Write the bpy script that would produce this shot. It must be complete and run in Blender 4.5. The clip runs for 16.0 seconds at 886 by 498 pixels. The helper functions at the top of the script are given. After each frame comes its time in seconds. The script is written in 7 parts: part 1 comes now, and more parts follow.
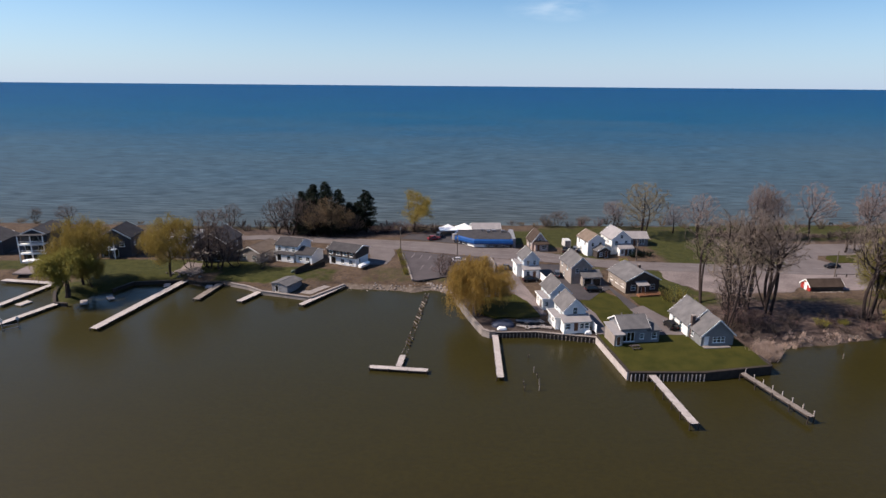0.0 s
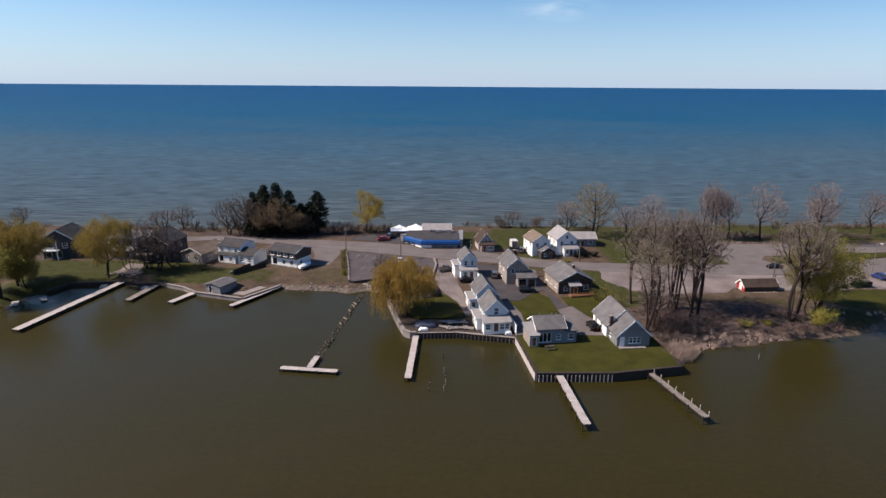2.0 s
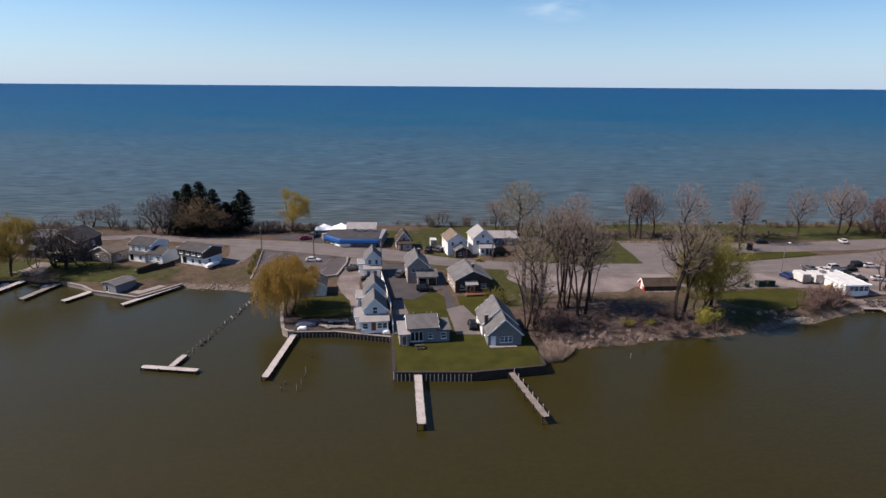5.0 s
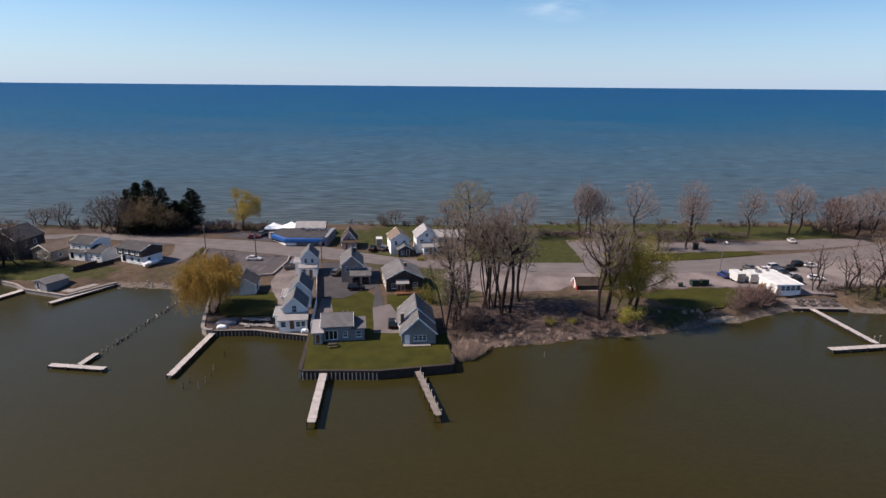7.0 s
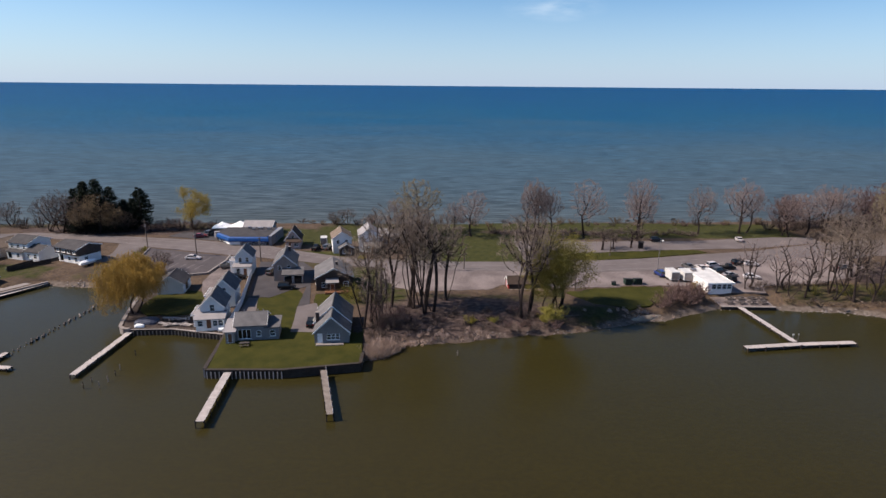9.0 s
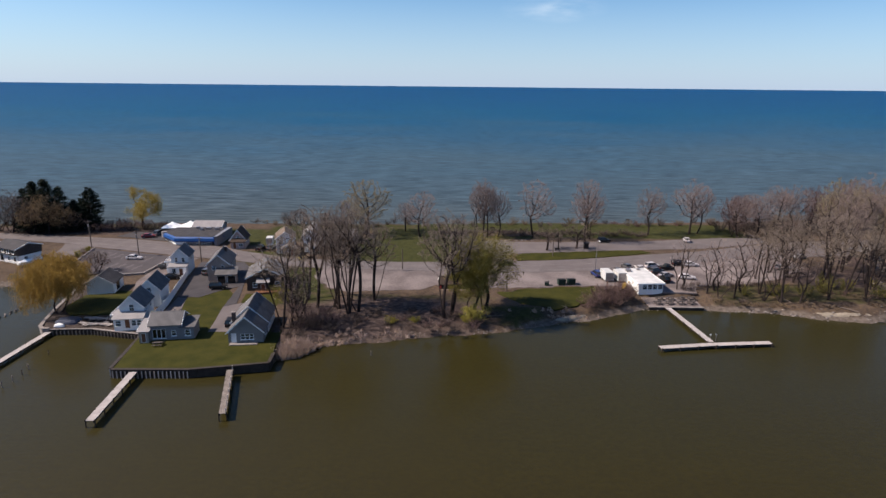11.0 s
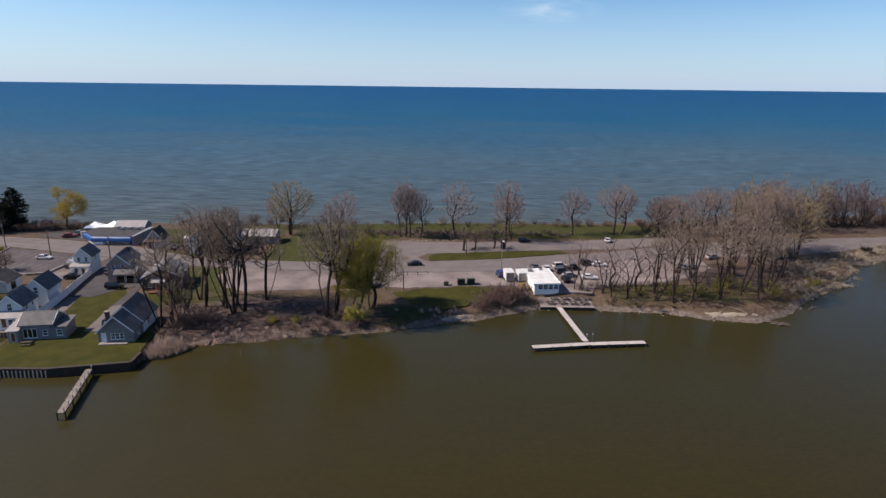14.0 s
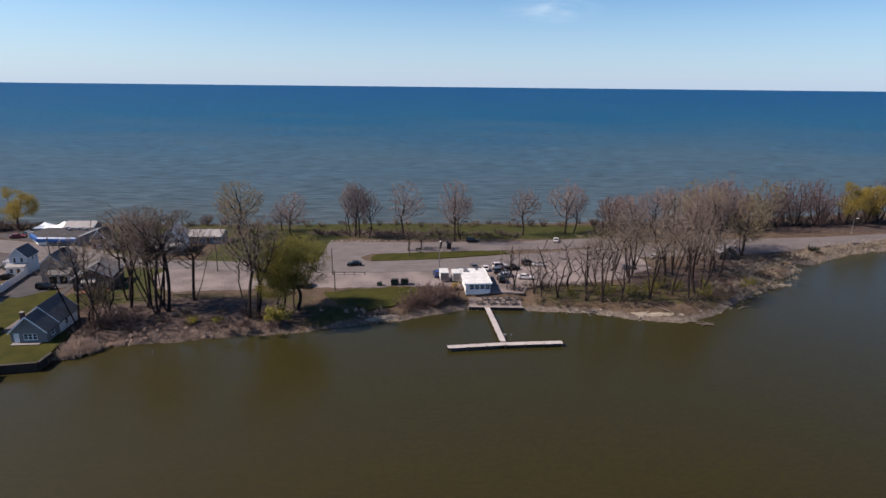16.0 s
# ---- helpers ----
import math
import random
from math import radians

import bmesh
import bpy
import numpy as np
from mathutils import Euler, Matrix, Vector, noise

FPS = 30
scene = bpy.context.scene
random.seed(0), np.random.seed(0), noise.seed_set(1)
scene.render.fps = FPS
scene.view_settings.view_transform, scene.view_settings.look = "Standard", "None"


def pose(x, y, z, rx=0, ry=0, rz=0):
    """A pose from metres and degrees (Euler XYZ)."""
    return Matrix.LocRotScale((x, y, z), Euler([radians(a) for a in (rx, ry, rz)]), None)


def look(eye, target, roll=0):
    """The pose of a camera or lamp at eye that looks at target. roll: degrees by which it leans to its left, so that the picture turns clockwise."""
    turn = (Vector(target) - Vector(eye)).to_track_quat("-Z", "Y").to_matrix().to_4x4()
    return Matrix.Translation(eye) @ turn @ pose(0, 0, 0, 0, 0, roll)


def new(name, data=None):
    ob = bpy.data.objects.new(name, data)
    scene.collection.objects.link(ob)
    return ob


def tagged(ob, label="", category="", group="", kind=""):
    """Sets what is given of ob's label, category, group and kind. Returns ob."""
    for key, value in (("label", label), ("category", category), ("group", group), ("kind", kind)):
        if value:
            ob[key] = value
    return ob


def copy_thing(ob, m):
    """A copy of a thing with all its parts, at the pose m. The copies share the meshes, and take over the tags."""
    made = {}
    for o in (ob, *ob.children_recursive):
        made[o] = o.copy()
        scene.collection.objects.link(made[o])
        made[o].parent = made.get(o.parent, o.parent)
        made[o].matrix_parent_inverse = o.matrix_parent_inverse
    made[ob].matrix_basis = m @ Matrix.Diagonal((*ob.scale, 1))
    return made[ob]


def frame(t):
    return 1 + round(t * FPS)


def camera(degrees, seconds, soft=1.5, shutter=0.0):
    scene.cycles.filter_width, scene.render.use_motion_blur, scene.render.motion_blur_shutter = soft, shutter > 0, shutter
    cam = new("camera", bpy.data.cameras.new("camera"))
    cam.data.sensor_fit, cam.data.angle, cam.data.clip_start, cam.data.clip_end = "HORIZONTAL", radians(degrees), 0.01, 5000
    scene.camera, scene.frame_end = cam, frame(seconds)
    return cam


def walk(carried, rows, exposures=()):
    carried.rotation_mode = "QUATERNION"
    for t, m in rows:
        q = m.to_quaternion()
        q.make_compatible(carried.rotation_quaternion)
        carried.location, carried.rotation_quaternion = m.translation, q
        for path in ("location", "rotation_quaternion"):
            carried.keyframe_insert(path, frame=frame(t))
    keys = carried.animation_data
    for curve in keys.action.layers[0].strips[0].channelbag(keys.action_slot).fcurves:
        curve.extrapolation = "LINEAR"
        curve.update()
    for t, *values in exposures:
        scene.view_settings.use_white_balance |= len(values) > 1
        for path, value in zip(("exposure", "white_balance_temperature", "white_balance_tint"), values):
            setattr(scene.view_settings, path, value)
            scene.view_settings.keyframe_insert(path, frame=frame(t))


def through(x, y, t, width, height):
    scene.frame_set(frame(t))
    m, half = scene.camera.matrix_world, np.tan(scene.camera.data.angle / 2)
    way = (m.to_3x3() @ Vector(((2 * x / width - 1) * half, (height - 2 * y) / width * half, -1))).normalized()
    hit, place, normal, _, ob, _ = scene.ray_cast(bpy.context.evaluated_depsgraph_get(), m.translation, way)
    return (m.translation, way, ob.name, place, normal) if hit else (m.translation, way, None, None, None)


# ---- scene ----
import collections

cam = camera(73.2, 16.0)
PATH = [
    (0, (-1.331, -0.919, 53.315), (-1.34, 1.008, 52.78), 0.5),
    (0.5, (3.046, -0.901, 53.363), (3.034, 1.026, 52.829), 0.5),
    (1, (7.413, -0.843, 53.418), (7.401, 1.085, 52.884), 0.5),
    (1.5, (11.782, -0.807, 53.457), (11.769, 1.12, 52.923), 0.4),
    (2, (16.096, -0.78, 53.471), (16.084, 1.147, 52.938), 0.4),
    (2.5, (20.455, -0.663, 53.456), (20.444, 1.264, 52.923), 0.4),
    (3, (24.91, -0.516, 53.414), (24.898, 1.411, 52.88), 0.4),
    (3.5, (29.429, -0.324, 53.354), (29.414, 1.603, 52.82), 0.4),
    (4, (33.879, -0.109, 53.279), (33.862, 1.819, 52.745), 0.4),
    (6.3, (53.738, 0.281, 53.018), (53.728, 2.208, 52.485), 0.4),
    (6.5, (55.477, 0.308, 53.01), (55.465, 2.235, 52.476), 0.4),
    (7, (59.873, 0.383, 52.972), (59.861, 2.311, 52.438), 0.5),
    (7.5, (64.262, 0.474, 52.896), (64.251, 2.402, 52.362), 0.5),
    (8, (68.534, 0.625, 52.827), (68.525, 2.552, 52.294), 0.5),
    (8.5, (72.772, 0.761, 52.773), (72.764, 2.688, 52.239), 0.5),
    (9, (77.006, 0.829, 52.767), (77.001, 2.757, 52.232), 0.5),
    (11.5, (98.573, 0.465, 53.001), (98.572, 2.393, 52.468), 0.6),
    (12, (102.838, 0.394, 53.043), (102.839, 2.321, 52.51), 0.6),
    (12.5, (107.1, 0.327, 53.104), (107.103, 2.254, 52.571), 0.6),
    (13, (111.361, 0.269, 53.152), (111.366, 2.197, 52.619), 0.7),
    (13.5, (115.666, 0.167, 53.213), (115.672, 2.095, 52.68), 0.7),
    (14, (120.046, 0.096, 53.272), (120.054, 2.024, 52.74), 0.7),
    (14.5, (124.481, 0.064, 53.331), (124.489, 1.992, 52.799), 0.6),
    (15, (128.903, 0.092, 53.38), (128.91, 2.02, 52.848), 0.6),
    (15.5, (133.397, 0.119, 53.432), (133.404, 2.047, 52.9), 0.6),
    (16, (137.951, 0.138, 53.487), (137.956, 2.066, 52.955), 0.6),
]
walk(cam, [(t, look(eye, target, roll)) for t, eye, target, roll in PATH])

DAY = bpy.data.worlds.new("sky")
scene.world = DAY
DAY.use_nodes = True
SUN_TO = Vector((-0.71, -0.05, 0.70)).normalized()


def build_sky():
    nt = DAY.node_tree
    bg = nt.nodes["Background"]
    sky = nt.nodes.new("ShaderNodeTexSky")
    sky.sky_type = 'NISHITA'
    sky.sun_disc = False
    sky.sun_elevation = math.asin(SUN_TO.z)
    sky.sun_rotation = math.atan2(SUN_TO.x, SUN_TO.y)
    sky.air_density, sky.dust_density, sky.ozone_density = 1.0, 0.35, 3.0
    co = nt.nodes.new("ShaderNodeTexCoord")
    no = nt.nodes.new("ShaderNodeTexNoise")
    no.inputs["Scale"].default_value, no.inputs["Detail"].default_value = 22.0, 6.0
    mp = nt.nodes.new("ShaderNodeMapping")
    mp.inputs["Scale"].default_value = (1.0, 1.0, 3.5)
    wisp = nt.nodes.new("ShaderNodeVectorMath")
    wisp.operation = 'SUBTRACT'
    wisp.inputs[1].default_value = (0.165, 0.980, 0.113)
    wide = nt.nodes.new("ShaderNodeVectorMath")
    wide.operation = 'MULTIPLY'
    wide.inputs[1].default_value = (13.0, 3.0, 48.0)
    far = nt.nodes.new("ShaderNodeVectorMath")
    far.operation = 'LENGTH'
    mask = nt.nodes.new("ShaderNodeMapRange")
    mask.inputs[1].default_value, mask.inputs[2].default_value = 1.1, 0.1
    mask.inputs[3].default_value, mask.inputs[4].default_value = 0.0, 0.4
    thin = nt.nodes.new("ShaderNodeMath")
    thin.operation = 'MULTIPLY'
    mx = nt.nodes.new("ShaderNodeMixRGB")
    mx.inputs[2].default_value = (9.6, 8.6, 7.9, 1)
    nt.links.new(co.outputs["Generated"], mp.inputs["Vector"])
    nt.links.new(mp.outputs[0], no.inputs["Vector"])
    nt.links.new(co.outputs["Generated"], wisp.inputs[0])
    nt.links.new(wisp.outputs[0], wide.inputs[0])
    nt.links.new(wide.outputs[0], far.inputs[0])
    nt.links.new(far.outputs["Value"], mask.inputs[0])
    nt.links.new(mask.outputs[0], thin.inputs[0])
    patchy = nt.nodes.new("ShaderNodeMapRange")
    patchy.inputs[1].default_value, patchy.inputs[2].default_value = 0.38, 0.68
    nt.links.new(no.outputs[0], patchy.inputs[0])
    nt.links.new(patchy.outputs[0], thin.inputs[1])
    nt.links.new(thin.outputs[0], mx.inputs[0])
    nt.links.new(sky.outputs[0], mx.inputs[1])
    tint = nt.nodes.new("ShaderNodeMixRGB")
    tint.blend_type = 'MULTIPLY'
    tint.inputs[0].default_value = 1.0
    tint.inputs[2].default_value = (0.85, 1.055, 1.27, 1)
    nt.links.new(mx.outputs[0], tint.inputs[1])
    up, low, haze = nt.nodes.new("ShaderNodeSeparateXYZ"), nt.nodes.new("ShaderNodeMapRange"), nt.nodes.new("ShaderNodeMixRGB")
    low.inputs[1].default_value, low.inputs[2].default_value = -0.02, 0.13
    low.inputs[3].default_value, low.inputs[4].default_value = 0.72, 0.0
    haze.inputs[2].default_value = (5.4, 6.5, 8.8, 1)
    nt.links.new(co.outputs["Generated"], up.inputs[0])
    nt.links.new(up.outputs[2], low.inputs[0])
    nt.links.new(low.outputs[0], haze.inputs[0])
    toward, turn, deep = nt.nodes.new("ShaderNodeVectorMath"), nt.nodes.new("ShaderNodeMapRange"), nt.nodes.new("ShaderNodeMixRGB")
    toward.operation = 'DOT_PRODUCT'
    toward.inputs[1].default_value = SUN_TO
    turn.inputs[1].default_value, turn.inputs[2].default_value = 0.35, -0.45
    deep.blend_type = 'MULTIPLY'
    deep.inputs[2].default_value = (0.82, 0.875, 0.92, 1)
    nt.links.new(co.outputs["Generated"], toward.inputs[0])
    nt.links.new(toward.outputs["Value"], turn.inputs[0])
    nt.links.new(turn.outputs[0], deep.inputs[0])
    nt.links.new(tint.outputs[0], deep.inputs[1])
    nt.links.new(deep.outputs[0], haze.inputs[1])
    nt.links.new(haze.outputs[0], bg.inputs[0])
    bg.inputs[1].default_value = 0.0625


build_sky()
lamp = bpy.data.lights.new("sun", 'SUN')
lamp.energy, lamp.angle, lamp.color = 5.0, radians(0.5), (1.0, 0.875, 0.745)
sun = new("sun", lamp)
sun.matrix_world = look(SUN_TO * 300, (0, 0, 0))
scene.view_settings.exposure = 0.80

# ---------------------------------------------------------------- materials


def principled(name):
    m = bpy.data.materials.new(name)
    m.use_nodes = True
    return m, m.node_tree, m.node_tree.nodes["Principled BSDF"]


def rgba(c):
    return (c[0], c[1], c[2], 1.0)


def mat(name, a, b, scale=3.0, rough=0.8, bump=0.2, fine=20.0, metal=0.0, spec=0.35, lines=0.0, axis='Z', vary=0.0, lo=0.35, hi=0.65, tone=(0.555, 0.505, 0.512)):
    """A surface of two colours mixed by noise at two scales, with relief; lines: period of boards in metres."""
    m, nt, p = principled(name)
    a, b = [u * v for u, v in zip(a, tone)], [u * v for u, v in zip(b, tone)]
    N, K = nt.nodes.new, nt.links.new
    co = N("ShaderNodeTexCoord")
    n1, n2 = N("ShaderNodeTexNoise"), N("ShaderNodeTexNoise")
    n1.inputs["Scale"].default_value, n1.inputs["Detail"].default_value = scale, 6
    n2.inputs["Scale"].default_value, n2.inputs["Detail"].default_value = fine, 4
    K(co.outputs["Object"], n1.inputs["Vector"]), K(co.outputs["Object"], n2.inputs["Vector"])
    ad = N("ShaderNodeMath")
    ad.operation = 'MULTIPLY_ADD'
    ad.inputs[1].default_value = 0.45
    K(n2.outputs[0], ad.inputs[0])
    sc = N("ShaderNodeMath")
    sc.operation = 'MULTIPLY'
    sc.inputs[1].default_value = 0.6
    K(n1.outputs[0], sc.inputs[0]), K(sc.outputs[0], ad.inputs[2])
    rp = N("ShaderNodeValToRGB")
    rp.color_ramp.elements[0].position, rp.color_ramp.elements[1].position = lo, hi
    rp.color_ramp.elements[0].color, rp.color_ramp.elements[1].color = rgba(a), rgba(b)
    K(ad.outputs[0], rp.inputs[0])
    out = rp.outputs[0]
    if vary:
        info = N("ShaderNodeObjectInfo")
        hs = N("ShaderNodeHueSaturation")
        mr = N("ShaderNodeMapRange")
        mr.inputs[3].default_value, mr.inputs[4].default_value = 1 - vary, 1 + vary
        K(info.outputs["Random"], mr.inputs[0]), K(mr.outputs[0], hs.inputs["Value"]), K(out, hs.inputs["Color"])
        out = hs.outputs[0]
    K(out, p.inputs["Base Color"])
    p.inputs["Roughness"].default_value, p.inputs["Metallic"].default_value = rough, metal
    p.inputs["Specular IOR Level"].default_value = spec
    height = n2.outputs[0]
    if lines:
        wv = N("ShaderNodeTexWave")
        wv.wave_type, wv.bands_direction, wv.wave_profile = 'BANDS', axis, 'SAW'
        wv.inputs["Scale"].default_value, wv.inputs["Distortion"].default_value = 0.314 / lines, 0.0
        K(co.outputs["Object"], wv.inputs["Vector"])
        mm = N("ShaderNodeMath")
        mm.operation = 'MULTIPLY_ADD'
        mm.inputs[1].default_value = 1.5
        K(wv.outputs["Fac"], mm.inputs[0]), K(n2.outputs[0], mm.inputs[2])
        height = mm.outputs[0]
    bp = N("ShaderNodeBump")
    bp.inputs["Strength"].default_value, bp.inputs["Distance"].default_value = bump, 0.05
    K(height, bp.inputs["Height"]), K(bp.outputs[0], p.inputs["Normal"])
    return m


def leaf_mat(name, a, b, through=0.35, vary=0.12):
    """Leaves and twigs: colour varies from piece to piece, with some light through them."""
    m, nt, p = principled(name)
    N, K = nt.nodes.new, nt.links.new
    a, b = [v * 0.745 for v in a], [v * 0.745 for v in b]
    geo, rp = N("ShaderNodeNewGeometry"), N("ShaderNodeValToRGB")
    rp.color_ramp.elements[0].color, rp.color_ramp.elements[1].color = rgba(a), rgba(b)
    K(geo.outputs["Random Per Island"], rp.inputs[0])
    info, hs, mr = N("ShaderNodeObjectInfo"), N("ShaderNodeHueSaturation"), N("ShaderNodeMapRange")
    mr.inputs[3].default_value, mr.inputs[4].default_value = 1 - vary, 1 + vary
    K(info.outputs["Random"], mr.inputs[0]), K(mr.outputs[0], hs.inputs["Value"]), K(rp.outputs[0], hs.inputs["Color"])
    K(hs.outputs[0], p.inputs["Base Color"])
    p.inputs["Roughness"].default_value, p.inputs["Specular IOR Level"].default_value = 0.7, 0.15
    if through:
        tr, ms = N("ShaderNodeBsdfTranslucent"), N("ShaderNodeMixShader")
        ms.inputs[0].default_value = through
        K(hs.outputs[0], tr.inputs[0]), K(p.outputs[0], ms.inputs[1]), K(tr.outputs[0], ms.inputs[2])
        K(ms.outputs[0], nt.nodes["Material Output"].inputs[0])
    return m


def water_mat(name, stops, near, wave, stretch, strength, rough, spec, patch, wave_shade, grain, chop=0.0):
    """Open water: bottom and depth tint plus reflected sky, put into the base colour over the distance (stops over near
    / y), cloudy patches, and wind ripples, their light and dark partly painted.
    """
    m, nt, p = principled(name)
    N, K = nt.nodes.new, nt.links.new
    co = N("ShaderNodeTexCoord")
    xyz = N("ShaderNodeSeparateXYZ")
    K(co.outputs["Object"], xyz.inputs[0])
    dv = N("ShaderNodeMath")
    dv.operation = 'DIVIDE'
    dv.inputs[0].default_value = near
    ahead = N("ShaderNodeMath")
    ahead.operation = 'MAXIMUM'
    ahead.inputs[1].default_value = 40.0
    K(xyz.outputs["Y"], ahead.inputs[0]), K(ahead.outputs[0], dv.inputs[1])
    pn, pm = N("ShaderNodeTexNoise"), N("ShaderNodeMapping")
    pm.inputs["Scale"].default_value = (patch, patch * 1.6, patch)
    pn.inputs["Scale"].default_value, pn.inputs["Detail"].default_value = 1.0, 5
    K(co.outputs["Object"], pm.inputs[0]), K(pm.outputs[0], pn.inputs["Vector"])
    ad = N("ShaderNodeMath")
    ad.operation = 'MULTIPLY_ADD'
    ad.inputs[1].default_value = 0.4
    sb = N("ShaderNodeMath")
    sb.operation = 'SUBTRACT'
    sb.inputs[1].default_value = 0.5
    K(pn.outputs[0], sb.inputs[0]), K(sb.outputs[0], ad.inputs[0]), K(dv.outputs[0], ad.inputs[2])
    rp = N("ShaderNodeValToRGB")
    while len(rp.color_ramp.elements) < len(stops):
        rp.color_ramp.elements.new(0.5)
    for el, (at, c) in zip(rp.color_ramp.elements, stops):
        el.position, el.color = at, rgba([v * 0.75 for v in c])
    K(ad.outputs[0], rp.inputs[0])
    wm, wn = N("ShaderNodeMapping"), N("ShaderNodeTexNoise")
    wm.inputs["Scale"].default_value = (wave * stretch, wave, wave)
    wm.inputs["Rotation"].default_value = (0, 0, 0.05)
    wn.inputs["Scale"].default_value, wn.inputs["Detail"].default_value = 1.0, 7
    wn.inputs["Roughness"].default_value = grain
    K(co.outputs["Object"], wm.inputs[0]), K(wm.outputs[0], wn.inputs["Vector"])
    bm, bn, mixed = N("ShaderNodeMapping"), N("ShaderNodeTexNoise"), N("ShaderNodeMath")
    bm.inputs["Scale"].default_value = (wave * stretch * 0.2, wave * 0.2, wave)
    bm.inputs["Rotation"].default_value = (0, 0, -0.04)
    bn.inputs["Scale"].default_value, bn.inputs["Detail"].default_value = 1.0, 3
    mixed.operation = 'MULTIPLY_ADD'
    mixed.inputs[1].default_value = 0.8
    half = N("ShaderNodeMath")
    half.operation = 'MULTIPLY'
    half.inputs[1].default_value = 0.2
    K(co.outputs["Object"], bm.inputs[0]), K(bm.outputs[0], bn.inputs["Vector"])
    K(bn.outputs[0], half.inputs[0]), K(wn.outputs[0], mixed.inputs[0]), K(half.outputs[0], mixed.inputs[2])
    # lit and shaded sides of the waves, painted by scaling the base colour
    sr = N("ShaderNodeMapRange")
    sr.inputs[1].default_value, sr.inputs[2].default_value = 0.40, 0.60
    sr.inputs[3].default_value, sr.inputs[4].default_value = 1 - wave_shade, 1 + wave_shade
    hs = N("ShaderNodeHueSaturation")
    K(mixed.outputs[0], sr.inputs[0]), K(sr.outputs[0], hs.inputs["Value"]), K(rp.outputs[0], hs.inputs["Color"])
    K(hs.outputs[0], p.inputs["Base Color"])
    p.inputs["Roughness"].default_value, p.inputs["IOR"].default_value = rough, 1.33
    p.inputs["Specular IOR Level"].default_value = spec
    bp = N("ShaderNodeBump")
    bp.inputs["Strength"].default_value, bp.inputs["Distance"].default_value = strength, 1.0
    K(wn.outputs[0], bp.inputs["Height"]), K(bp.outputs[0], p.inputs["Normal"])
    # small wavelets too fine to be told apart: a wide lobe of sun and sky glint
    gl, ms = N("ShaderNodeBsdfGlossy"), N("ShaderNodeMixShader")
    gl.inputs["Roughness"].default_value = 0.45
    gl.inputs["Color"].default_value = (1.0, 0.92, 0.78, 1)
    ms.inputs[0].default_value = chop
    K(p.outputs[0], ms.inputs[1]), K(gl.outputs[0], ms.inputs[2])
    K(ms.outputs[0], nt.nodes["Material Output"].inputs[0])
    return m


def glass_mat():
    m, nt, p = principled("window_glass")
    p.inputs["Base Color"].default_value = (0.25, 0.3, 0.33, 1)
    p.inputs["Roughness"].default_value, p.inputs["IOR"].default_value = 0.04, 1.45
    p.inputs["Transmission Weight"].default_value = 0.7
    return m


def ground_mat():
    m, nt, p = principled("ground_soil")
    N, K = nt.nodes.new, nt.links.new
    co = N("ShaderNodeTexCoord")

    def ramp(scale, a, b, lo=0.35, hi=0.65, detail=7):
        n, r = N("ShaderNodeTexNoise"), N("ShaderNodeValToRGB")
        a, b = [v if v in (0, 1) else v * 0.69 for v in a], [v if v in (0, 1) else v * 0.69 for v in b]
        n.inputs["Scale"].default_value, n.inputs["Detail"].default_value = scale, detail
        n.inputs["Roughness"].default_value = 0.65
        r.color_ramp.elements[0].position, r.color_ramp.elements[1].position = lo, hi
        r.color_ramp.elements[0].color, r.color_ramp.elements[1].color = rgba(a), rgba(b)
        K(co.outputs["Object"], n.inputs["Vector"]), K(n.outputs[0], r.inputs[0])
        return n.outputs[0], r.outputs[0]

    def blend(fac, a, b):
        x = N("ShaderNodeMixRGB")
        K(fac, x.inputs[0]), K(a, x.inputs[1]), K(b, x.inputs[2])
        return x.outputs[0]

    def edge(attr, noisy):
        at, sm, rm = N("ShaderNodeAttribute"), N("ShaderNodeMath"), N("ShaderNodeMapRange")
        at.attribute_name = attr
        sm.operation = 'ADD'
        K(at.outputs["Fac"], sm.inputs[0]), K(noisy, sm.inputs[1])
        rm.inputs[1].default_value, rm.inputs[2].default_value = 0.85, 1.15
        K(sm.outputs[0], rm.inputs[0])
        return rm.outputs[0]
    n1, litter = ramp(0.35, (0.040, 0.029, 0.024), (0.112, 0.082, 0.069))
    n2, grass = ramp(0.5, (0.031, 0.036, 0.010), (0.066, 0.064, 0.020))
    n3, sand = ramp(0.8, (0.092, 0.072, 0.061), (0.195, 0.156, 0.133))
    n4, dead = ramp(0.25, (0.086, 0.057, 0.037), (0.148, 0.101, 0.067))
    n5, brush = ramp(1.6, (0, 0, 0), (1, 1, 1), 0.4, 0.6)
    c = blend(brush, litter, dead)
    c = blend(edge("grass", n1), c, grass)
    n6, floor_dark = ramp(0.9, (0.034, 0.024, 0.021), (0.130, 0.093, 0.083))
    c = blend(edge("wood", n4), c, floor_dark)
    c = blend(edge("shore", n2), c, sand)
    K(c, p.inputs["Base Color"])
    p.inputs["Roughness"].default_value, p.inputs["Specular IOR Level"].default_value = 0.95, 0.1
    bn, bp = N("ShaderNodeTexNoise"), N("ShaderNodeBump")
    bn.inputs["Scale"].default_value, bn.inputs["Detail"].default_value = 1.8, 8
    bp.inputs["Strength"].default_value, bp.inputs["Distance"].default_value = 0.7, 0.25
    K(co.outputs["Object"], bn.inputs["Vector"]), K(bn.outputs[0], bp.inputs["Height"]), K(bp.outputs[0], p.inputs["Normal"])
    return m


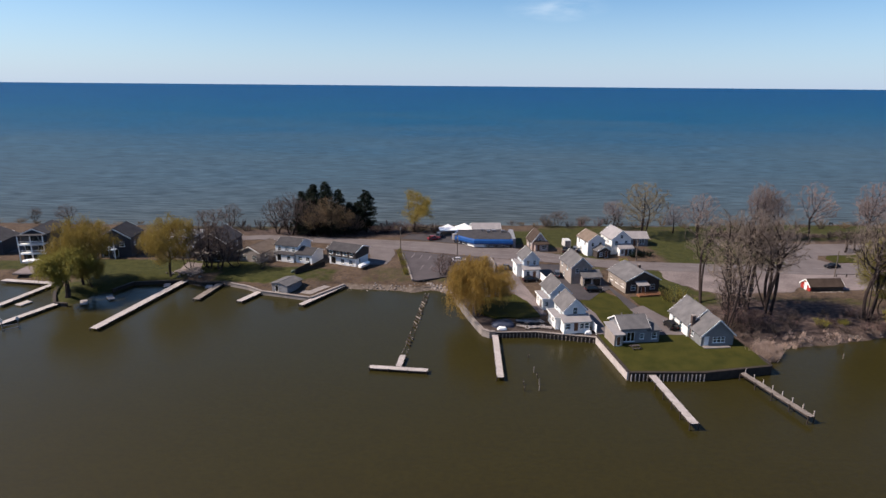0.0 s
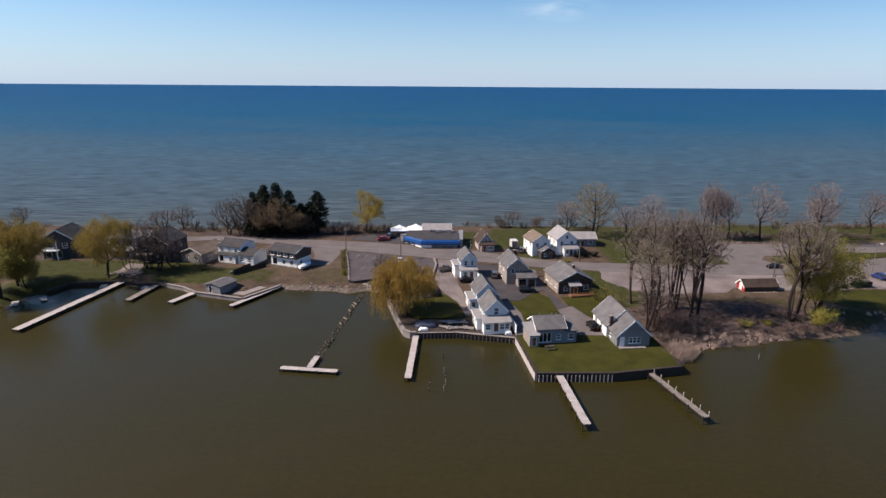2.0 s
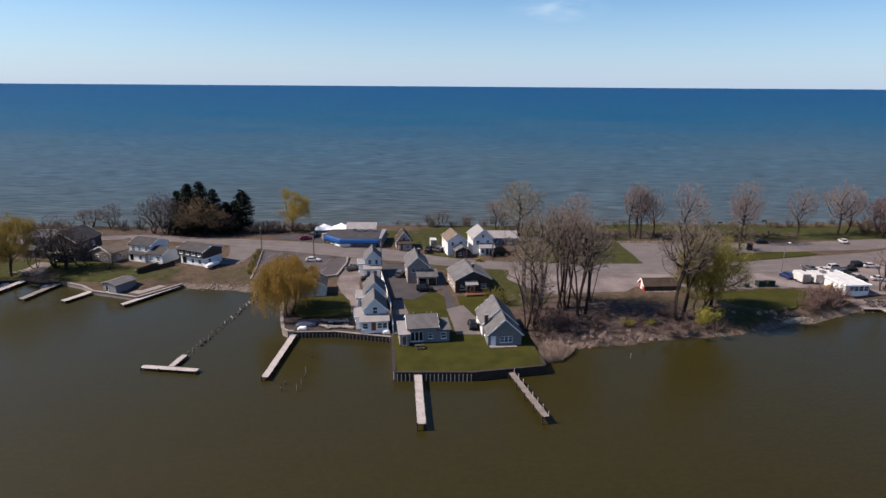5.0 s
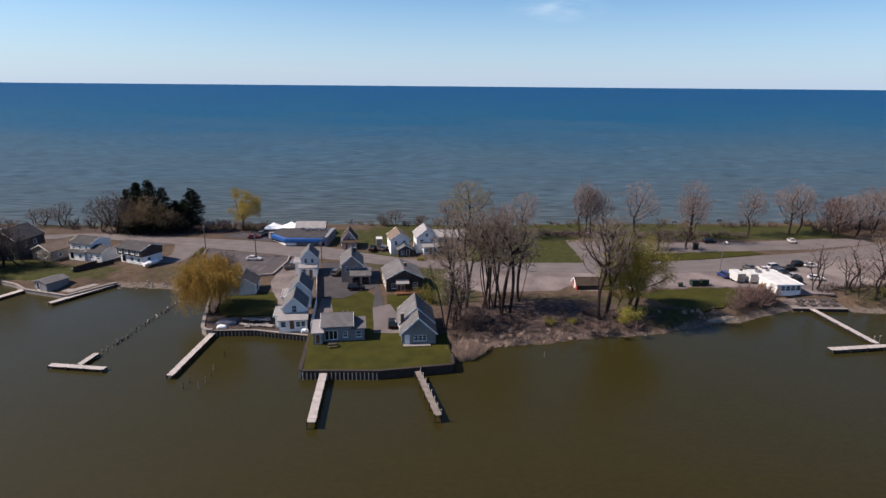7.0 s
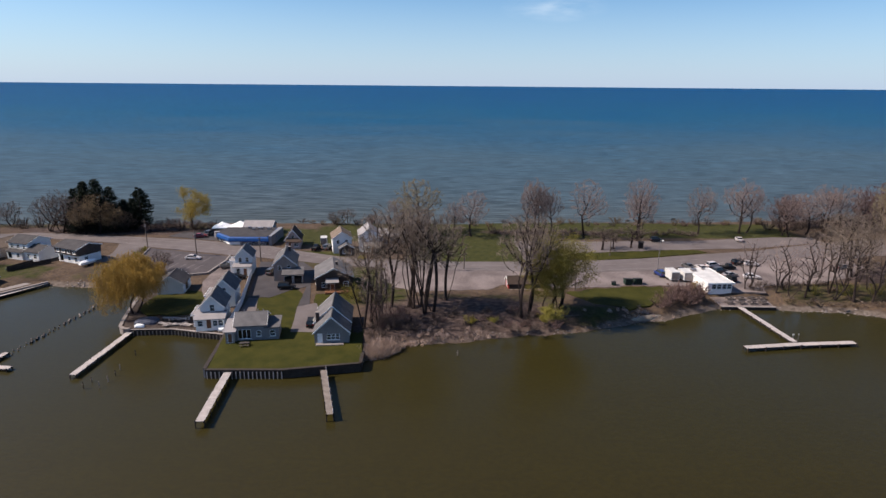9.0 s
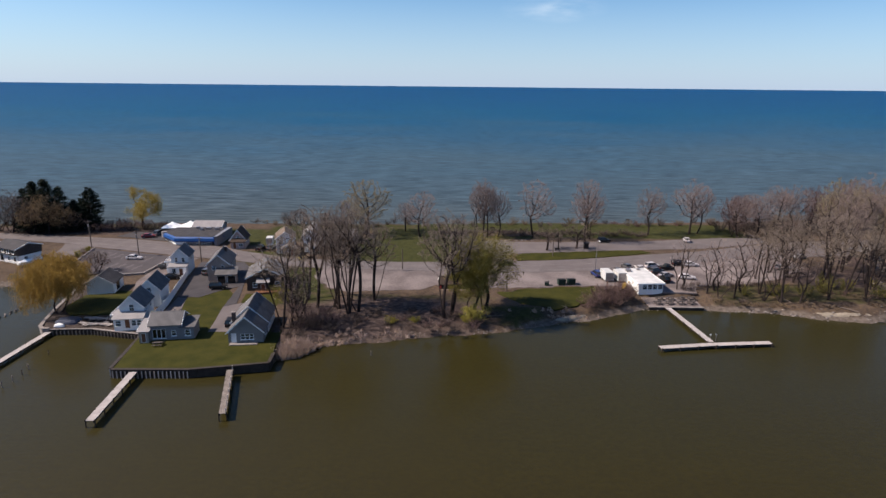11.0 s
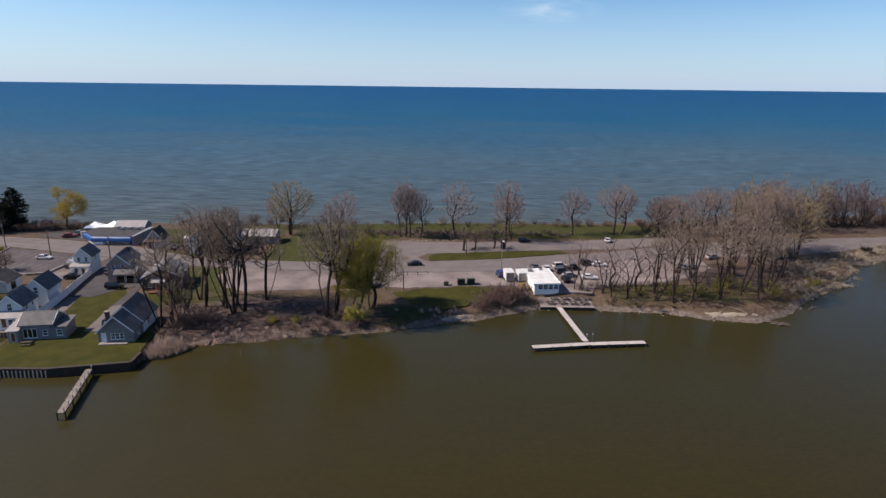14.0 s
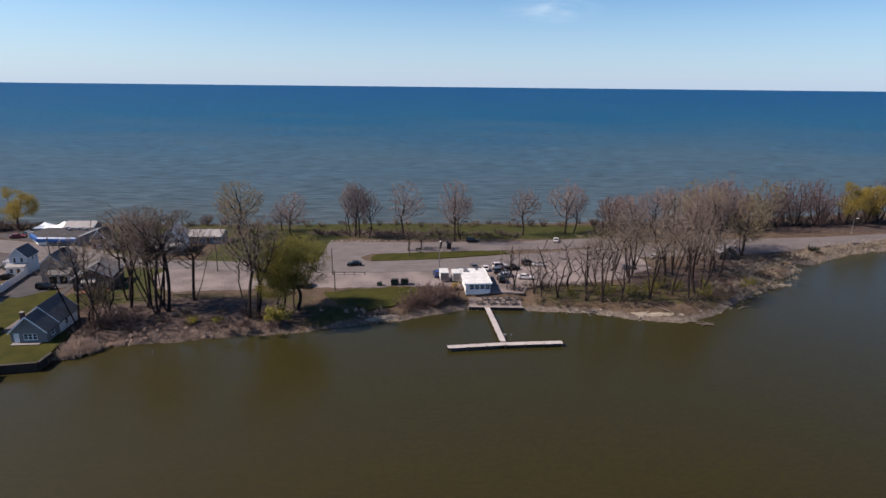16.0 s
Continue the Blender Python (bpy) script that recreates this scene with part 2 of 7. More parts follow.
GROUND = ground_mat()
# far blue of sky mirrored in wave slopes is put into the stops
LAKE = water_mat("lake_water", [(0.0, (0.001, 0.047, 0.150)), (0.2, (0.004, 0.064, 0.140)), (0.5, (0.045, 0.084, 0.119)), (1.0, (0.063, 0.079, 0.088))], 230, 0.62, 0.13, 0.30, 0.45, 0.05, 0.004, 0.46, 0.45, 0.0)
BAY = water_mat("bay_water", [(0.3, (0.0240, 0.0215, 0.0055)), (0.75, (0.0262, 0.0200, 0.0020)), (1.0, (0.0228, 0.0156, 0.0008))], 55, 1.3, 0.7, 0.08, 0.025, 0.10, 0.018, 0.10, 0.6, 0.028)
GLASS = glass_mat()
LAWN = mat("lawn_grass", (0.034, 0.042, 0.007), (0.072, 0.074, 0.014), 0.35, 0.95, 0.5, 5.0, spec=0.1)
ASPHALT = mat("worn_asphalt", (0.147, 0.134, 0.132), (0.222, 0.206, 0.204), 0.25, 0.9, 0.2, 3.0, spec=0.2)
DARK_ASPHALT = mat("dark_asphalt", (0.054, 0.052, 0.057), (0.094, 0.090, 0.096), 0.3, 0.85, 0.2, 4.0, spec=0.25)
LOT_ASPHALT = mat("parking_asphalt", (0.082, 0.076, 0.080), (0.130, 0.120, 0.127), 0.3, 0.88, 0.2, 4.0, spec=0.2)
GRAVEL = mat("gravel", (0.170, 0.152, 0.148), (0.330, 0.298, 0.288), 0.14, 0.95, 0.4, 2.5, spec=0.1, lo=0.42, hi=0.62)
CONCRETE = mat("concrete", (0.24, 0.225, 0.21), (0.40, 0.375, 0.35), 0.8, 0.85, 0.2, 9.0)
PAINT_LINE = mat("road_paint", (0.16, 0.155, 0.15), (0.34, 0.33, 0.32), 1.0, 0.8, 0.1)
WHITE = mat("white_siding", (0.74, 0.75, 0.76), (0.84, 0.84, 0.83), 0.7, 0.6, 0.5, 8.0, lines=0.2, tone=(0.93, 0.915, 0.915))
TRIM = mat("white_trim", (0.72, 0.72, 0.72), (0.85, 0.85, 0.84), 1.0, 0.5, 0.1, tone=(0.93, 0.915, 0.915))
PALE_BLUE = mat("pale_blue_siding", (0.54, 0.62, 0.68), (0.64, 0.71, 0.76), 0.7, 0.6, 0.5, 8.0, lines=0.2, tone=(0.86, 0.845, 0.845))
GREY_BLUE = mat("grey_blue_siding", (0.245, 0.275, 0.31), (0.335, 0.365, 0.40), 0.7, 0.65, 0.5, 8.0, lines=0.2)
GREY_GREEN = mat("grey_green_siding", (0.245, 0.275, 0.285), (0.34, 0.37, 0.38), 0.7, 0.65, 0.5, 8.0, lines=0.2)
CREAM = mat("tan_brick", (0.38, 0.345, 0.30), (0.50, 0.46, 0.40), 0.7, 0.65, 0.5, 8.0, lines=0.2)
TAN = mat("tan_siding", (0.40, 0.375, 0.335), (0.53, 0.495, 0.45), 0.7, 0.7, 0.5, 8.0, lines=0.2)
BROWN = mat("dark_brown_siding", (0.055, 0.045, 0.042), (0.10, 0.085, 0.075), 0.7, 0.7, 0.5, 8.0, lines=0.2)
NAVY = mat("navy_siding", (0.030, 0.036, 0.052), (0.060, 0.068, 0.090), 0.7, 0.65, 0.5, 8.0, lines=0.2)
PINK = mat("faded_pink_siding", (0.52, 0.42, 0.38), (0.68, 0.60, 0.55), 0.8, 0.7, 0.4, 8.0, lines=0.2)
RED = mat("barn_red", (0.42, 0.030, 0.025), (0.56, 0.06, 0.05), 1.0, 0.6, 0.4, 8.0, lines=0.25, axis='Y')
BLUE_METAL = mat("blue_fascia", (0.006, 0.075, 0.30), (0.015, 0.12, 0.42), 0.6, 0.4, 0.2, 8.0, lines=0.4, axis='X')
ROOF_GREY = mat("grey_shingle", (0.11, 0.115, 0.12), (0.20, 0.205, 0.21), 0.6, 0.85, 0.6, 7.0, spec=0.2, vary=0.12)
ROOF_DARK = mat("charcoal_shingle", (0.045, 0.046, 0.05), (0.095, 0.095, 0.10), 0.6, 0.85, 0.6, 7.0, spec=0.2, vary=0.1)
ROOF_TAN = mat("tan_shingle", (0.18, 0.15, 0.115), (0.27, 0.225, 0.18), 0.6, 0.9, 0.6, 7.0, spec=0.15)
ROOF_BROWN = mat("brown_shingle", (0.055, 0.042, 0.034), (0.105, 0.082, 0.066), 0.6, 0.9, 0.6, 7.0, spec=0.15)
ROOF_LIGHT = mat("light_grey_roof", (0.30, 0.31, 0.32), (0.43, 0.43, 0.43), 0.5, 0.7, 0.3, 5.0)
ROOF_WHITE = mat("white_membrane", (0.46, 0.46, 0.46), (0.72, 0.71, 0.70), 0.5, 0.6, 0.2, 4.0, tone=(0.76, 0.745, 0.745))
CANVAS = mat("white_canvas", (0.80, 0.80, 0.80), (0.88, 0.88, 0.88), 0.6, 0.7, 0.2, 3.0, tone=(0.93, 0.915, 0.915))
CHIMNEY = mat("chimney_brick", (0.07, 0.06, 0.055), (0.14, 0.10, 0.09), 3, 0.9, 0.5, 14)
WOOD_GREY = mat("weathered_boards", (0.20, 0.18, 0.16), (0.36, 0.33, 0.29), 0.9, 0.85, 0.4, 9.0, vary=0.15)
WOOD_STAINED = mat("grey_stained_boards", (0.055, 0.050, 0.047), (0.120, 0.110, 0.102), 0.9, 0.8, 0.4, 9.0)
WOOD_PALE = mat("pale_boards", (0.46, 0.445, 0.425), (0.68, 0.655, 0.625), 0.9, 0.8, 0.4, 9.0, vary=0.1)
WOOD_BROWN = mat("brown_deck", (0.20, 0.09, 0.045), (0.32, 0.16, 0.08), 1.2, 0.8, 0.4, 9.0)
WOOD_DARK = mat("wet_timber", (0.024, 0.018, 0.014), (0.064, 0.049, 0.040), 1.2, 0.75, 0.5, 6.0)
BARK = mat("bark", (0.028, 0.022, 0.021), (0.076, 0.061, 0.057), 1.5, 0.95, 0.6, 10, spec=0.1)
PALE_BARK = mat("pale_bark", (0.16, 0.135, 0.115), (0.27, 0.235, 0.20), 1.5, 0.95, 0.6, 10, spec=0.1)
MULCH = mat("dark_yard_earth", (0.034, 0.028, 0.026), (0.120, 0.102, 0.092), 0.8, 0.95, 0.6, 4.0, spec=0.1)
SAND = mat("pale_sand", (0.29, 0.25, 0.20), (0.47, 0.42, 0.345), 0.7, 0.95, 0.6, 4.0, spec=0.1, tone=(0.545, 0.515, 0.505))
STONE = mat("shore_stone", (0.17, 0.152, 0.138), (0.40, 0.37, 0.335), 1.2, 0.9, 0.5, 6, vary=0.2)
STEEL = mat("galvanised_steel", (0.35, 0.36, 0.37), (0.50, 0.51, 0.52), 2, 0.4, 0.1, metal=0.7)
POLE_WOOD = mat("pole_wood", (0.13, 0.11, 0.09), (0.22, 0.19, 0.16), 1.5, 0.9, 0.4)
RUBBER = mat("tyre_rubber", (0.015, 0.015, 0.015), (0.03, 0.03, 0.03), 4, 0.9, 0.1)
DARK_GLASS = mat("tinted_glass", (0.012, 0.014, 0.016), (0.025, 0.028, 0.03), 2, 0.08, 0.0, spec=0.6)
GREEN_STEEL = mat("green_painted_steel", (0.010, 0.035, 0.028), (0.025, 0.06, 0.045), 2, 0.5, 0.2)
PLASTIC_BLUE = mat("blue_tarp", (0.03, 0.045, 0.09), (0.06, 0.08, 0.14), 1.5, 0.7, 0.4)
LAMP_RED = mat("red_lamp", (0.35, 0.02, 0.02), (0.45, 0.03, 0.03), 2, 0.3, 0.0)
YELLOW = mat("yellow_paint", (0.30, 0.20, 0.03), (0.40, 0.27, 0.05), 2, 0.5, 0.1)
TWIG_PINK = leaf_mat("budding_twigs", (0.205, 0.150, 0.140), (0.375, 0.290, 0.270), 0.2)
TWIG_GROVE = leaf_mat("grey_brown_twigs", (0.175, 0.136, 0.116), (0.32, 0.252, 0.215), 0.25)
TWIG_OLIVE = leaf_mat("olive_brown_twigs", (0.165, 0.126, 0.100), (0.30, 0.236, 0.188), 0.25)
TWIG_RED = leaf_mat("reddish_twigs", (0.15, 0.092, 0.085), (0.31, 0.205, 0.185), 0.2)
TWIG_BUD = leaf_mat("yellowish_buds", (0.22, 0.172, 0.115), (0.39, 0.315, 0.205), 0.3)
TWIG_DUSK = leaf_mat("dusky_brown_twigs", (0.112, 0.070, 0.066), (0.235, 0.155, 0.145), 0.2)
TWIG_TAN = leaf_mat("tan_twigs", (0.170, 0.118, 0.072), (0.290, 0.212, 0.132), 0.25)
TWIG_DARK = leaf_mat("dark_twigs", (0.092, 0.069, 0.061), (0.180, 0.137, 0.122), 0.1)
WILLOW_AMBER = leaf_mat("amber_willow_shoots", (0.25, 0.152, 0.034), (0.43, 0.278, 0.078), 0.4)
WILLOW_OCHRE = leaf_mat("ochre_willow_shoots", (0.21, 0.150, 0.034), (0.37, 0.268, 0.072), 0.35)
WILLOW_GOLD = leaf_mat("golden_willow_shoots", (0.24, 0.172, 0.036), (0.42, 0.315, 0.085), 0.4)
LEAF_LIME = leaf_mat("lime_leaves", (0.205, 0.180, 0.036), (0.37, 0.325, 0.080), 0.4)
LEAF_OLIVE = leaf_mat("young_olive_leaves", (0.20, 0.172, 0.046), (0.385, 0.335, 0.090), 0.4)
NEEDLE = leaf_mat("dark_needles", (0.006, 0.012, 0.007), (0.021, 0.031, 0.016), 0.1)
REED = leaf_mat("dry_reeds", (0.35, 0.255, 0.21), (0.62, 0.475, 0.405), 0.3)
REED_GREY = leaf_mat("bleached_grass", (0.25, 0.205, 0.162), (0.54, 0.445, 0.36), 0.3)
PAINTS = {}


def paint(name, c, rough=0.3):
    if name not in PAINTS:
        PAINTS[name] = mat("car_paint_" + name, [v * 0.9 for v in c], c, 1.0, 0.5 if max(c) < 0.05 else rough, 0.02, 5.0, spec=0.15 if max(c) < 0.05 else 0.5)
    return PAINTS[name]


# ---------------------------------------------------------------- mesh tools


class Shape:
    def __init__(self):
        self.v, self.f = [], []

    def poly(self, pts):
        n = len(self.v)
        self.v.extend(tuple(p) for p in pts)
        self.f.append(tuple(range(n, n + len(pts))))

    def box(self, x0, x1, y0, y1, z0, z1):
        n = len(self.v)
        self.v += [(x, y, z) for z in (z0, z1) for x, y in ((x0, y0), (x1, y0), (x1, y1), (x0, y1))]
        self.f += [tuple(n + i for i in q) for q in ((3, 2, 1, 0), (4, 5, 6, 7), (0, 1, 5, 4), (1, 2, 6, 5), (2, 3, 7, 6), (3, 0, 4, 7))]
        return self

    def beam(self, a, b, w, h):
        """A squared bar from a to b."""
        a, b = Vector(a), Vector(b)
        d = (b - a).normalized()
        s = d.cross(Vector((0, 0, 1)))
        s = s.normalized() if s.length > 1e-4 else Vector((1, 0, 0))
        u = s.cross(d)
        n = len(self.v)
        for p in (a, b):
            for i, j in ((-1, -1), (1, -1), (1, 1), (-1, 1)):
                self.v.append(tuple(p + s * (i * w / 2) + u * (j * h / 2)))
        self.f += [tuple(n + i for i in q) for q in ((3, 2, 1, 0), (4, 5, 6, 7), (0, 1, 5, 4), (1, 2, 6, 5), (2, 3, 7, 6), (3, 0, 4, 7))]
        return self

    def tube(self, a, b, r0, r1, sides=6, cap=False):
        a, b = Vector(a), Vector(b)
        d = (b - a).normalized()
        s = d.cross(Vector((0.3, 0.9, 0.2))).normalized()
        u = s.cross(d)
        n = len(self.v)
        for p, r in ((a, r0), (b, r1)):
            for k in range(sides):
                t = 2 * math.pi * k / sides
                self.v.append(tuple(p + (s * math.cos(t) + u * math.sin(t)) * r))
        for k in range(sides):
            q = (k + 1) % sides
            self.f.append((n + q, n + k, n + sides + k, n + sides + q))
        if cap:
            self.f.append(tuple(n + sides + k for k in reversed(range(sides))))
            self.f.append(tuple(n + k for k in range(sides)))
        return self

    def prism(self, pts, z0, z1):
        if sum(p[0] * q[1] - q[0] * p[1] for p, q in zip(pts, pts[1:] + pts[:1])) < 0:
            pts = pts[::-1]
        n, k = len(self.v), len(pts)
        self.v += [(x, y, z0) for x, y in pts] + [(x, y, z1) for x, y in pts]
        self.f.append(tuple(n + k + i for i in range(k)))
        self.f.append(tuple(n + i for i in reversed(range(k))))
        for i in range(k):
            j = (i + 1) % k
            self.f.append((n + i, n + j, n + k + j, n + k + i))
        return self

    def loft(self, rings, closed=True):
        """Rings of equally many points, joined; the ends are closed."""
        n, k = len(self.v), len(rings[0])
        for r in rings:
            self.v += [tuple(p) for p in r]
        for i in range(len(rings) - 1):
            for j in range(k):
                q = (j + 1) % k
                self.f.append((n + i * k + j, n + i * k + q, n + (i + 1) * k + q, n + (i + 1) * k + j))
        if closed:
            self.f.append(tuple(n + j for j in reversed(range(k))))
            self.f.append(tuple(n + (len(rings) - 1) * k + j for j in range(k)))
        return self

    def mesh(self, name, material, smooth=False):
        me = bpy.data.meshes.new(name)
        me.from_pydata(self.v, [], self.f)
        me.materials.append(material)
        if smooth:
            me.polygons.foreach_set("use_smooth", [True] * len(me.polygons))
        me.update()
        return me


def part(name, shape, material, parent=None, label="", smooth=False, m=None):
    me = shape if isinstance(shape, bpy.types.Mesh) else shape.mesh(name, material, smooth)
    ob = new(name, me)
    if parent:
        ob.parent = parent
    if m is not None:
        ob.matrix_basis = m
    if label:
        tagged(ob, label)
    return ob


def thing(name, x, y, z, rot, label, category, group=""):
    ob = new(name)
    ob.matrix_basis = pose(x, y, z, 0, 0, rot)
    return tagged(ob, label, category, group)


G = 1.9

# ---------------------------------------------------------------- ground and water

BAY_SHORE = [(-420, 162), (-240, 158), (-150, 156), (-121, 154), (-105, 150.5), (-101, 142), (-97, 135.5), (-93.6, 135), (-91.8, 143.3), (-88, 145.2),
             (-85.5, 151.5), (-79.9, 152.6), (-72.5, 153.8), (-67, 151.5), (-61.5, 152), (-59.2, 151.3), (-53.8, 148.9), (-49.1, 145.2),
             (-35.3, 140.9), (-28.5, 151), (-21, 149.7), (-15, 149.2), (-9, 148.2), (-6.4, 150), (-2.6, 149), (0.6, 144.5), (2.9, 134.6),
             (5.9, 123.5), (8.4, 119), (18.8, 119.9), (31, 117.2), (33.2, 100.5), (47.6, 100.9), (61.4, 103.9), (61.2, 108.2),
             (64.8, 109.5), (69.6, 115.4), (74.2, 116), (83.7, 118.2), (94.9, 121), (103.5, 122.2), (119.6, 127.9), (130.5, 131.4),
             (136.3, 134.5), (143.7, 138.4), (156.4, 138), (167, 137.3), (176, 136), (183.5, 132.5), (194.5, 131), (204, 135), (215, 145.5),
             (228, 155.8), (236, 159), (230, 161), (241, 168), (247, 174), (247, 181), (252.8, 179), (275.3, 192.3), (289.6, 196.7),
             (340, 213), (420, 235)]
LAKE_SHORE = [(420, 285), (300, 252), (230, 238), (171, 231), (110, 228.5), (88, 225), (1, 223), (-73, 217.5), (-172, 220.5), (-420, 216)]
# grassy ground: centre x, y, half widths, strength
GRASSY = [(-92, 163, 16, 6, 0.85), (-66, 163, 12, 5, 0.8), (-40, 157, 8, 5, 0.6), (-97, 142, 6, 7, 0.9), (-92, 150, 7, 5, 0.8), (166, 212, 32, 10, 1.0), (84, 184, 17, 14, 0.95), (88, 206, 18, 7, 0.8), (120, 204, 12, 5, 0.6), (114, 217, 30, 7, 0.9), (60, 214, 26, 5, 0.6), (-88, 157, 13, 6, 0.9), (-52, 157, 12, 6, 0.85), (22, 200, 9, 9, 0.8), (48, 203, 16, 10, 0.8), (33, 197, 8, 9, 0.85), (14, 203, 12, 5, 0.7), (38, 176, 8, 4, 0.8),
          (88, 136, 18, 6, 0.5), (-110, 160, 12, 4, 0.6), (-130, 163, 14, 4, 0.7), (186, 146, 24, 7, 0.52), (150, 178, 25, 5, 0.5), (60, 140, 8, 6, 0.6), (56, 153, 7, 10, 0.85),
          (-12, 158, 12, 6, 0.45), (-60, 212, 60, 5, 0.45), (40, 168, 10, 6, 0.5), (110, 130, 8, 5, 0.6)]


def wobble(x, y, s):
    return (np.sin(x * 0.31 * s + 1.3) * np.cos(y * 0.27 * s - 0.4) + np.sin(x * 0.83 * s - y * 0.61 * s) * 0.6 + np.sin(x * 1.7 * s + y * 1.9 * s + 2.0) * 0.35) / 1.95


def shore_distance(px, py):
    """Metres to the shore, plus inside the land."""
    loop = BAY_SHORE + LAKE_SHORE
    best, inside = np.full(px.shape, 1e9), np.zeros(px.shape, bool)
    for (ax, ay), (bx, by) in zip(loop, loop[1:] + loop[:1]):
        dx, dy = bx - ax, by - ay
        t = np.clip(((px - ax) * dx + (py - ay) * dy) / (dx * dx + dy * dy), 0, 1)
        best = np.minimum(best, np.hypot(px - ax - t * dx, py - ay - t * dy))
        if ay != by:
            cross = ((ay > py) != (by > py)) & (px < (bx - ax) * (py - ay) / (by - ay) + ax)
            inside ^= cross
    return np.where(inside, best, -best)


def build_ground():
    xs, ys = np.arange(-260, 381, 1.1), np.arange(94, 296, 1.1)
    gx, gy = np.meshgrid(xs, ys)
    d = shore_distance(gx, gy)
    rough = wobble(gx, gy, 1.0)
    dd = d + rough * 0.7 + wobble(gx, gy, 3.1) * 0.35
    walled = ((gx > -1) & (gx < 62.5) & (gy < 146)) | ((gx > -60) & (gx < -28) & (gy < 152))
    dd = np.where(walled, d - 1.6, dd)
    z = np.interp(dd, [-6, -1.2, 0, 1.2, 3.5, 7], [-1.6, -0.5, 0.0, 0.6, 1.45, G])
    z = np.where((gx > 30) & (gx < 62) & (gy < 113), np.minimum(z, 0.9), z)
    z = np.where((gx > 143) & (gx < 160.5) & (gy > 137) & (gy < 145), np.minimum(z, 0.6), z)
    z += np.clip((d - 3) / 10, 0, 1) * 0.03 * wobble(gx, gy, 0.6)
    wild = np.zeros_like(z)
    for cx, cy, ax, ay in ((85, 126, 32, 9), (190, 142, 30, 10), (230, 165, 18, 12), (80, 219, 160, 4), (270, 235, 50, 12), (-80, 212, 60, 3)):
        wild = np.maximum(wild, np.clip(1.4 - np.hypot((gx - cx) / ax, (gy - cy) / ay), 0, 1))
    z += wild * 0.22 * (wobble(gx, gy, 2.3) + 0.3) * (dd > 0.5)
    grass = np.zeros_like(z)
    for cx, cy, ax, ay, s in GRASSY:
        r = np.maximum(np.abs(gx - cx) / ax, np.abs(gy - cy) / ay)
        grass = np.maximum(grass, s * np.clip((1.35 - r) / 0.5, 0, 1))
    shore = np.clip((2.8 - dd) / 2.0, 0, 1) * 0.85
    wood = np.zeros_like(z)
    for cx, cy, ax, ay in ((82, 128, 24, 12), (68, 119, 11, 7), (203, 160, 18, 9), (222, 176, 10, 8), (-40, 204, 36, 6), (270, 224, 60, 9), (112, 207, 22, 4)):
        wood = np.maximum(wood, np.clip((1.4 - np.hypot((gx - cx) / ax, (gy - cy) / ay)) / 0.6, 0, 1) * 0.75)
    shore = np.where(gy > 205, shore * 0.8, shore)
    shore = np.where((gx > 60) & (gx < 112) & (gy < 140), shore * 0.55, shore)
    shore = np.where((gx < -70) & (gy < 160), shore * 0.4, shore)
    ny, nx = gx.shape
    idx = np.arange(nx * ny).reshape(ny, nx)
    faces = np.stack([idx[:-1, :-1], idx[:-1, 1:], idx[1:, 1:], idx[1:, :-1]], -1).reshape(-1, 4)
    me = bpy.data.meshes.new("ground")
    me.from_pydata(np.stack([gx, gy, z], -1).reshape(-1, 3).tolist(), [], faces.tolist())
    me.polygons.foreach_set("use_smooth", [True] * len(me.polygons))
    for name, values in (("grass", grass), ("shore", shore), ("wood", wood)):
        at = me.attributes.new(name, 'FLOAT', 'POINT')
        at.data.foreach_set("value", values.ravel().astype(np.float32))
    me.materials.append(GROUND)
    tagged(new("ground", me), "low sandy spit with leaf litter, patchy spring grass and gravelly shore", "ground", kind="structure")


build_ground()


def build_water():
    s = Shape()
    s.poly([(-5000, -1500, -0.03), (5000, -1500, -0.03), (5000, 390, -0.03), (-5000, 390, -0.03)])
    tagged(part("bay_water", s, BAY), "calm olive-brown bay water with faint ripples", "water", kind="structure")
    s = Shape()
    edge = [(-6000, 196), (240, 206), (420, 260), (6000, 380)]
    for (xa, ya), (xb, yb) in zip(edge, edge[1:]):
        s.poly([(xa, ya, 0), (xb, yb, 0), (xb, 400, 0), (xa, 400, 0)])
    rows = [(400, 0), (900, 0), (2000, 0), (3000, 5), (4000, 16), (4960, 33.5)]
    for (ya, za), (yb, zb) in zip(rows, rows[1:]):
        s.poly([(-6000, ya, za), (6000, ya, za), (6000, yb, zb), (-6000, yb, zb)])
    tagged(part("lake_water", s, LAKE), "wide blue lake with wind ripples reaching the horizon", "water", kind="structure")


build_water()


def slab(name, pts, top, material, label, category, jitter=0.0, deep=0.35, kind="structure"):
    if jitter:
        out = []
        for (ax, ay), (bx, by) in zip(pts, pts[1:] + pts[:1]):
            n = max(1, int(math.hypot(bx - ax, by - ay) / 1.3))
            for i in range(n):
                x, y = ax + (bx - ax) * i / n, ay + (by - ay) * i / n
                out.append((x + jitter * noise.noise((x * 0.4, y * 0.4, 1)), y + jitter * noise.noise((x * 0.4, y * 0.4, 7)) * 1.2))
        pts = out
    ob = part(name, Shape().prism(pts, top - deep, top), material)
    return tagged(ob, label, category, kind=kind)


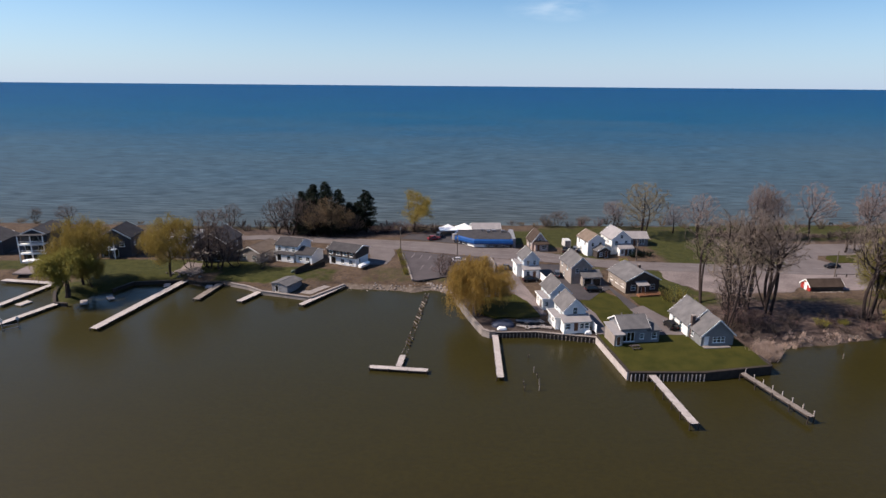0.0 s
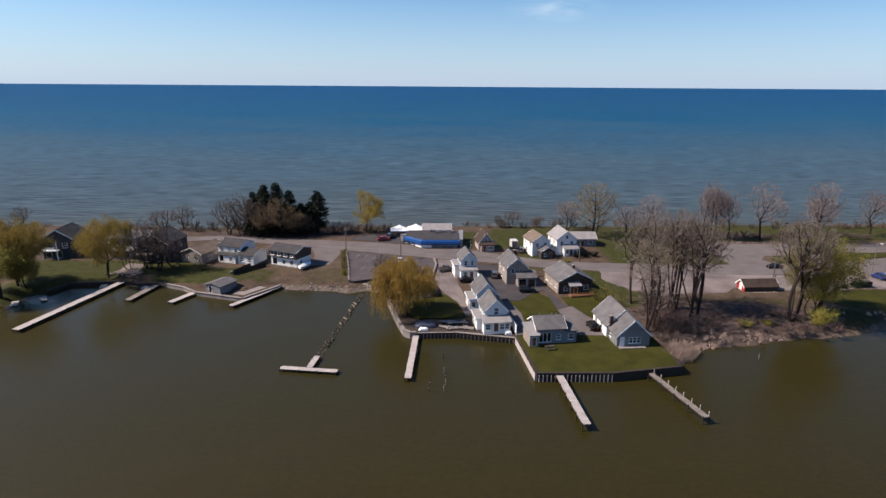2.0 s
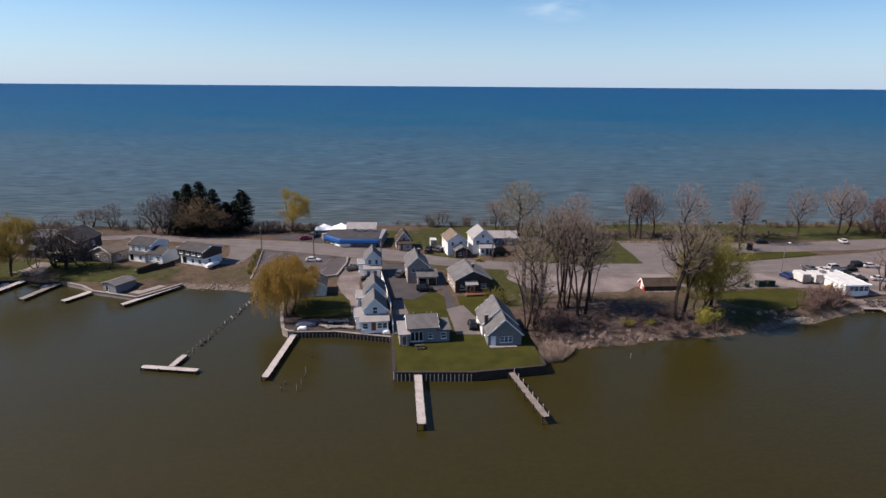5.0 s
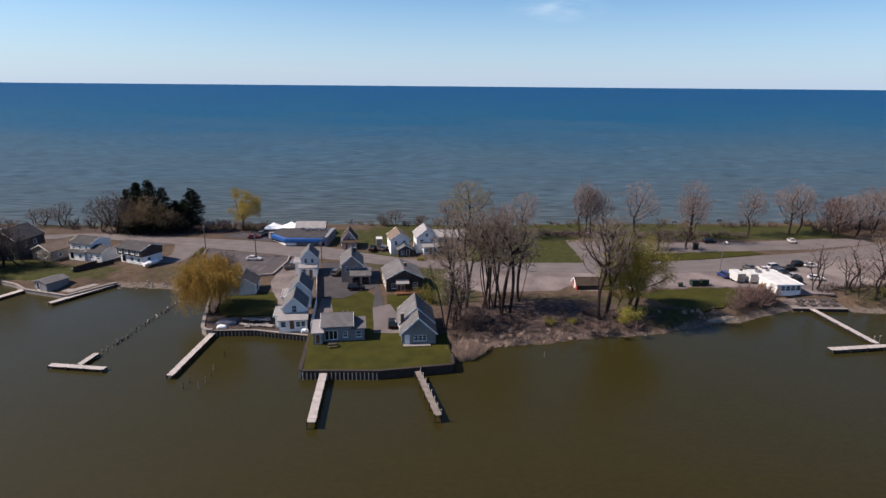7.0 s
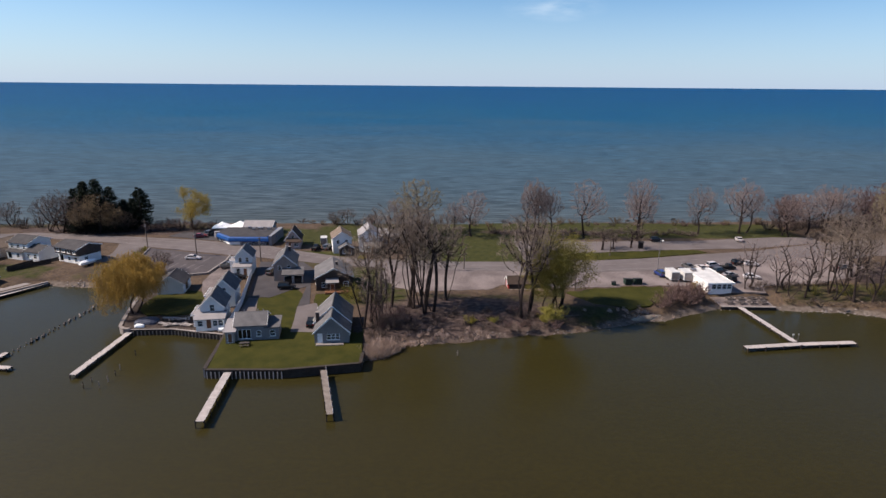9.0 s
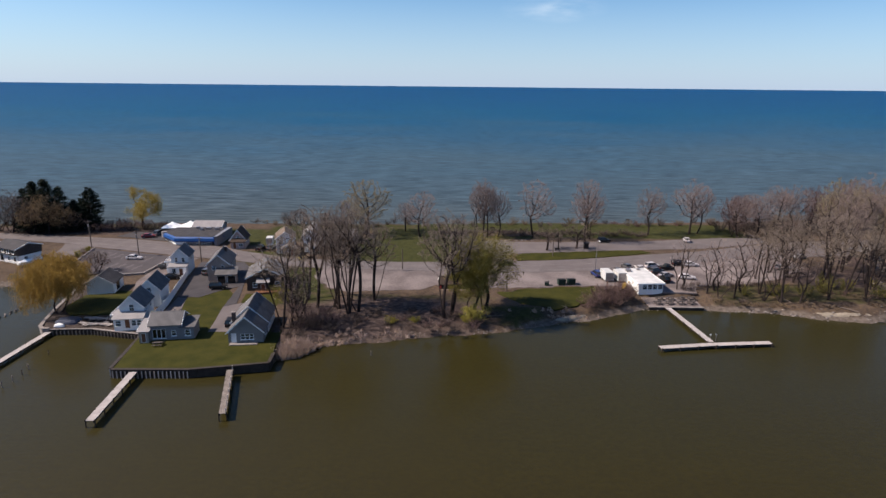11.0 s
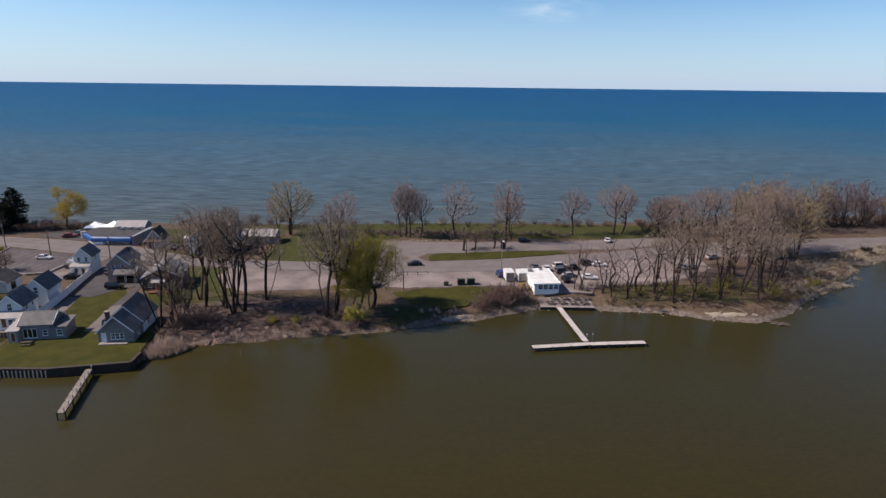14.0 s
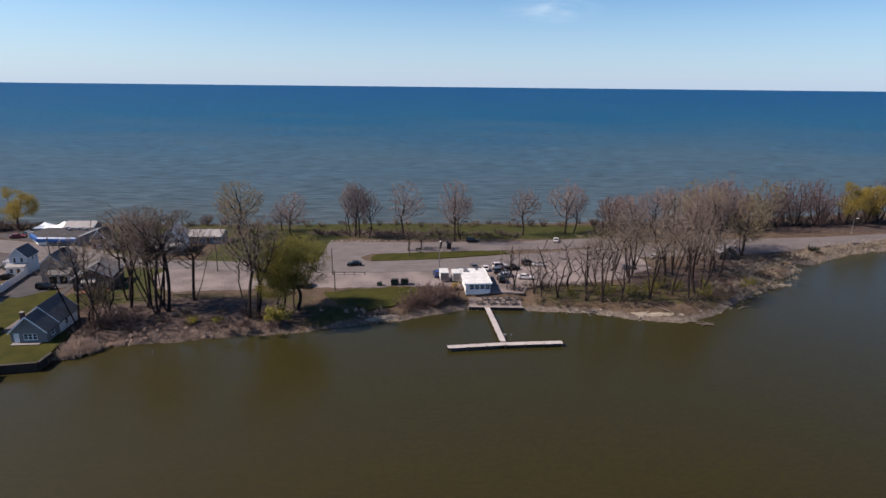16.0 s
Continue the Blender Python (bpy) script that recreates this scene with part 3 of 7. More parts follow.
# main road along the spit, widening towards the gravel verge
slab("road", [(-260, 170), (-150, 172), (-92, 187), (-64, 194), (-30, 187.5), (-16, 182.8), (-7, 180.2), (12.2, 174.6), (22, 172.2), (30, 170.2), (47, 165.0), (66, 162.5), (90, 161.5), (104, 160.5),
              (120, 161.2), (138, 163.5), (158, 169), (178, 176), (205, 180), (228, 182), (246, 186.5), (270, 196), (294, 204), (380, 228),
              (380, 240), (302, 214), (275, 208), (239, 203.5), (205, 196), (176, 185), (156, 180), (138, 175.3), (122, 172.6), (100, 170.6), (80, 170), (60, 171.5),
              (47, 173.5), (34, 179), (20, 186), (-7, 192.6), (-28, 195.6), (-64, 200), (-92, 194), (-150, 181), (-260, 179)],
     G + 0.10, ASPHALT, "worn grey asphalt road along the spit", "road", 0.15)
slab("gravel_verge", [(60, 163.2), (90, 162), (104, 161), (120, 161.6), (138, 164), (158, 169.5), (176, 176.5), (200, 181), (200, 168), (188, 158), (176, 152.5), (160, 150),
                      (152, 150), (131, 149.8), (113, 147.6), (104, 148), (97, 152), (88.5, 145.6), (80, 144.4), (70, 143.2), (64, 147), (59, 155)],
     G + 0.07, GRAVEL, "pale packed gravel verge and car park beside the road", "gravel", 0.9)
slab("upper_car_park", [(101.2, 169.0), (100.8, 181), (100.2, 195), (111, 195.4), (126, 195), (160, 197), (177, 200.3), (190, 203), (205, 203.5), (205, 196.5), (178, 188.5), (159, 186.5), (138, 183.2), (116, 180.6), (113, 176), (116, 172)],
     G + 0.06, ASPHALT, "grey asphalt lakeside car park with a worn surface", "car park", 0.4)
slab("parking_lot", [(-15.6, 181.6), (12.0, 173.4), (12.9, 168), (12.2, 156), (7.5, 154.5), (0.5, 156.2), (-8.6, 152.0), (-10.2, 152.2), (-11.9, 163)],
     G + 0.13, LOT_ASPHALT, "grey asphalt parking lot with faded stall lines", "parking lot", 0.1)
slab("house_drive", [(-24.5, 165.5), (-18.5, 167), (-17, 178), (-19, 188), (-29, 189), (-24.5, 176)], G + 0.06, ASPHALT, "worn asphalt drive beside a white house", "driveway", 0.3)
slab("lane", [(13.4, 174), (21, 172), (19.0, 160), (19.2, 151), (21.0, 140), (22.2, 128), (20.8, 128), (18.8, 137), (16.0, 142.5), (13.4, 149.5), (12.9, 158), (13.4, 168)],
     G + 0.06, GRAVEL, "pale gravel lane between parking lot and cottages", "lane", 0.3)
slab("yard_asphalt", [(23.2, 168), (26.5, 150), (28.9, 138.4), (34.4, 138), (38, 143.2), (41.5, 146.5), (42, 140), (42.6, 132), (45, 134), (43.6, 141.5), (41.8, 150), (41, 160), (36, 168)],
     G + 0.09, DARK_ASPHALT, "dark asphalt yard and drive between the houses", "driveway", 0.1)
slab("concrete_drive", [(42.5, 132.4), (46.5, 134.6), (50.0, 125), (49.9, 117.4), (44.6, 117.3), (43.6, 125)], G + 0.08, ASPHALT, "pale worn drive beside a car", "driveway", 0.1)
slab("side_walk", [(29.3, 138), (31.6, 137.8), (33.6, 129.8), (34.2, 117.5), (31.4, 117.3), (30.4, 127)], G + 0.07, ASPHALT, "grey paved strip beside the white fence", "path", 0.05)


def front_lawn():
    """The lawn falls gently to the seawall."""
    rows = [[(33.3, 100.6, 1.72), (40, 100.8, 1.72), (47.6, 100.9, 1.72), (55, 102.5, 1.72), (61.2, 103.9, 1.72)],
            [(32.6, 107.5, 1.84), (40, 107.5, 1.85), (47.8, 107.8, 1.85), (55, 108.4, 1.85), (60.9, 108.8, 1.82)],
            [(31.9, 112.0, G + 0.03), (40, 112.0, G + 0.04), (47.8, 112.0, G + 0.04), (55, 112.2, G + 0.04), (60.4, 112.6, G)],
            [(31.3, 117.2, G + 0.04), (40, 117.3, G + 0.04), (47.8, 118.6, G + 0.04), (55, 119.2, G + 0.04), (60.0, 119.2, G)]]
    s = Shape()
    for ra, rb in zip(rows, rows[1:]):
        for i in range(4):
            s.poly([ra[i], ra[i + 1], rb[i + 1], rb[i]])
    edge = rows[0] + [rows[1][4], rows[2][4]] + rows[3][::-1] + [rows[2][0], rows[1][0]]
    for a, c in zip(edge, edge[1:] + edge[:1]):
        s.poly([a, (a[0], a[1], -0.8), (c[0], c[1], -0.8), c])
    tagged(part("lawn", s, LAWN), "mown green lawn sloping to a timber seawall", "lawn", kind="structure")


front_lawn()
slab("lawn", [(31.7, 137.5), (39.4, 144.4), (43.0, 139.5), (44.0, 131), (44.4, 124), (44.8, 117.8), (34.2, 117.8), (33.7, 129.6)], G + 0.05, LAWN, "green lawn beside an asphalt drive", "lawn", 0.15)
slab("lawn", [(45.0, 141), (53, 141.5), (55, 134), (51, 126), (46.4, 131)], G + 0.05, LAWN, "small green lawn before a brown house", "lawn", 0.3)
slab("yard", [(0.9, 144.2), (3.1, 134.6), (6.1, 123.6), (8.5, 119.3), (18.8, 120.1), (31.2, 117.5), (31, 122), (22, 124), (21, 131), (16, 138), (13.8, 147), (6, 149), (1, 149)], 1.45, MULCH,
     "bare earth yard behind a curved seawall", "yard", 0, 2.4)
slab("lawn", [(10, 126.0), (20.8, 127.0), (20.4, 131), (19.0, 137.4), (16.4, 142), (12.8, 142.6), (12.4, 139.4), (6, 139.2), (6.0, 131)], G + 0.04, LAWN, "shaded green lawn beside a weeping willow", "lawn", 0.5)
slab("lawn", [(116.5, 147.4), (133.4, 149.2), (137.4, 145), (131, 137.5), (121, 132.5), (113, 136), (108, 144)], G + 0.05, LAWN, "green grass verge below the gravel car park", "lawn", 1.0)
slab("grass_island", [(117, 172.9), (116.2, 177), (119, 180.4), (138, 183.4), (150, 185.2), (158, 185.0), (160, 183), (156, 181), (138, 175.8), (124, 173)], G + 0.15, LAWN, "green grass island between road and car park", "lawn", 0.5)
slab("gravel_terrace", [(150.6, 145.6), (159.2, 145.0), (161, 150.4), (150.8, 150.8)], G + 0.09, GRAVEL, "pale gravel terrace beside the flat building", "terrace", 0.3)
slab("terrace", [(-120.6, 154.6), (-112.4, 154.6), (-112.6, 161.5), (-121.4, 162)], G + 0.02, GRAVEL, "pale paved terrace above a dock", "terrace", 0.2)
slab("restaurant_yard", [(-17, 197.2), (-6, 193.6), (3.4, 191.2), (2.6, 199.4), (0, 204), (-14, 203.4)], G + 0.05, DARK_ASPHALT, "dark asphalt yard beside the restaurant", "car park", 0.3)
slab("paved_ramp", [(-76.1, 157), (-70.0, 157.2), (-72.5, 166), (-77.5, 167)], G + 0.05, GRAVEL, "grey gravel ramp between a house and its dock", "ramp", 0.2)
slab("patio", [(145.0, 138.3), (158.0, 138.2), (158.4, 144.6), (152, 146), (145, 145.4)], 0.78, GRAVEL, "pale gravel waterside patio with picnic tables", "patio", 0, 2.2)
slab("quay", [(-59.2, 151.3), (-53.8, 148.9), (-49.1, 145.2), (-35.3, 140.8), (-28.6, 151.2), (-36, 153), (-46, 154), (-55, 153)], 0.95, GROUND, "earth terrace behind a concrete quay wall", "quay", 0, 1.8)
slab("quay_slab", [(-39, 144), (-35.8, 143), (-31.8, 149.3), (-37, 151)], 1.0, CONCRETE, "pale concrete slab beside a boathouse", "quay", 0, 0.5)


def stripes(rows, width, label):
    for a, b in rows:
        d = Vector((b[0] - a[0], b[1] - a[1], 0)).normalized()
        s = Vector((-d.y, d.x, 0)) * width / 2
        sh = Shape()
        pts = [Vector((*a, 0)) - s, Vector((*b, 0)) - s, Vector((*b, 0)) + s, Vector((*a, 0)) + s]
        sh.prism([(p.x, p.y) for p in pts], a_top[0] - 0.1, a_top[0] + 0.008)
        tagged(part("stall_line", sh, PAINT_LINE), label, "road marking", "painted lines", "structure")


a_top = [G + 0.13]
stripes([((-8 + i * 2.6 + 0.3, 166.5 - i * 0.35), (-8 + i * 2.6 - 0.6, 161.5 - i * 0.35)) for i in range(7)], 0.16, "faded white parking stall line on dark asphalt")
stripes([((-11 + i * 2.6, 178.3 - i * 0.85), (-11.8 + i * 2.6, 173.5 - i * 0.85)) for i in range(8)], 0.16, "faded white parking stall line on dark asphalt")
a_top[0] = G + 0.10
stripes([((60, 164.6), (90, 163)), ((90, 163), (104, 162.3)), ((104, 162.3), (122, 163.2)), ((122, 163.2), (138, 165.4)), ((138, 165.4), (158, 171)), ((158, 171), (178, 177.6))], 0.16, "worn white edge line on grey road")
stripes([((-60, 197), (-28, 192)), ((-28, 192), (-7, 189)), ((-7, 189), (20, 182.2)), ((20, 182.2), (36, 174.4)), ((36, 174.4), (50, 169.3)), ((50, 169.3), (80, 166.6)), ((80, 166.6), (104, 166.2)), ((104, 166.2), (122, 168)), ((122, 168), (138, 170.4)), ((138, 170.4), (156, 175.2))], 0.14, "faded centre line on grey road")

stripes([((-60, 199.2), (-28, 194.8)), ((-28, 194.8), (-7, 191.8)), ((-7, 191.8), (19.6, 185.2)), ((-30, 188.6), (-7, 184.6)), ((-7, 184.6), (19, 177.6)), ((19, 177.6), (33, 172.0))], 0.16, "worn white edge line on grey road")


def kerb(pts, w, h, z, label):
    s = Shape()
    for a, b in zip(pts, pts[1:]):
        s.beam((*a, z + h / 2), (*b, z + h / 2), w, h)
    tagged(part("kerb", s, CONCRETE), label, "kerb", kind="structure")


kerb([(12.3, 173.6), (13.1, 168), (12.2, 156), (7.6, 154.5), (1.5, 155.9)], 0.5, 0.55, G, "pale concrete kerb wall round a parking lot")
kerb([(-10.3, 152.2), (-12.0, 163), (-15.7, 181.4)], 0.35, 0.4, G, "pale concrete kerb along a parking lot")

# ---------------------------------------------------------------- houses

FRAMES = {}


def window_mesh(w, h, kind):
    key = (round(w, 2), round(h, 2), kind)
    if key not in FRAMES:
        f = Shape()
        b = 0.06
        f.box(-w / 2 - b, -w / 2, -0.05, 0.03, -b, h + b).box(w / 2, w / 2 + b, -0.05, 0.03, -b, h + b)
        f.box(-w / 2, w / 2, -0.05, 0.03, h, h + b).box(-w / 2, w / 2, -0.07, 0.03, -b, 0)
        if kind == 'w':
            n = 1 if w < 1.3 else int(w / 0.8)
            for i in range(1, n):
                x = -w / 2 + w * i / n
                f.box(x - 0.04, x + 0.04, -0.02, 0.06, 0, h)
            f.box(-w / 2, w / 2, -0.02, 0.05, h * 0.52 - 0.025, h * 0.52 + 0.025)
        p = Shape().box(-w / 2, w / 2, 0.08, 0.10, 0, h)
        s = Shape().box(-w / 2 - 0.15, w / 2 + 0.15, -0.14, 0.02, -b - 0.05, -b)
        FRAMES[key] = (f.mesh("window_frame", TRIM), p.mesh("pane", GLASS if kind == 'w' else WOOD_BROWN if kind == 'd' else DARK_GLASS if kind == 'g' else TRIM), s.mesh("sill", TRIM))
    return FRAMES[key]


def clip_below(pts, ua, ta, ub, tb):
    """The part of a polygon in (u, z) under the line from (ua, ta) to (ub, tb)."""
    k = (tb - ta) / (ub - ua)
    out = []
    for (u1, z1), (u2, z2) in zip(pts, pts[1:] + pts[:1]):
        d1, d2 = ta + k * (u1 - ua) - z1, ta + k * (u2 - ua) - z2
        if d1 >= -1e-6:
            out.append((u1, z1))
        if (d1 > 1e-6 and d2 < -1e-6) or (d1 < -1e-6 and d2 > 1e-6):
            t = d1 / (d1 - d2)
            out.append((u1 + (u2 - u1) * t, z1 + (z2 - z1) * t))
    return out


def block(house, ox, oy, w, l, eave, rise, ridge, wall, roof, wins=None, over=0.35, z=0.0, trim=True):
    """One block of a house: walls with openings, a roof, windows and doors. ridge: 'x', 'y', 'flat', or 'shed' (rising to the back)."""
    wins = wins or {}
    base = -0.5 if z == 0 else z
    s = Shape()
    faces = {'f': ((-w / 2, -l / 2), (1, 0), (0, -1), w), 'b': ((w / 2, l / 2), (-1, 0), (0, 1), w),
             'l': ((-w / 2, l / 2), (0, -1), (-1, 0), l), 'r': ((w / 2, -l / 2), (0, 1), (1, 0), l)}
    for key, (o, u, n, width) in faces.items():
        def top(t):
            if (ridge == 'y' and key in 'fb') or (ridge == 'x' and key in 'lr'):
                return eave + rise * (1 - abs(2 * t / width - 1))
            if ridge == 'shed':
                return eave + (rise if key == 'b' else 0 if key == 'f' else rise * (1 - t / width if key == 'l' else t / width))
            return eave
        holes = [(c - ww / 2, c + ww / 2, z0 + z, z0 + z + hh, kind) for c, z0, ww, hh, kind in wins.get(key, [])]
        us = sorted({0, width / 2, width, *[h[0] for h in holes], *[h[1] for h in holes]})
        zs = sorted({base, eave, eave + rise, *[h[2] for h in holes], *[h[3] for h in holes]})

        def at(t, zz, inn=0.0):
            return (ox + o[0] + u[0] * t - n[0] * inn, oy + o[1] + u[1] * t - n[1] * inn, zz)
        for ua, ub in zip(us, us[1:]):
            for za, zb in zip(zs, zs[1:]):
                um, zm = (ua + ub) / 2, (za + zb) / 2
                if any(h[0] < um < h[1] and h[2] < zm < h[3] for h in holes):
                    continue
                q = clip_below([(ua, za), (ub, za), (ub, zb), (ua, zb)], ua, top(ua), ub, top(ub))
                if len(q) > 2:
                    s.poly([at(*p) for p in q])
        for a, b, c, d, kind in holes:
            for (p, q) in (((a, c), (b, c)), ((b, c), (b, d)), ((b, d), (a, d)), ((a, d), (a, c))):
                s.poly([at(*p), at(*p, 0.14), at(*q, 0.14), at(*q)])
            fr, pa, si = window_mesh(b - a, d - c, kind)
            rot = {'f': 0, 'r': 90, 'b': 180, 'l': 270}[key]
            win = part("door" if kind in 'dg' and c < z + 0.4 else "window", fr, None, house, m=Matrix.Translation(at((a + b) / 2, c)) @ pose(0, 0, 0, 0, 0, rot))
            part("pane" if kind == 'w' else "leaf", pa, None, win)
            if c > z + 0.4:
                part("sill", si, None, win)
    part("wall", s, wall, house)
    r = Shape()
    th = 0.18
    W, L = w / 2 + over, l / 2 + over
    if ridge in 'xy' and ridge != 'shed':
        half = w / 2 if ridge == 'y' else l / 2
        slope = rise / half
        lo, hi = eave - slope * over + 0.03, eave + rise + 0.03
        run = half + over
        end = L if ridge == 'y' else W
        for sg in (-1, 1):
            ring = [(sg * run, lo), (0, hi), (0, hi + th), (sg * run, lo + th)]
            rings = [[((p[0], e, p[1]) if ridge == 'y' else (e, p[0], p[1])) for p in ring] for e in (-end, end)]
            r.loft([[(ox + q[0], oy + q[1], q[2]) for q in rr] for rr in rings])
        cap = [(-0.16, hi + th - 0.07), (0, hi + th + 0.05), (0.16, hi + th - 0.07)]
        rings = [[((p[0], e, p[1]) if ridge == 'y' else (e, p[0], p[1])) for p in cap] for e in (-end, end)]
        ro = part("roof", r, roof, house)
        part("ridge_cap", Shape().loft([[(ox + q[0], oy + q[1], q[2]) for q in rr] for rr in rings]), roof, ro)
        if trim:
            for sg in (-1, 1):
                for e in (-end - 0.02, end + 0.02):
                    f = Shape()
                    a, b = ((sg * run, e), (0, e)) if ridge == 'y' else ((e, sg * run), (e, 0))
                    f.beam((ox + a[0], oy + a[1], lo + 0.04), (ox + b[0], oy + b[1], hi + 0.04), 0.05, 0.24)
                    part("fascia", f, TRIM, ro)
    elif ridge == 'shed':
        k = rise / l
        ring = [(-L, eave - k * over + 0.03), (L, eave + rise + k * over + 0.03), (L, eave + rise + k * over + th), (-L, eave - k * over + th)]
        r.loft([[(ox + e, oy + p[0], p[1]) for p in ring] for e in (-W, W)])
        part("roof", r, roof, house)
    else:
        r.box(ox - W, ox + W, oy - L, oy + L, eave + 0.003, eave + 0.22)
        ro = part("roof", r, roof, house)
        if trim:
            f = Shape()
            for x0, x1, y0, y1 in ((-W - 0.05, W + 0.05, -L - 0.05, -L - 0.003), (-W - 0.05, W + 0.05, L + 0.003, L + 0.05), (-W - 0.05, -W - 0.003, -L, L), (W + 0.003, W + 0.05, -L, L)):
                f.box(ox + x0, ox + x1, oy + y0, oy + y1, eave - 0.05, eave + 0.30)
            part("fascia", f, TRIM, ro)


def chimney(house, x, y, z0, z1, w=0.6):
    c = part("chimney", Shape().box(x - w / 2, x + w / 2, y - w / 2, y + w / 2, z0, z1), CHIMNEY, house)
    part("chimney_cap", Shape().box(x - w / 2 - 0.08, x + w / 2 + 0.08, y - w / 2 - 0.08, y + w / 2 + 0.08, z1, z1 + 0.12), CONCRETE, c)


def vents(house, spots):
    for x, y, z in spots:
        part("roof_vent", Shape().tube((x, y, z - 0.3), (x, y, z + 0.35), 0.12, 0.12, 8, True), STEEL, house)


def railing(house, x0, x1, y, z, material, n=0, h=1.0):
    n = n or max(2, int(abs(x1 - x0) / 1.2))
    s = Shape().beam((x0, y, z + h), (x1, y, z + h), 0.09, 0.09).beam((x0, y, z + 0.15), (x1, y, z + 0.15), 0.06, 0.06)
    k = int(abs(x1 - x0) / 0.3)
    for i in range(k + 1):
        x = x0 + (x1 - x0) * i / k
        s.box(x - 0.02, x + 0.02, y - 0.02, y + 0.02, z + 0.15, z + h)
    part("railing", s, material, house)


# lawn cottage with the long roof towards the bay
h = thing("cottage", 37.3, 115.9, G, 9, "grey-blue waterside cottage with grey shingle roof on a lawn", "house")
block(h, 0, 0, 6.0, 5.8, 3.3, 1.7, 'x', GREY_BLUE, ROOF_GREY, {'f': [(0.9, 0.5, 0.75, 1.9, 'g'), (1.75, 0.5, 0.75, 1.9, 'g'), (2.6, 0.5, 0.75, 1.9, 'g'), (4.6, 0.9, 0.8, 1.1, 'w')], 'l': [(1.8, 1.0, 0.9, 1.1, 'w')]})
block(h, 4.25, -0.6, 2.5, 4.6, 2.6, 0.5, 'shed', GREY_BLUE, ROOF_GREY, {'f': [(1.3, 0.8, 1.0, 1.2, 'w')]})
block(h, -3.9, -1.6, 1.8, 4.8, 2.5, 0.7, 'shed', TAN, ROOF_LIGHT, {'f': [(0.9, 0.2, 0.8, 1.9, 'd')]})
vents(h, [(-1.5, 0.7, 5.0), (1.2, 0.7, 5.0), (2.2, 0.9, 4.9)])
# gabled house on the lawn
h = thing("gabled_house", 53.6, 118.4, G, 6, "grey-green gabled house with grey shingle roof and dark chimney", "house")
block(h, 0.15, -3.9, 6.9, 5.0, 2.45, 3.2, 'y', GREY_GREEN, ROOF_GREY, {'f': [(2.9, 0.8, 0.75, 1.15, 'w'), (3.75, 0.8, 0.75, 1.15, 'w'), (4.6, 0.8, 0.75, 1.15, 'w'), (1.1, 0.1, 0.9, 2.0, 't')], 'r': [(2.4, 0.9, 1.0, 1.1, 'w')], 'l': [(1.4, 0.8, 0.8, 1.2, 'w')]})
block(h, 0, 2.75, 7.3, 8.3, 2.65, 3.4, 'y', WHITE, ROOF_GREY, {'l': [(2, 1.0, 1.1, 1.1, 'w'), (5.2, 1.0, 1.1, 1.1, 'w')], 'r': [(3, 1.0, 1.1, 1.1, 'w')]})
chimney(h, -3.0, -1.9, 0, 5.0, 0.7)
part("step", Shape().box(-3.0, 2.5, -7.6, -6.45, -0.3, 0.18), CONCRETE, h, "pale concrete step")
# the row of pale blue cottages along the lane
h = thing("cottage", 26.3, 123.6, G, 9, "pale blue two-storey cottage with a white glazed porch", "house", "row of lane cottages")
block(h, 0.3, 0.6, 4.9, 6.6, 4.1, 2.4, 'y', PALE_BLUE, ROOF_GREY, {'f': [(2.5, 3.1, 0.95, 1.5, 'w')], 'r': [(2, 2.6, 0.8, 1.1, 'w'), (4.6, 2.6, 0.8, 1.1, 'w')], 'l': [(1.6, 2.6, 0.8, 1.1, 'w'), (4.8, 2.6, 0.8, 1.1, 'w')]})
block(h, 0.1, -3.8, 5.8, 2.2, 2.2, 0.7, 'shed', WHITE, ROOF_LIGHT, {'f': [(0.9, 0.6, 1.0, 1.2, 'w'), (2.7, 0.1, 0.95, 2.0, 'd'), (4.0, 0.6, 0.9, 1.2, 'w'), (5.1, 0.6, 0.9, 1.2, 'w')]})
block(h, -3.0, 0.2, 1.7, 5.0, 2.2, 0.6, 'flat', WHITE, ROOF_LIGHT, {'l': [(1.4, 0.8, 0.9, 1.1, 'w'), (3.4, 0.8, 0.9, 1.1, 'w')]})
h = thing("cottage", 24.9, 135.0, G, 9, "pale blue two-storey cottage with a low white side wing", "house", "row of lane cottages")
block(h, 0.3, 0, 4.8, 7.0, 4.2, 2.4, 'y', PALE_BLUE, ROOF_GREY, {'f': [(2.4, 3.2, 0.95, 1.5, 'w')], 'l': [(1.8, 2.7, 0.8, 1.1, 'w'), (4.8, 2.7, 0.8, 1.1, 'w')]})
block(h, -2.8, -0.8, 1.9, 5.0, 2.7, 0.3, 'flat', WHITE, ROOF_LIGHT, {'l': [(1.2, 0.9, 0.9, 1.2, 'w'), (3.4, 0.1, 0.9, 2.0, 'd')], 'f': [(0.9, 0.9, 0.8, 1.1, 'w')]})
h = thing("cottage", 21.6, 158.8, G, 9, "white narrow two-storey cottage with grey roof beside the road", "house", "row of lane cottages")
block(h, 0.3, 0.5, 4.4, 6.0, 5.0, 2.2, 'y', PALE_BLUE, ROOF_GREY, {'f': [(1.3, 3.5, 0.75, 1.2, 'w'), (3.1, 3.5, 0.75, 1.2, 'w')], 'l': [(1.5, 3.4, 0.8, 1.2, 'w'), (4.2, 3.4, 0.8, 1.2, 'w')], 'r': [(3, 3.4, 0.8, 1.2, 'w')]})
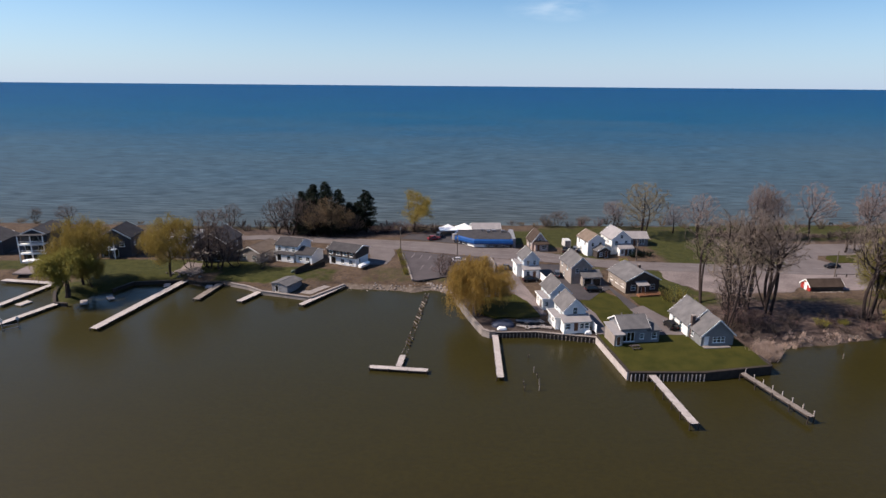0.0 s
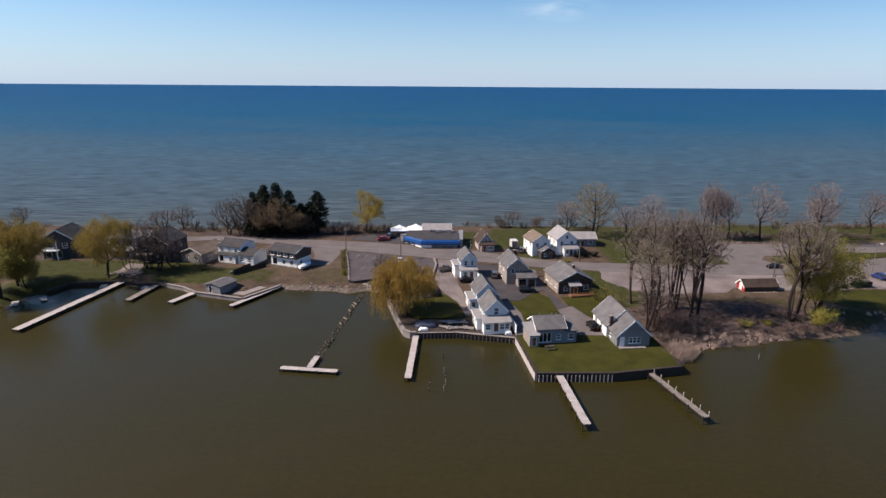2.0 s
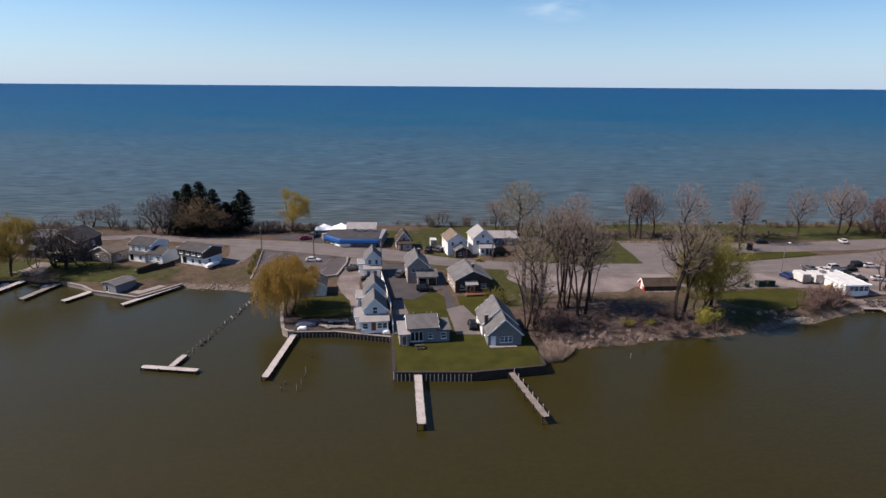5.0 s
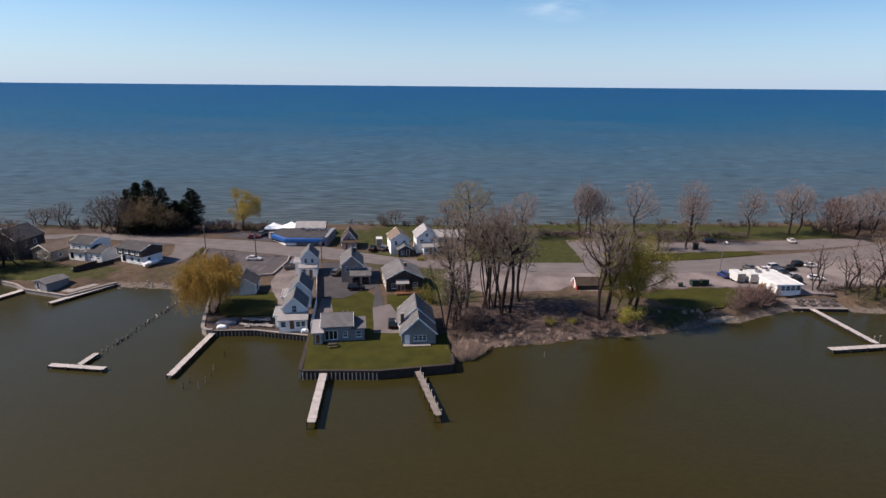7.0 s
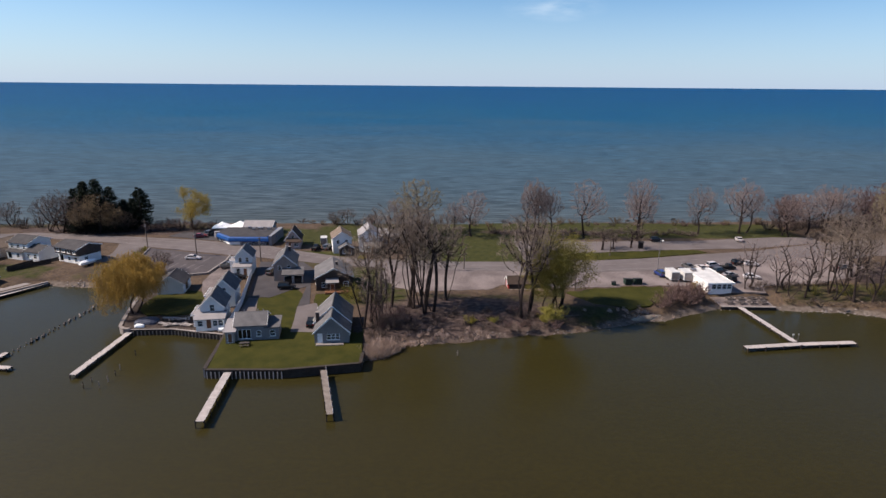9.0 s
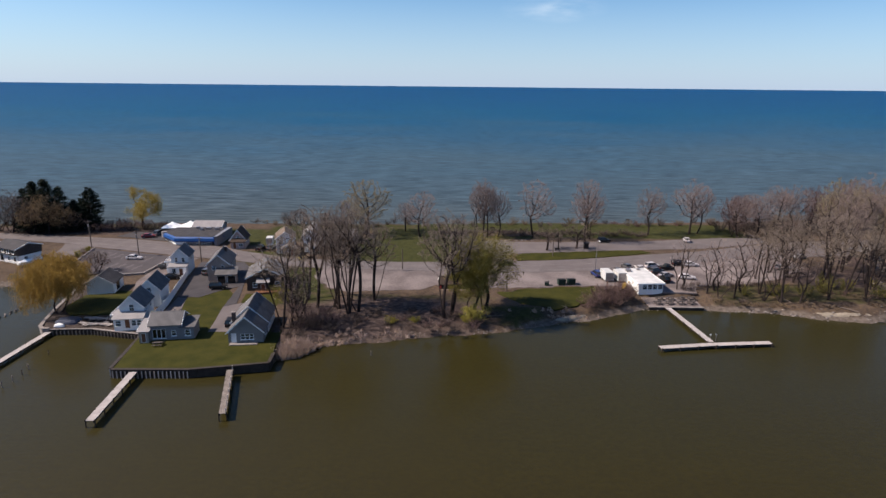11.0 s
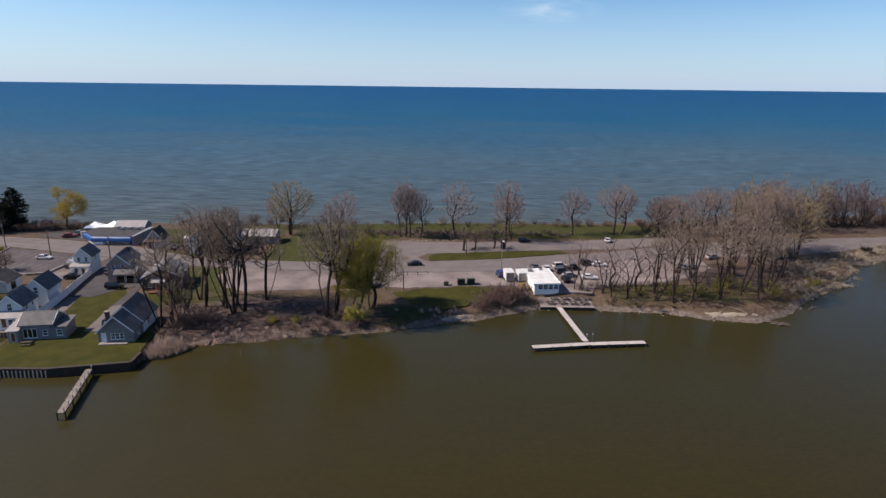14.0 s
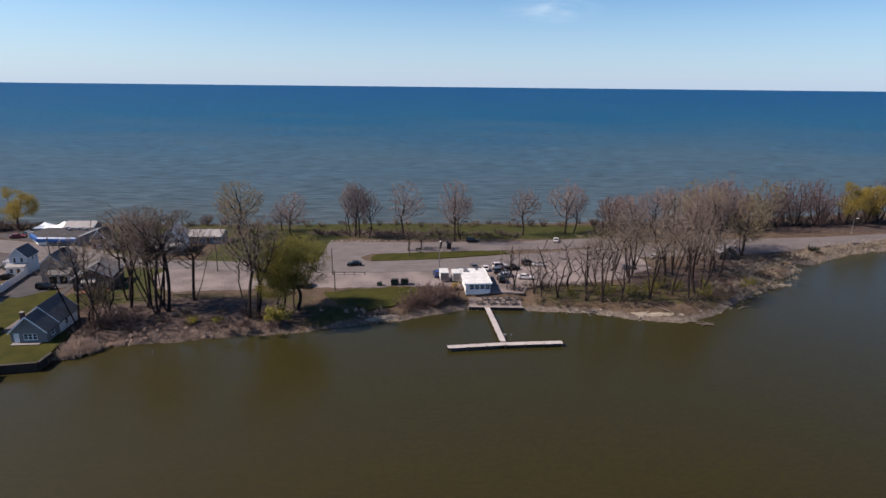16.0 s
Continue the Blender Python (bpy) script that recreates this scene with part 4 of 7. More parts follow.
block(h, 0.0, -3.3, 4.4, 1.7, 2.6, 0.5, 'shed', WHITE, ROOF_LIGHT, {'f': [(1.2, 0.9, 0.9, 1.2, 'w'), (3.0, 0.1, 0.9, 2.0, 'd')]})
block(h, -2.7, 0.4, 1.6, 4.4, 3.4, 0.3, 'flat', WHITE, ROOF_LIGHT, {'l': [(2.2, 0.9, 1.2, 1.2, 'w')]})
# tan house with a lean-to
h = thing("tan_house", 34.2, 155.2, G, 9, "tan two-storey house with grey roof and open carport", "house")
block(h, 0, 0, 5.6, 9.0, 4.7, 2.5, 'y', TAN, ROOF_GREY, {'f': [(1.6, 3.2, 0.8, 1.1, 'w'), (3.9, 3.2, 0.8, 1.1, 'w')], 'l': [(2, 3.2, 0.9, 1.2, 'w'), (6, 3.2, 0.9, 1.2, 'w'), (3.5, 0.8, 0.9, 1.2, 'w')], 'r': [(4, 3.2, 0.9, 1.2, 'w')]})
block(h, 2.2, -5.6, 5.0, 2.2, 2.5, 1.0, 'shed', TAN, ROOF_GREY, {'f': [(1.3, 0.0, 2.0, 2.1, 'g'), (3.8, 0.0, 2.0, 2.1, 'g')]})
chimney(h, 0.9, 2.0, 5.5, 7.7)
# brown house with a deck
h = thing("brown_house", 48.2, 149.0, G, 12, "dark brown gabled house with grey roof and timber deck", "house")
block(h, 0, 0, 9.2, 9.8, 3.4, 2.3, 'y', BROWN, ROOF_GREY, {'f': [(2.0, 0.9, 1.2, 1.2, 'w'), (7.4, 0.9, 1.2, 1.2, 'w')], 'l': [(2, 1.3, 1.2, 0.8, 'w'), (5, 1.3, 1.2, 0.8, 'w'), (8, 1.3, 1.2, 0.8, 'w')]})
block(h, -0.6, -5.65, 2.6, 1.5, 2.5, 0.5, 'shed', BROWN, ROOF_LIGHT, {'f': [(1.3, 0.1, 1.0, 2.0, 'd')]})
part("deck", Shape().box(-2.5, 4.2, -8.2, -6.45, -0.2, 0.45), WOOD_BROWN, h, "red-brown timber deck")
railing(h, -2.5, 4.2, -8.15, 0.45, WOOD_BROWN, h=0.8)
part("side_cladding", Shape().box(-4.64, -4.605, -4.8, 4.8, -0.3, 3.2), CREAM, h, "tan brick side wall")
chimney(h, 0.8, -1.0, 5.0, 6.3)
# two white houses by the lake
h = thing("white_house", 44.6, 182.0, G, 14, "white two-storey house with tan shingle roof", "house")
block(h, 0, 0, 5.8, 7.6, 4.7, 2.0, 'y', WHITE, ROOF_TAN, {'f': [(1.6, 3.0, 0.8, 1.2, 'w'), (4.2, 3.0, 0.8, 1.2, 'w')], 'l': [(1.6, 3.0, 0.8, 1.2, 'w'), (5.6, 3.0, 0.8, 1.2, 'w'), (3, 0.9, 0.9, 1.2, 'w')]})
block(h, 1.1, -5.3, 4.4, 3.0, 2.3, 1.2, 'y', BROWN, ROOF_GREY, {'f': [(1.3, 0.7, 0.9, 1.1, 'w'), (3.0, 0.1, 0.9, 2.0, 'd')]})
h = thing("white_house", 53.0, 184.2, G, 10, "white gabled two-storey house with pale grey roof and porch", "house")
block(h, 0, 0, 6.4, 8.2, 5.0, 2.5, 'y', WHITE, ROOF_LIGHT, {'f': [(1.6, 3.0, 0.9, 1.3, 'w'), (4.8, 3.0, 0.9, 1.3, 'w'), (3.2, 5.2, 0.8, 1.0, 'w')], 'l': [(1.8, 3.0, 0.9, 1.3, 'w'), (5.6, 3.0, 0.9, 1.3, 'w'), (3.6, 0.8, 0.9, 1.3, 'w')], 'r': [(2, 3, .9, 1.3, 'w')]})
block(h, 0.9, -5.1, 4.4, 2.0, 2.4, 0.9, 'shed', WHITE, ROOF_LIGHT, {'f': [(0.9, 0.7, 0.9, 1.2, 'w'), (2.2, 0.1, 0.9, 2.0, 'd'), (3.5, 0.7, 0.9, 1.2, 'w')]})
h = thing("ranch_house", 59.2, 193.4, G, 1, "long low grey-blue house with pale flat roof by the lake", "house")
block(h, 0, 0, 12.4, 6.6, 2.6, 1.5, 'x', GREY_BLUE, ROOF_LIGHT, {'f': [(2, 0.9, 1.4, 1.2, 'w'), (5.5, 0.9, 1.0, 1.2, 'w'), (8, 0.1, 1.0, 2.0, 'd'), (10.4, 0.9, 1.6, 1.2, 'w')]})
# small pink house by the road
h = thing("small_house", 28.3, 187.4, G, 8, "small faded pink gabled house with brown roof", "house")
block(h, 0, 0, 4.8, 6.6, 2.7, 3.0, 'y', PINK, ROOF_BROWN, {'f': [(2.4, 3.0, 0.8, 1.0, 'w'), (1.2, 0.8, 0.8, 1.1, 'w')], 'l': [(2, 0.9, 0.8, 1.1, 'w'), (4.6, 0.9, 0.8, 1.1, 'w')]})
block(h, 0.3, -4.1, 4.2, 1.7, 2.3, 0.6, 'shed', PINK, ROOF_BROWN, {'f': [(1.0, 0.1, 0.9, 2.0, 'd'), (2.9, 0.8, 1.4, 1.0, 'w')]})
# blue shed by the willow
h = thing("shed", 8.8, 143.4, G, 8, "pale blue gabled garage with dark green-grey roof", "shed")
block(h, 0, 0, 6.2, 6.6, 2.6, 1.9, 'y', PALE_BLUE, ROOF_DARK, {'r': [(3.0, 0.1, 2.4, 2.1, 'g')], 'l': [(3.2, 1.0, 0.9, 1.0, 'w')]})
# dark houses of the western end
h = thing("balcony_house", -122.6, 173.0, G, 8, "tall navy house with white three-storey balconies", "house")
block(h, 0, 0, 7.0, 12.0, 8.0, 1.5, 'y', NAVY, ROOF_DARK, {'f': [(1.6, 0.3, 1.6, 2.1, 'g'), (5.2, 0.3, 1.6, 2.1, 'g'), (1.6, 3.0, 1.6, 2.0, 'g'), (5.2, 3.0, 1.6, 2.0, 'g'), (3.5, 5.7, 2.4, 2.0, 'g')], 'r': [(3, 3.2, 1.0, 1.3, 'w'), (7, 3.2, 1.0, 1.3, 'w'), (10, 5.8, 1.0, 1.2, 'w')]})
for zf in (2.7, 5.4):
    part("balcony", Shape().box(-3.5, 3.5, -8.2, -6.02, zf - 0.22, zf), TRIM, h, "white balcony floor")
    railing(h, -3.5, 3.5, -8.15, zf, TRIM)
for x in (-3.4, 0, 3.4):
    part("post", Shape().box(x - 0.12, x + 0.12, -8.2, -7.96, -0.3, 8.0), TRIM, h)
part("porch_roof", Shape().box(-3.8, 3.8, -8.5, -6.0, 8.003, 8.2), ROOF_DARK, h)
h = thing("balcony_house", -101.0, 176.0, G, 6, "navy gabled house with white double balcony", "house")
block(h, 0, 0, 9.0, 10.0, 6.0, 2.8, 'y', NAVY, ROOF_DARK, {'f': [(1.6, 0.3, 1.6, 2.1, 'g'), (4.5, 0.3, 1.6, 2.1, 'g'), (2, 3.2, 2.2, 2.0, 'g'), (6.5, 3.4, 1.4, 1.4, 'w')], 'r': [(3, 3.2, 1.0, 1.3, 'w'), (7, 3.2, 1.0, 1.3, 'w')]})
part("balcony", Shape().box(-4.5, 0.5, -6.9, -5.02, 2.7, 2.9), TRIM, h, "white balcony floor")
railing(h, -4.5, 0.5, -6.85, 2.9, TRIM)
for x in (-4.4, 0.4):
    part("post", Shape().box(x - 0.12, x + 0.12, -6.9, -6.7, -0.3, 5.8), TRIM, h)
h = thing("dark_house", -141.5, 177.0, G, 8, "black low gabled house with charcoal roof", "house")
block(h, 0, 0, 10.0, 10.0, 4.2, 2.2, 'y', NAVY, ROOF_DARK, {'f': [(3, 0.8, 1.4, 1.2, 'w'), (7, 0.8, 1.4, 1.2, 'w')]})
h = thing("terraced_house", -82.6, 178.0, G, 0, "grey flat-roofed house with stepped white decks", "house")
block(h, 0, 1.0, 8.6, 8.0, 5.6, 0.3, 'flat', TAN, ROOF_GREY, {'f': [(2, 3.2, 1.8, 1.6, 'g'), (6, 3.2, 1.8, 1.6, 'g')]})
block(h, 1.0, -5.0, 6.4, 4.0, 2.7, 0.3, 'flat', TAN, ROOF_LIGHT, {'f': [(2, 0.4, 1.8, 2.0, 'g'), (4.6, 0.4, 1.4, 2.0, 'g')]})
railing(h, -2.2, 4.2, -6.9, 2.95, TRIM)
h = thing("dark_house", -70.0, 173.4, G, -4, "large charcoal gabled house with tan trim and balcony", "house")
block(h, 0, 0, 9.6, 11.0, 5.6, 3.0, 'y', NAVY, ROOF_DARK, {'f': [(2.4, 0.3, 2.0, 2.1, 'g'), (7, 0.3, 2.0, 2.1, 'g'), (2.4, 3.2, 1.4, 1.4, 'w'), (7.0, 3.2, 1.4, 1.4, 'w'), (4.8, 5.6, 1.2, 1.2, 'w')], 'r': [(3, 3.4, 1.0, 1.3, 'w'), (7, 3.4, 1.0, 1.3, 'w')]})
part("balcony", Shape().box(-4.8, 0.0, -7.5, -5.52, 2.7, 2.9), TAN, h, "tan balcony floor")
railing(h, -4.8, 0.0, -7.45, 2.9, TAN)
h = thing("bungalow", -57.4, 172.8, G, -20, "tan bungalow with sun-bleached shingle roof", "house")
block(h, 0, 0, 7.6, 10.5, 2.9, 1.7, 'y', TAN, ROOF_TAN, {'f': [(2, 0.8, 1.2, 1.2, 'w'), (5.4, 0.8, 1.4, 1.2, 'w')], 'r': [(3, 0.9, 1.0, 1.2, 'w'), (7, 0.9, 1.0, 1.2, 'w')]})
h = thing("split_level_house", -46.6, 172.4, G, -18, "white split-level house with charcoal roof", "house")
block(h, -1.2, 0.6, 7.6, 7.4, 4.6, 1.4, 'x', WHITE, ROOF_DARK, {'f': [(1.4, 2.9, 1.2, 1.1, 'w'), (3.8, 2.9, 1.2, 1.1, 'w'), (6.2, 2.9, 1.2, 1.1, 'w'), (1.6, 0.3, 1.8, 2.0, 'g')], 'r': [(3.6, 2.9, 1.2, 1.2, 'w')]})
block(h, 5.2, -0.9, 5.4, 6.6, 2.7, 1.3, 'x', WHITE, ROOF_DARK, {'f': [(1.5, 0.8, 1.3, 1.2, 'w'), (4.0, 0.8, 1.3, 1.2, 'w')]})
block(h, -1.0, -3.9, 6.0, 1.6, 2.3, 0.4, 'shed', WHITE, ROOF_DARK, {'f': [(1.2, 0.3, 1.4, 1.8, 'g'), (4.4, 0.7, 1.2, 1.2, 'w')]})
h = thing("two_storey_house", -30.0, 168.6, G, -24, "white house with dark upper storey and charcoal roof", "house")
block(h, 0, 0, 9.2, 6.6, 2.4, 0.01, 'flat', WHITE, ROOF_DARK, {'f': [(1.4, 0.2, 1.6, 2.0, 'g'), (4.6, 0.6, 1.2, 1.2, 'w'), (7.4, 0.6, 1.2, 1.2, 'w')], 'r': [(2, 0.8, 1.0, 1.1, 'w')]}, over=0.05, trim=False)
block(h, 0, -0.3, 9.6, 7.6, 4.5, 1.2, 'x', BROWN, ROOF_DARK, {'f': [(1.4, 0.6, 1.2, 1.0, 'w'), (3.9, 0.6, 1.2, 1.0, 'w'), (6.2, 0.6, 1.2, 1.0, 'w'), (8.4, 0.6, 1.0, 1.0, 'w')]}, z=2.65)
h = thing("boathouse", -42.8, 146.8, 0.95, -25, "small grey boathouse with low metal roof on a quay", "boathouse")
block(h, 0, 0, 5.0, 5.8, 2.1, 0.55, 'y', GREY_BLUE, ROOF_GREY, {'f': [(1.6, 0.1, 1.0, 1.8, 'g')]}, trim=False)
# red shed in the grove
h = thing("red_shed", 97.9, 148.6, G, 4, "low red timber shed with grey-brown roof", "shed")
block(h, 0, 0, 9.0, 3.8, 1.3, 1.4, 'x', RED, ROOF_BROWN, {'l': [(1.9, 0.1, 1.1, 1.7, 't')]}, over=0.3)
part('front_cladding', Shape().box(-4.2, 4.4, -1.94, -1.905, -0.2, 1.2), BROWN, h, 'dark brown front boards')
# dark hut beyond the eastern grove
h = thing("hut", 226.2, 180.4, G, 16, "small dark timber hut with pale roof under trees", "hut")
block(h, 0, 0, 6.0, 5.0, 2.4, 1.5, 'y', BROWN, ROOF_LIGHT, {'f': [(3.0, 0.1, 1.0, 2.0, 'd')], 'r': [(2.5, 0.9, 1.0, 1.0, 'w')]}, trim=False)
# white waterside building
h = thing("waterside_cafe", 146.9, 151.4, G, 5, "white flat-roofed waterside building with a row of windows", "building")
block(h, 0, 0, 6.4, 12.4, 2.3, 0.2, 'flat', WHITE, ROOF_WHITE, {'f': [(1.6, 0.9, 1.1, 1.2, 'w'), (2.95, 0.9, 1.1, 1.2, 'w'), (4.3, 0.9, 1.1, 1.2, 'w'), (5.65, 0.9, 1.1, 1.2, 'w')], 'r': [(3, 0.9, 1.2, 1.2, 'w'), (7, 0.1, 1.0, 2.0, 'd'), (10, 0.9, 1.2, 1.2, 'w')]})
part("roof_unit", Shape().box(-2.6, -1.5, 3.5, 4.8, 2.52, 3.15), STEEL, h, "grey roof ventilation unit")
part("roof_unit", Shape().box(0.8, 1.5, 4.8, 5.5, 2.52, 2.95), STEEL, h, "grey roof ventilation unit")


def trailer(x, y, rot, w, l, label="white box trailer parked beside the flat building"):
    t = thing("trailer", x, y, G + 0.07, rot, label, "trailer", "parked trailers")
    b = Shape().box(-w / 2, w / 2, -l / 2, l / 2, 0.55, 2.75)
    part("body", b, ROOF_WHITE, t)
    part("rear_door", Shape().box(-w / 2 + 0.12, w / 2 - 0.12, -l / 2 - 0.04, -l / 2 - 0.003, 0.7, 2.6), STEEL, t)
    for sx in (-1, 1):
        part("wheel", Shape().tube((sx * w / 2 - 0.12 * sx, 0.3, 0.33), (sx * w / 2 + 0.06 * sx, 0.3, 0.33), 0.33, 0.33, 12, True), RUBBER, t)
    part("hitch", Shape().beam((0, l / 2, 0.55), (0, l / 2 + 1.2, 0.5), 0.12, 0.12).beam((0, l / 2 + 1.0, 0.0), (0, l / 2 + 1.0, 0.5), 0.08, 0.08), STEEL, t)


trailer(138.7, 155.0, 6, 2.3, 4.2)
trailer(142.0, 154.6, 6, 2.2, 4.0)
trailer(38.0, 187.4, 8, 2.0, 3.2, "white box trailer parked between two houses")

# blue-fronted restaurant with tents behind it


def restaurant():
    r = thing("restaurant", 0, 0, G, 0, "low restaurant with bright blue fascia band and flat dark roof", "building")
    out = [(0.8, 192.3), (7.8, 185.6), (20.4, 185.8), (21.4, 192), (20.0, 199.4), (2.6, 199.2)]
    ctr = Vector((11.5, 192.8))
    inn = [tuple(ctr + (Vector(p) - ctr) * 0.93) for p in out]
    part("wall", Shape().prism(inn, -0.5, 1.9), NAVY, r)
    s = Shape()
    mid = [tuple(ctr + (Vector(p) - ctr) * 1.02) for p in out]
    s.loft([[(*p, 1.3) for p in out], [(*p, 1.7) for p in mid], [(*p, 2.5) for p in out], [(*p, 2.9) for p in inn]])
    part("fascia", s, BLUE_METAL, r, "bright blue rounded fascia band")
    part("roof", Shape().prism(inn, 2.7, 2.96), ROOF_DARK, r)
    for (a, b) in ((out[0], out[1]), (out[1], out[2])):
        d = Vector(b) - Vector(a)
        n = 3 if d.length < 10 else 5
        for i in range(n):
            p = Vector(a) + d * ((i + 0.5) / n)
            p = ctr + (p - ctr) * 0.932
            ang = math.degrees(math.atan2(d.y, d.x))
            w = part("window", window_mesh(1.7, 1.1, 'w')[0], None, r, m=pose(p.x, p.y, 0.5, 0, 0, ang))
            part("pane", window_mesh(1.7, 1.1, 'w')[1], None, w)
    part("white_panel", Shape().beam((5.8, 188.1, 0.75), (7.9, 186.1, 0.75), 0.1, 0.9).beam((7.9, 186.1, 0.75), (11.2, 186.15, 0.75), 0.1, 0.9), TRIM, r, "white painted panel under the fascia")
    for x, y, w in ((13, 195, 1.2), (15, 196, 1.6), (18, 195.5, 1.3), (11.0, 197, 0.9)):
        part("roof_unit", Shape().box(x - w / 2, x + w / 2, y - 0.5, y + 0.5, 2.96, 3.7), STEEL, r, "grey roof ventilation unit")
    part("end_wall", Shape().prism([(20.45, 186.0), (21.3, 186.2), (21.7, 199.3), (20.2, 199.2)], -0.5, 3.1), GREY_BLUE, r, "plain grey end wall")
    part("cap_drum", Shape().tube((1.7, 192.2, 1.2), (1.7, 192.2, 3.1), 0.9, 0.9, 16, True), ROOF_LIGHT, r, "pale round corner drum")
    h = thing("back_wing", 12.6, 203.4, G, 3, "grey metal-roofed building behind the restaurant", "building")
    block(h, 0, 0, 9.6, 6.4, 2.8, 1.4, 'x', GREY_BLUE, ROOF_LIGHT, {'f': [(3, 0.8, 1.2, 1.2, 'w'), (8, 0.8, 1.2, 1.2, 'w')]})


restaurant()


def tent(x, y, w, l, rot):
    t = thing("tent", x, y, G, rot, "white peaked canvas event tent on poles", "tent", "event tents")
    s = Shape()
    n = 10
    rings = []
    for k in range(7):
        f = k / 6
        sc = (1 - f) ** 1.25 if f < 1 else 0.0
        sc = max(sc, 0.012)
        rings.append([(math.copysign(abs(math.cos(a)) ** 0.45, math.cos(a)) * w / 2 * sc, math.copysign(abs(math.sin(a)) ** 0.45, math.sin(a)) * l / 2 * sc, 2.2 + 1.7 * f) for a in [2 * math.pi * (i + 0.5) / n for i in range(n)]])
    s.loft(rings)
    part("canopy", s, CANVAS, t)
    part("valance", Shape().box(-w / 2 * 0.93, w / 2 * 0.93, -l / 2 * 0.93, l / 2 * 0.93, 1.9, 2.22), CANVAS, t)
    for sx in (-1, 1):
        for sy in (-1, 1):
            part("pole", Shape().tube((sx * w * 0.44, sy * l * 0.44, -0.1), (sx * w * 0.44, sy * l * 0.44, 2.2), 0.06, 0.06, 8), STEEL, t)


tent(-0.6, 203.4, 6.4, 5.5, 5)
tent(5.2, 205.0, 6.4, 6, 5)

# ---------------------------------------------------------------- shore works


def dock(name, a, b, w, z, label, wood=None, posts=True, tall=0.0, group="docks", board=0.35):
    a, b = Vector((*a, 0)), Vector((*b, 0))
    d = b - a
    l = d.length
    ang = math.degrees(math.atan2(d.y, d.x))
    t = thing(name, a.x, a.y, 0, ang, label, "dock", group)
    s = Shape()
    n = int(l / board)
    rng = random.Random(int(l * 100))
    for i in range(n):
        x0 = l * i / n
        e = rng.uniform(-0.03, 0.03)
        s.box(x0 + 0.015, l * (i + 1) / n - 0.01, -w / 2 + e, w / 2 + e, z - 0.05, z + rng.uniform(-0.008, 0.008))
    part("decking", s, wood or WOOD_GREY, t)
    for sg in (-1, 1):
        part("stringer", Shape().box(0, l, sg * (w / 2 - 0.12) - 0.07, sg * (w / 2 - 0.12) + 0.07, z - 0.36, z - 0.052), WOOD_DARK, t)
    if posts:
        k = max(1, int(l / 3.2))
        me = Shape().tube((0, 0, -1.6), (0, 0, z + 0.12), 0.11, 0.10, 7, True).mesh("post", WOOD_DARK)
        for i in range(k + 1):
            for sg in (-1, 1):
                part("post", me, None, t, m=pose(0.15 + (l - 0.3) * i / k, sg * (w / 2 + 0.03), 0))
    if tall:
        k = max(2, int(l / 2.2))
        me = Shape().tube((0, 0, z - 0.3), (0, 0, z + tall), 0.09, 0.08, 7, True).mesh("mooring_post", WOOD_PALE)
        for i in range(k + 1):
            part("mooring_post", me, None, t, m=pose(0.2 + (l - 0.4) * i / k, w / 2 - 0.08, 0))
    return t


dock("dock", (37.35, 100.3), (38.75, 83.7), 1.4, 1.3, "weathered pale timber dock from the lawn seawall", WOOD_PALE)
dock("dock", (54.75, 101.4), (58.85, 86.1), 1.15, 1.35, "weathered timber dock with pale mooring posts", tall=0.85)
dock("dock", (9.6, 119.6), (9.1, 99.6), 1.3, 0.8, "narrow pale plank dock from a curved seawall", WOOD_PALE)
dock("t_dock", (-15.8, 103.8), (-4.5, 102.5), 1.3, 0.6, "weathered cross dock standing alone in the bay", WOOD_PALE)
dock("t_dock", (-10.2, 103.9), (-9.7, 109.0), 1.2, 0.62, "short weathered stub of a broken pier", WOOD_PALE)
dock("long_dock", (-72.6, 153.8), (-78.7, 120.3), 2.0, 0.75, "long pale plank dock reaching into the bay", WOOD_PALE)
dock("dock", (-62.2, 151.9), (-63.9, 139.6), 1.8, 0.65, "short weathered dock with a float beside it")
dock("dock", (-49.6, 145.8), (-52.7, 138.5), 1.7, 0.65, "short pale dock from a concrete quay", WOOD_PALE)
dock("dock", (-28.7, 151.3), (-36.8, 136.3), 1.6, 0.7, "pale dock along the quay slab", WOOD_PALE)
dock("dock", (-109.6, 134.0), (-106.5, 150.3), 1.7, 0.65, "white plank dock of a boat slip", WOOD_PALE)
dock("dock", (-101.2, 122.4), (-96.3, 135.9), 1.7, 0.65, "white plank dock of a boat slip", WOOD_PALE)
dock("walkway", (-122, 152.8), (-104.6, 150.2), 1.8, 0.7, "pale plank walkway along a boat slip", WOOD_PALE, posts=False)
dock("t_dock", (149.2, 139.2), (151.3, 117.6), 1.3, 0.75, "pale timber pier from the patio", WOOD_PALE)
dock("t_dock", (139.4, 114.5), (151.6, 116.4), 1.5, 0.78, "pale cross dock at the end of a pier", WOOD_PALE)
dock("t_dock", (151.6, 116.4), (164.0, 117.6), 1.5, 0.74, "pale cross dock at the end of a pier", WOOD_PALE)


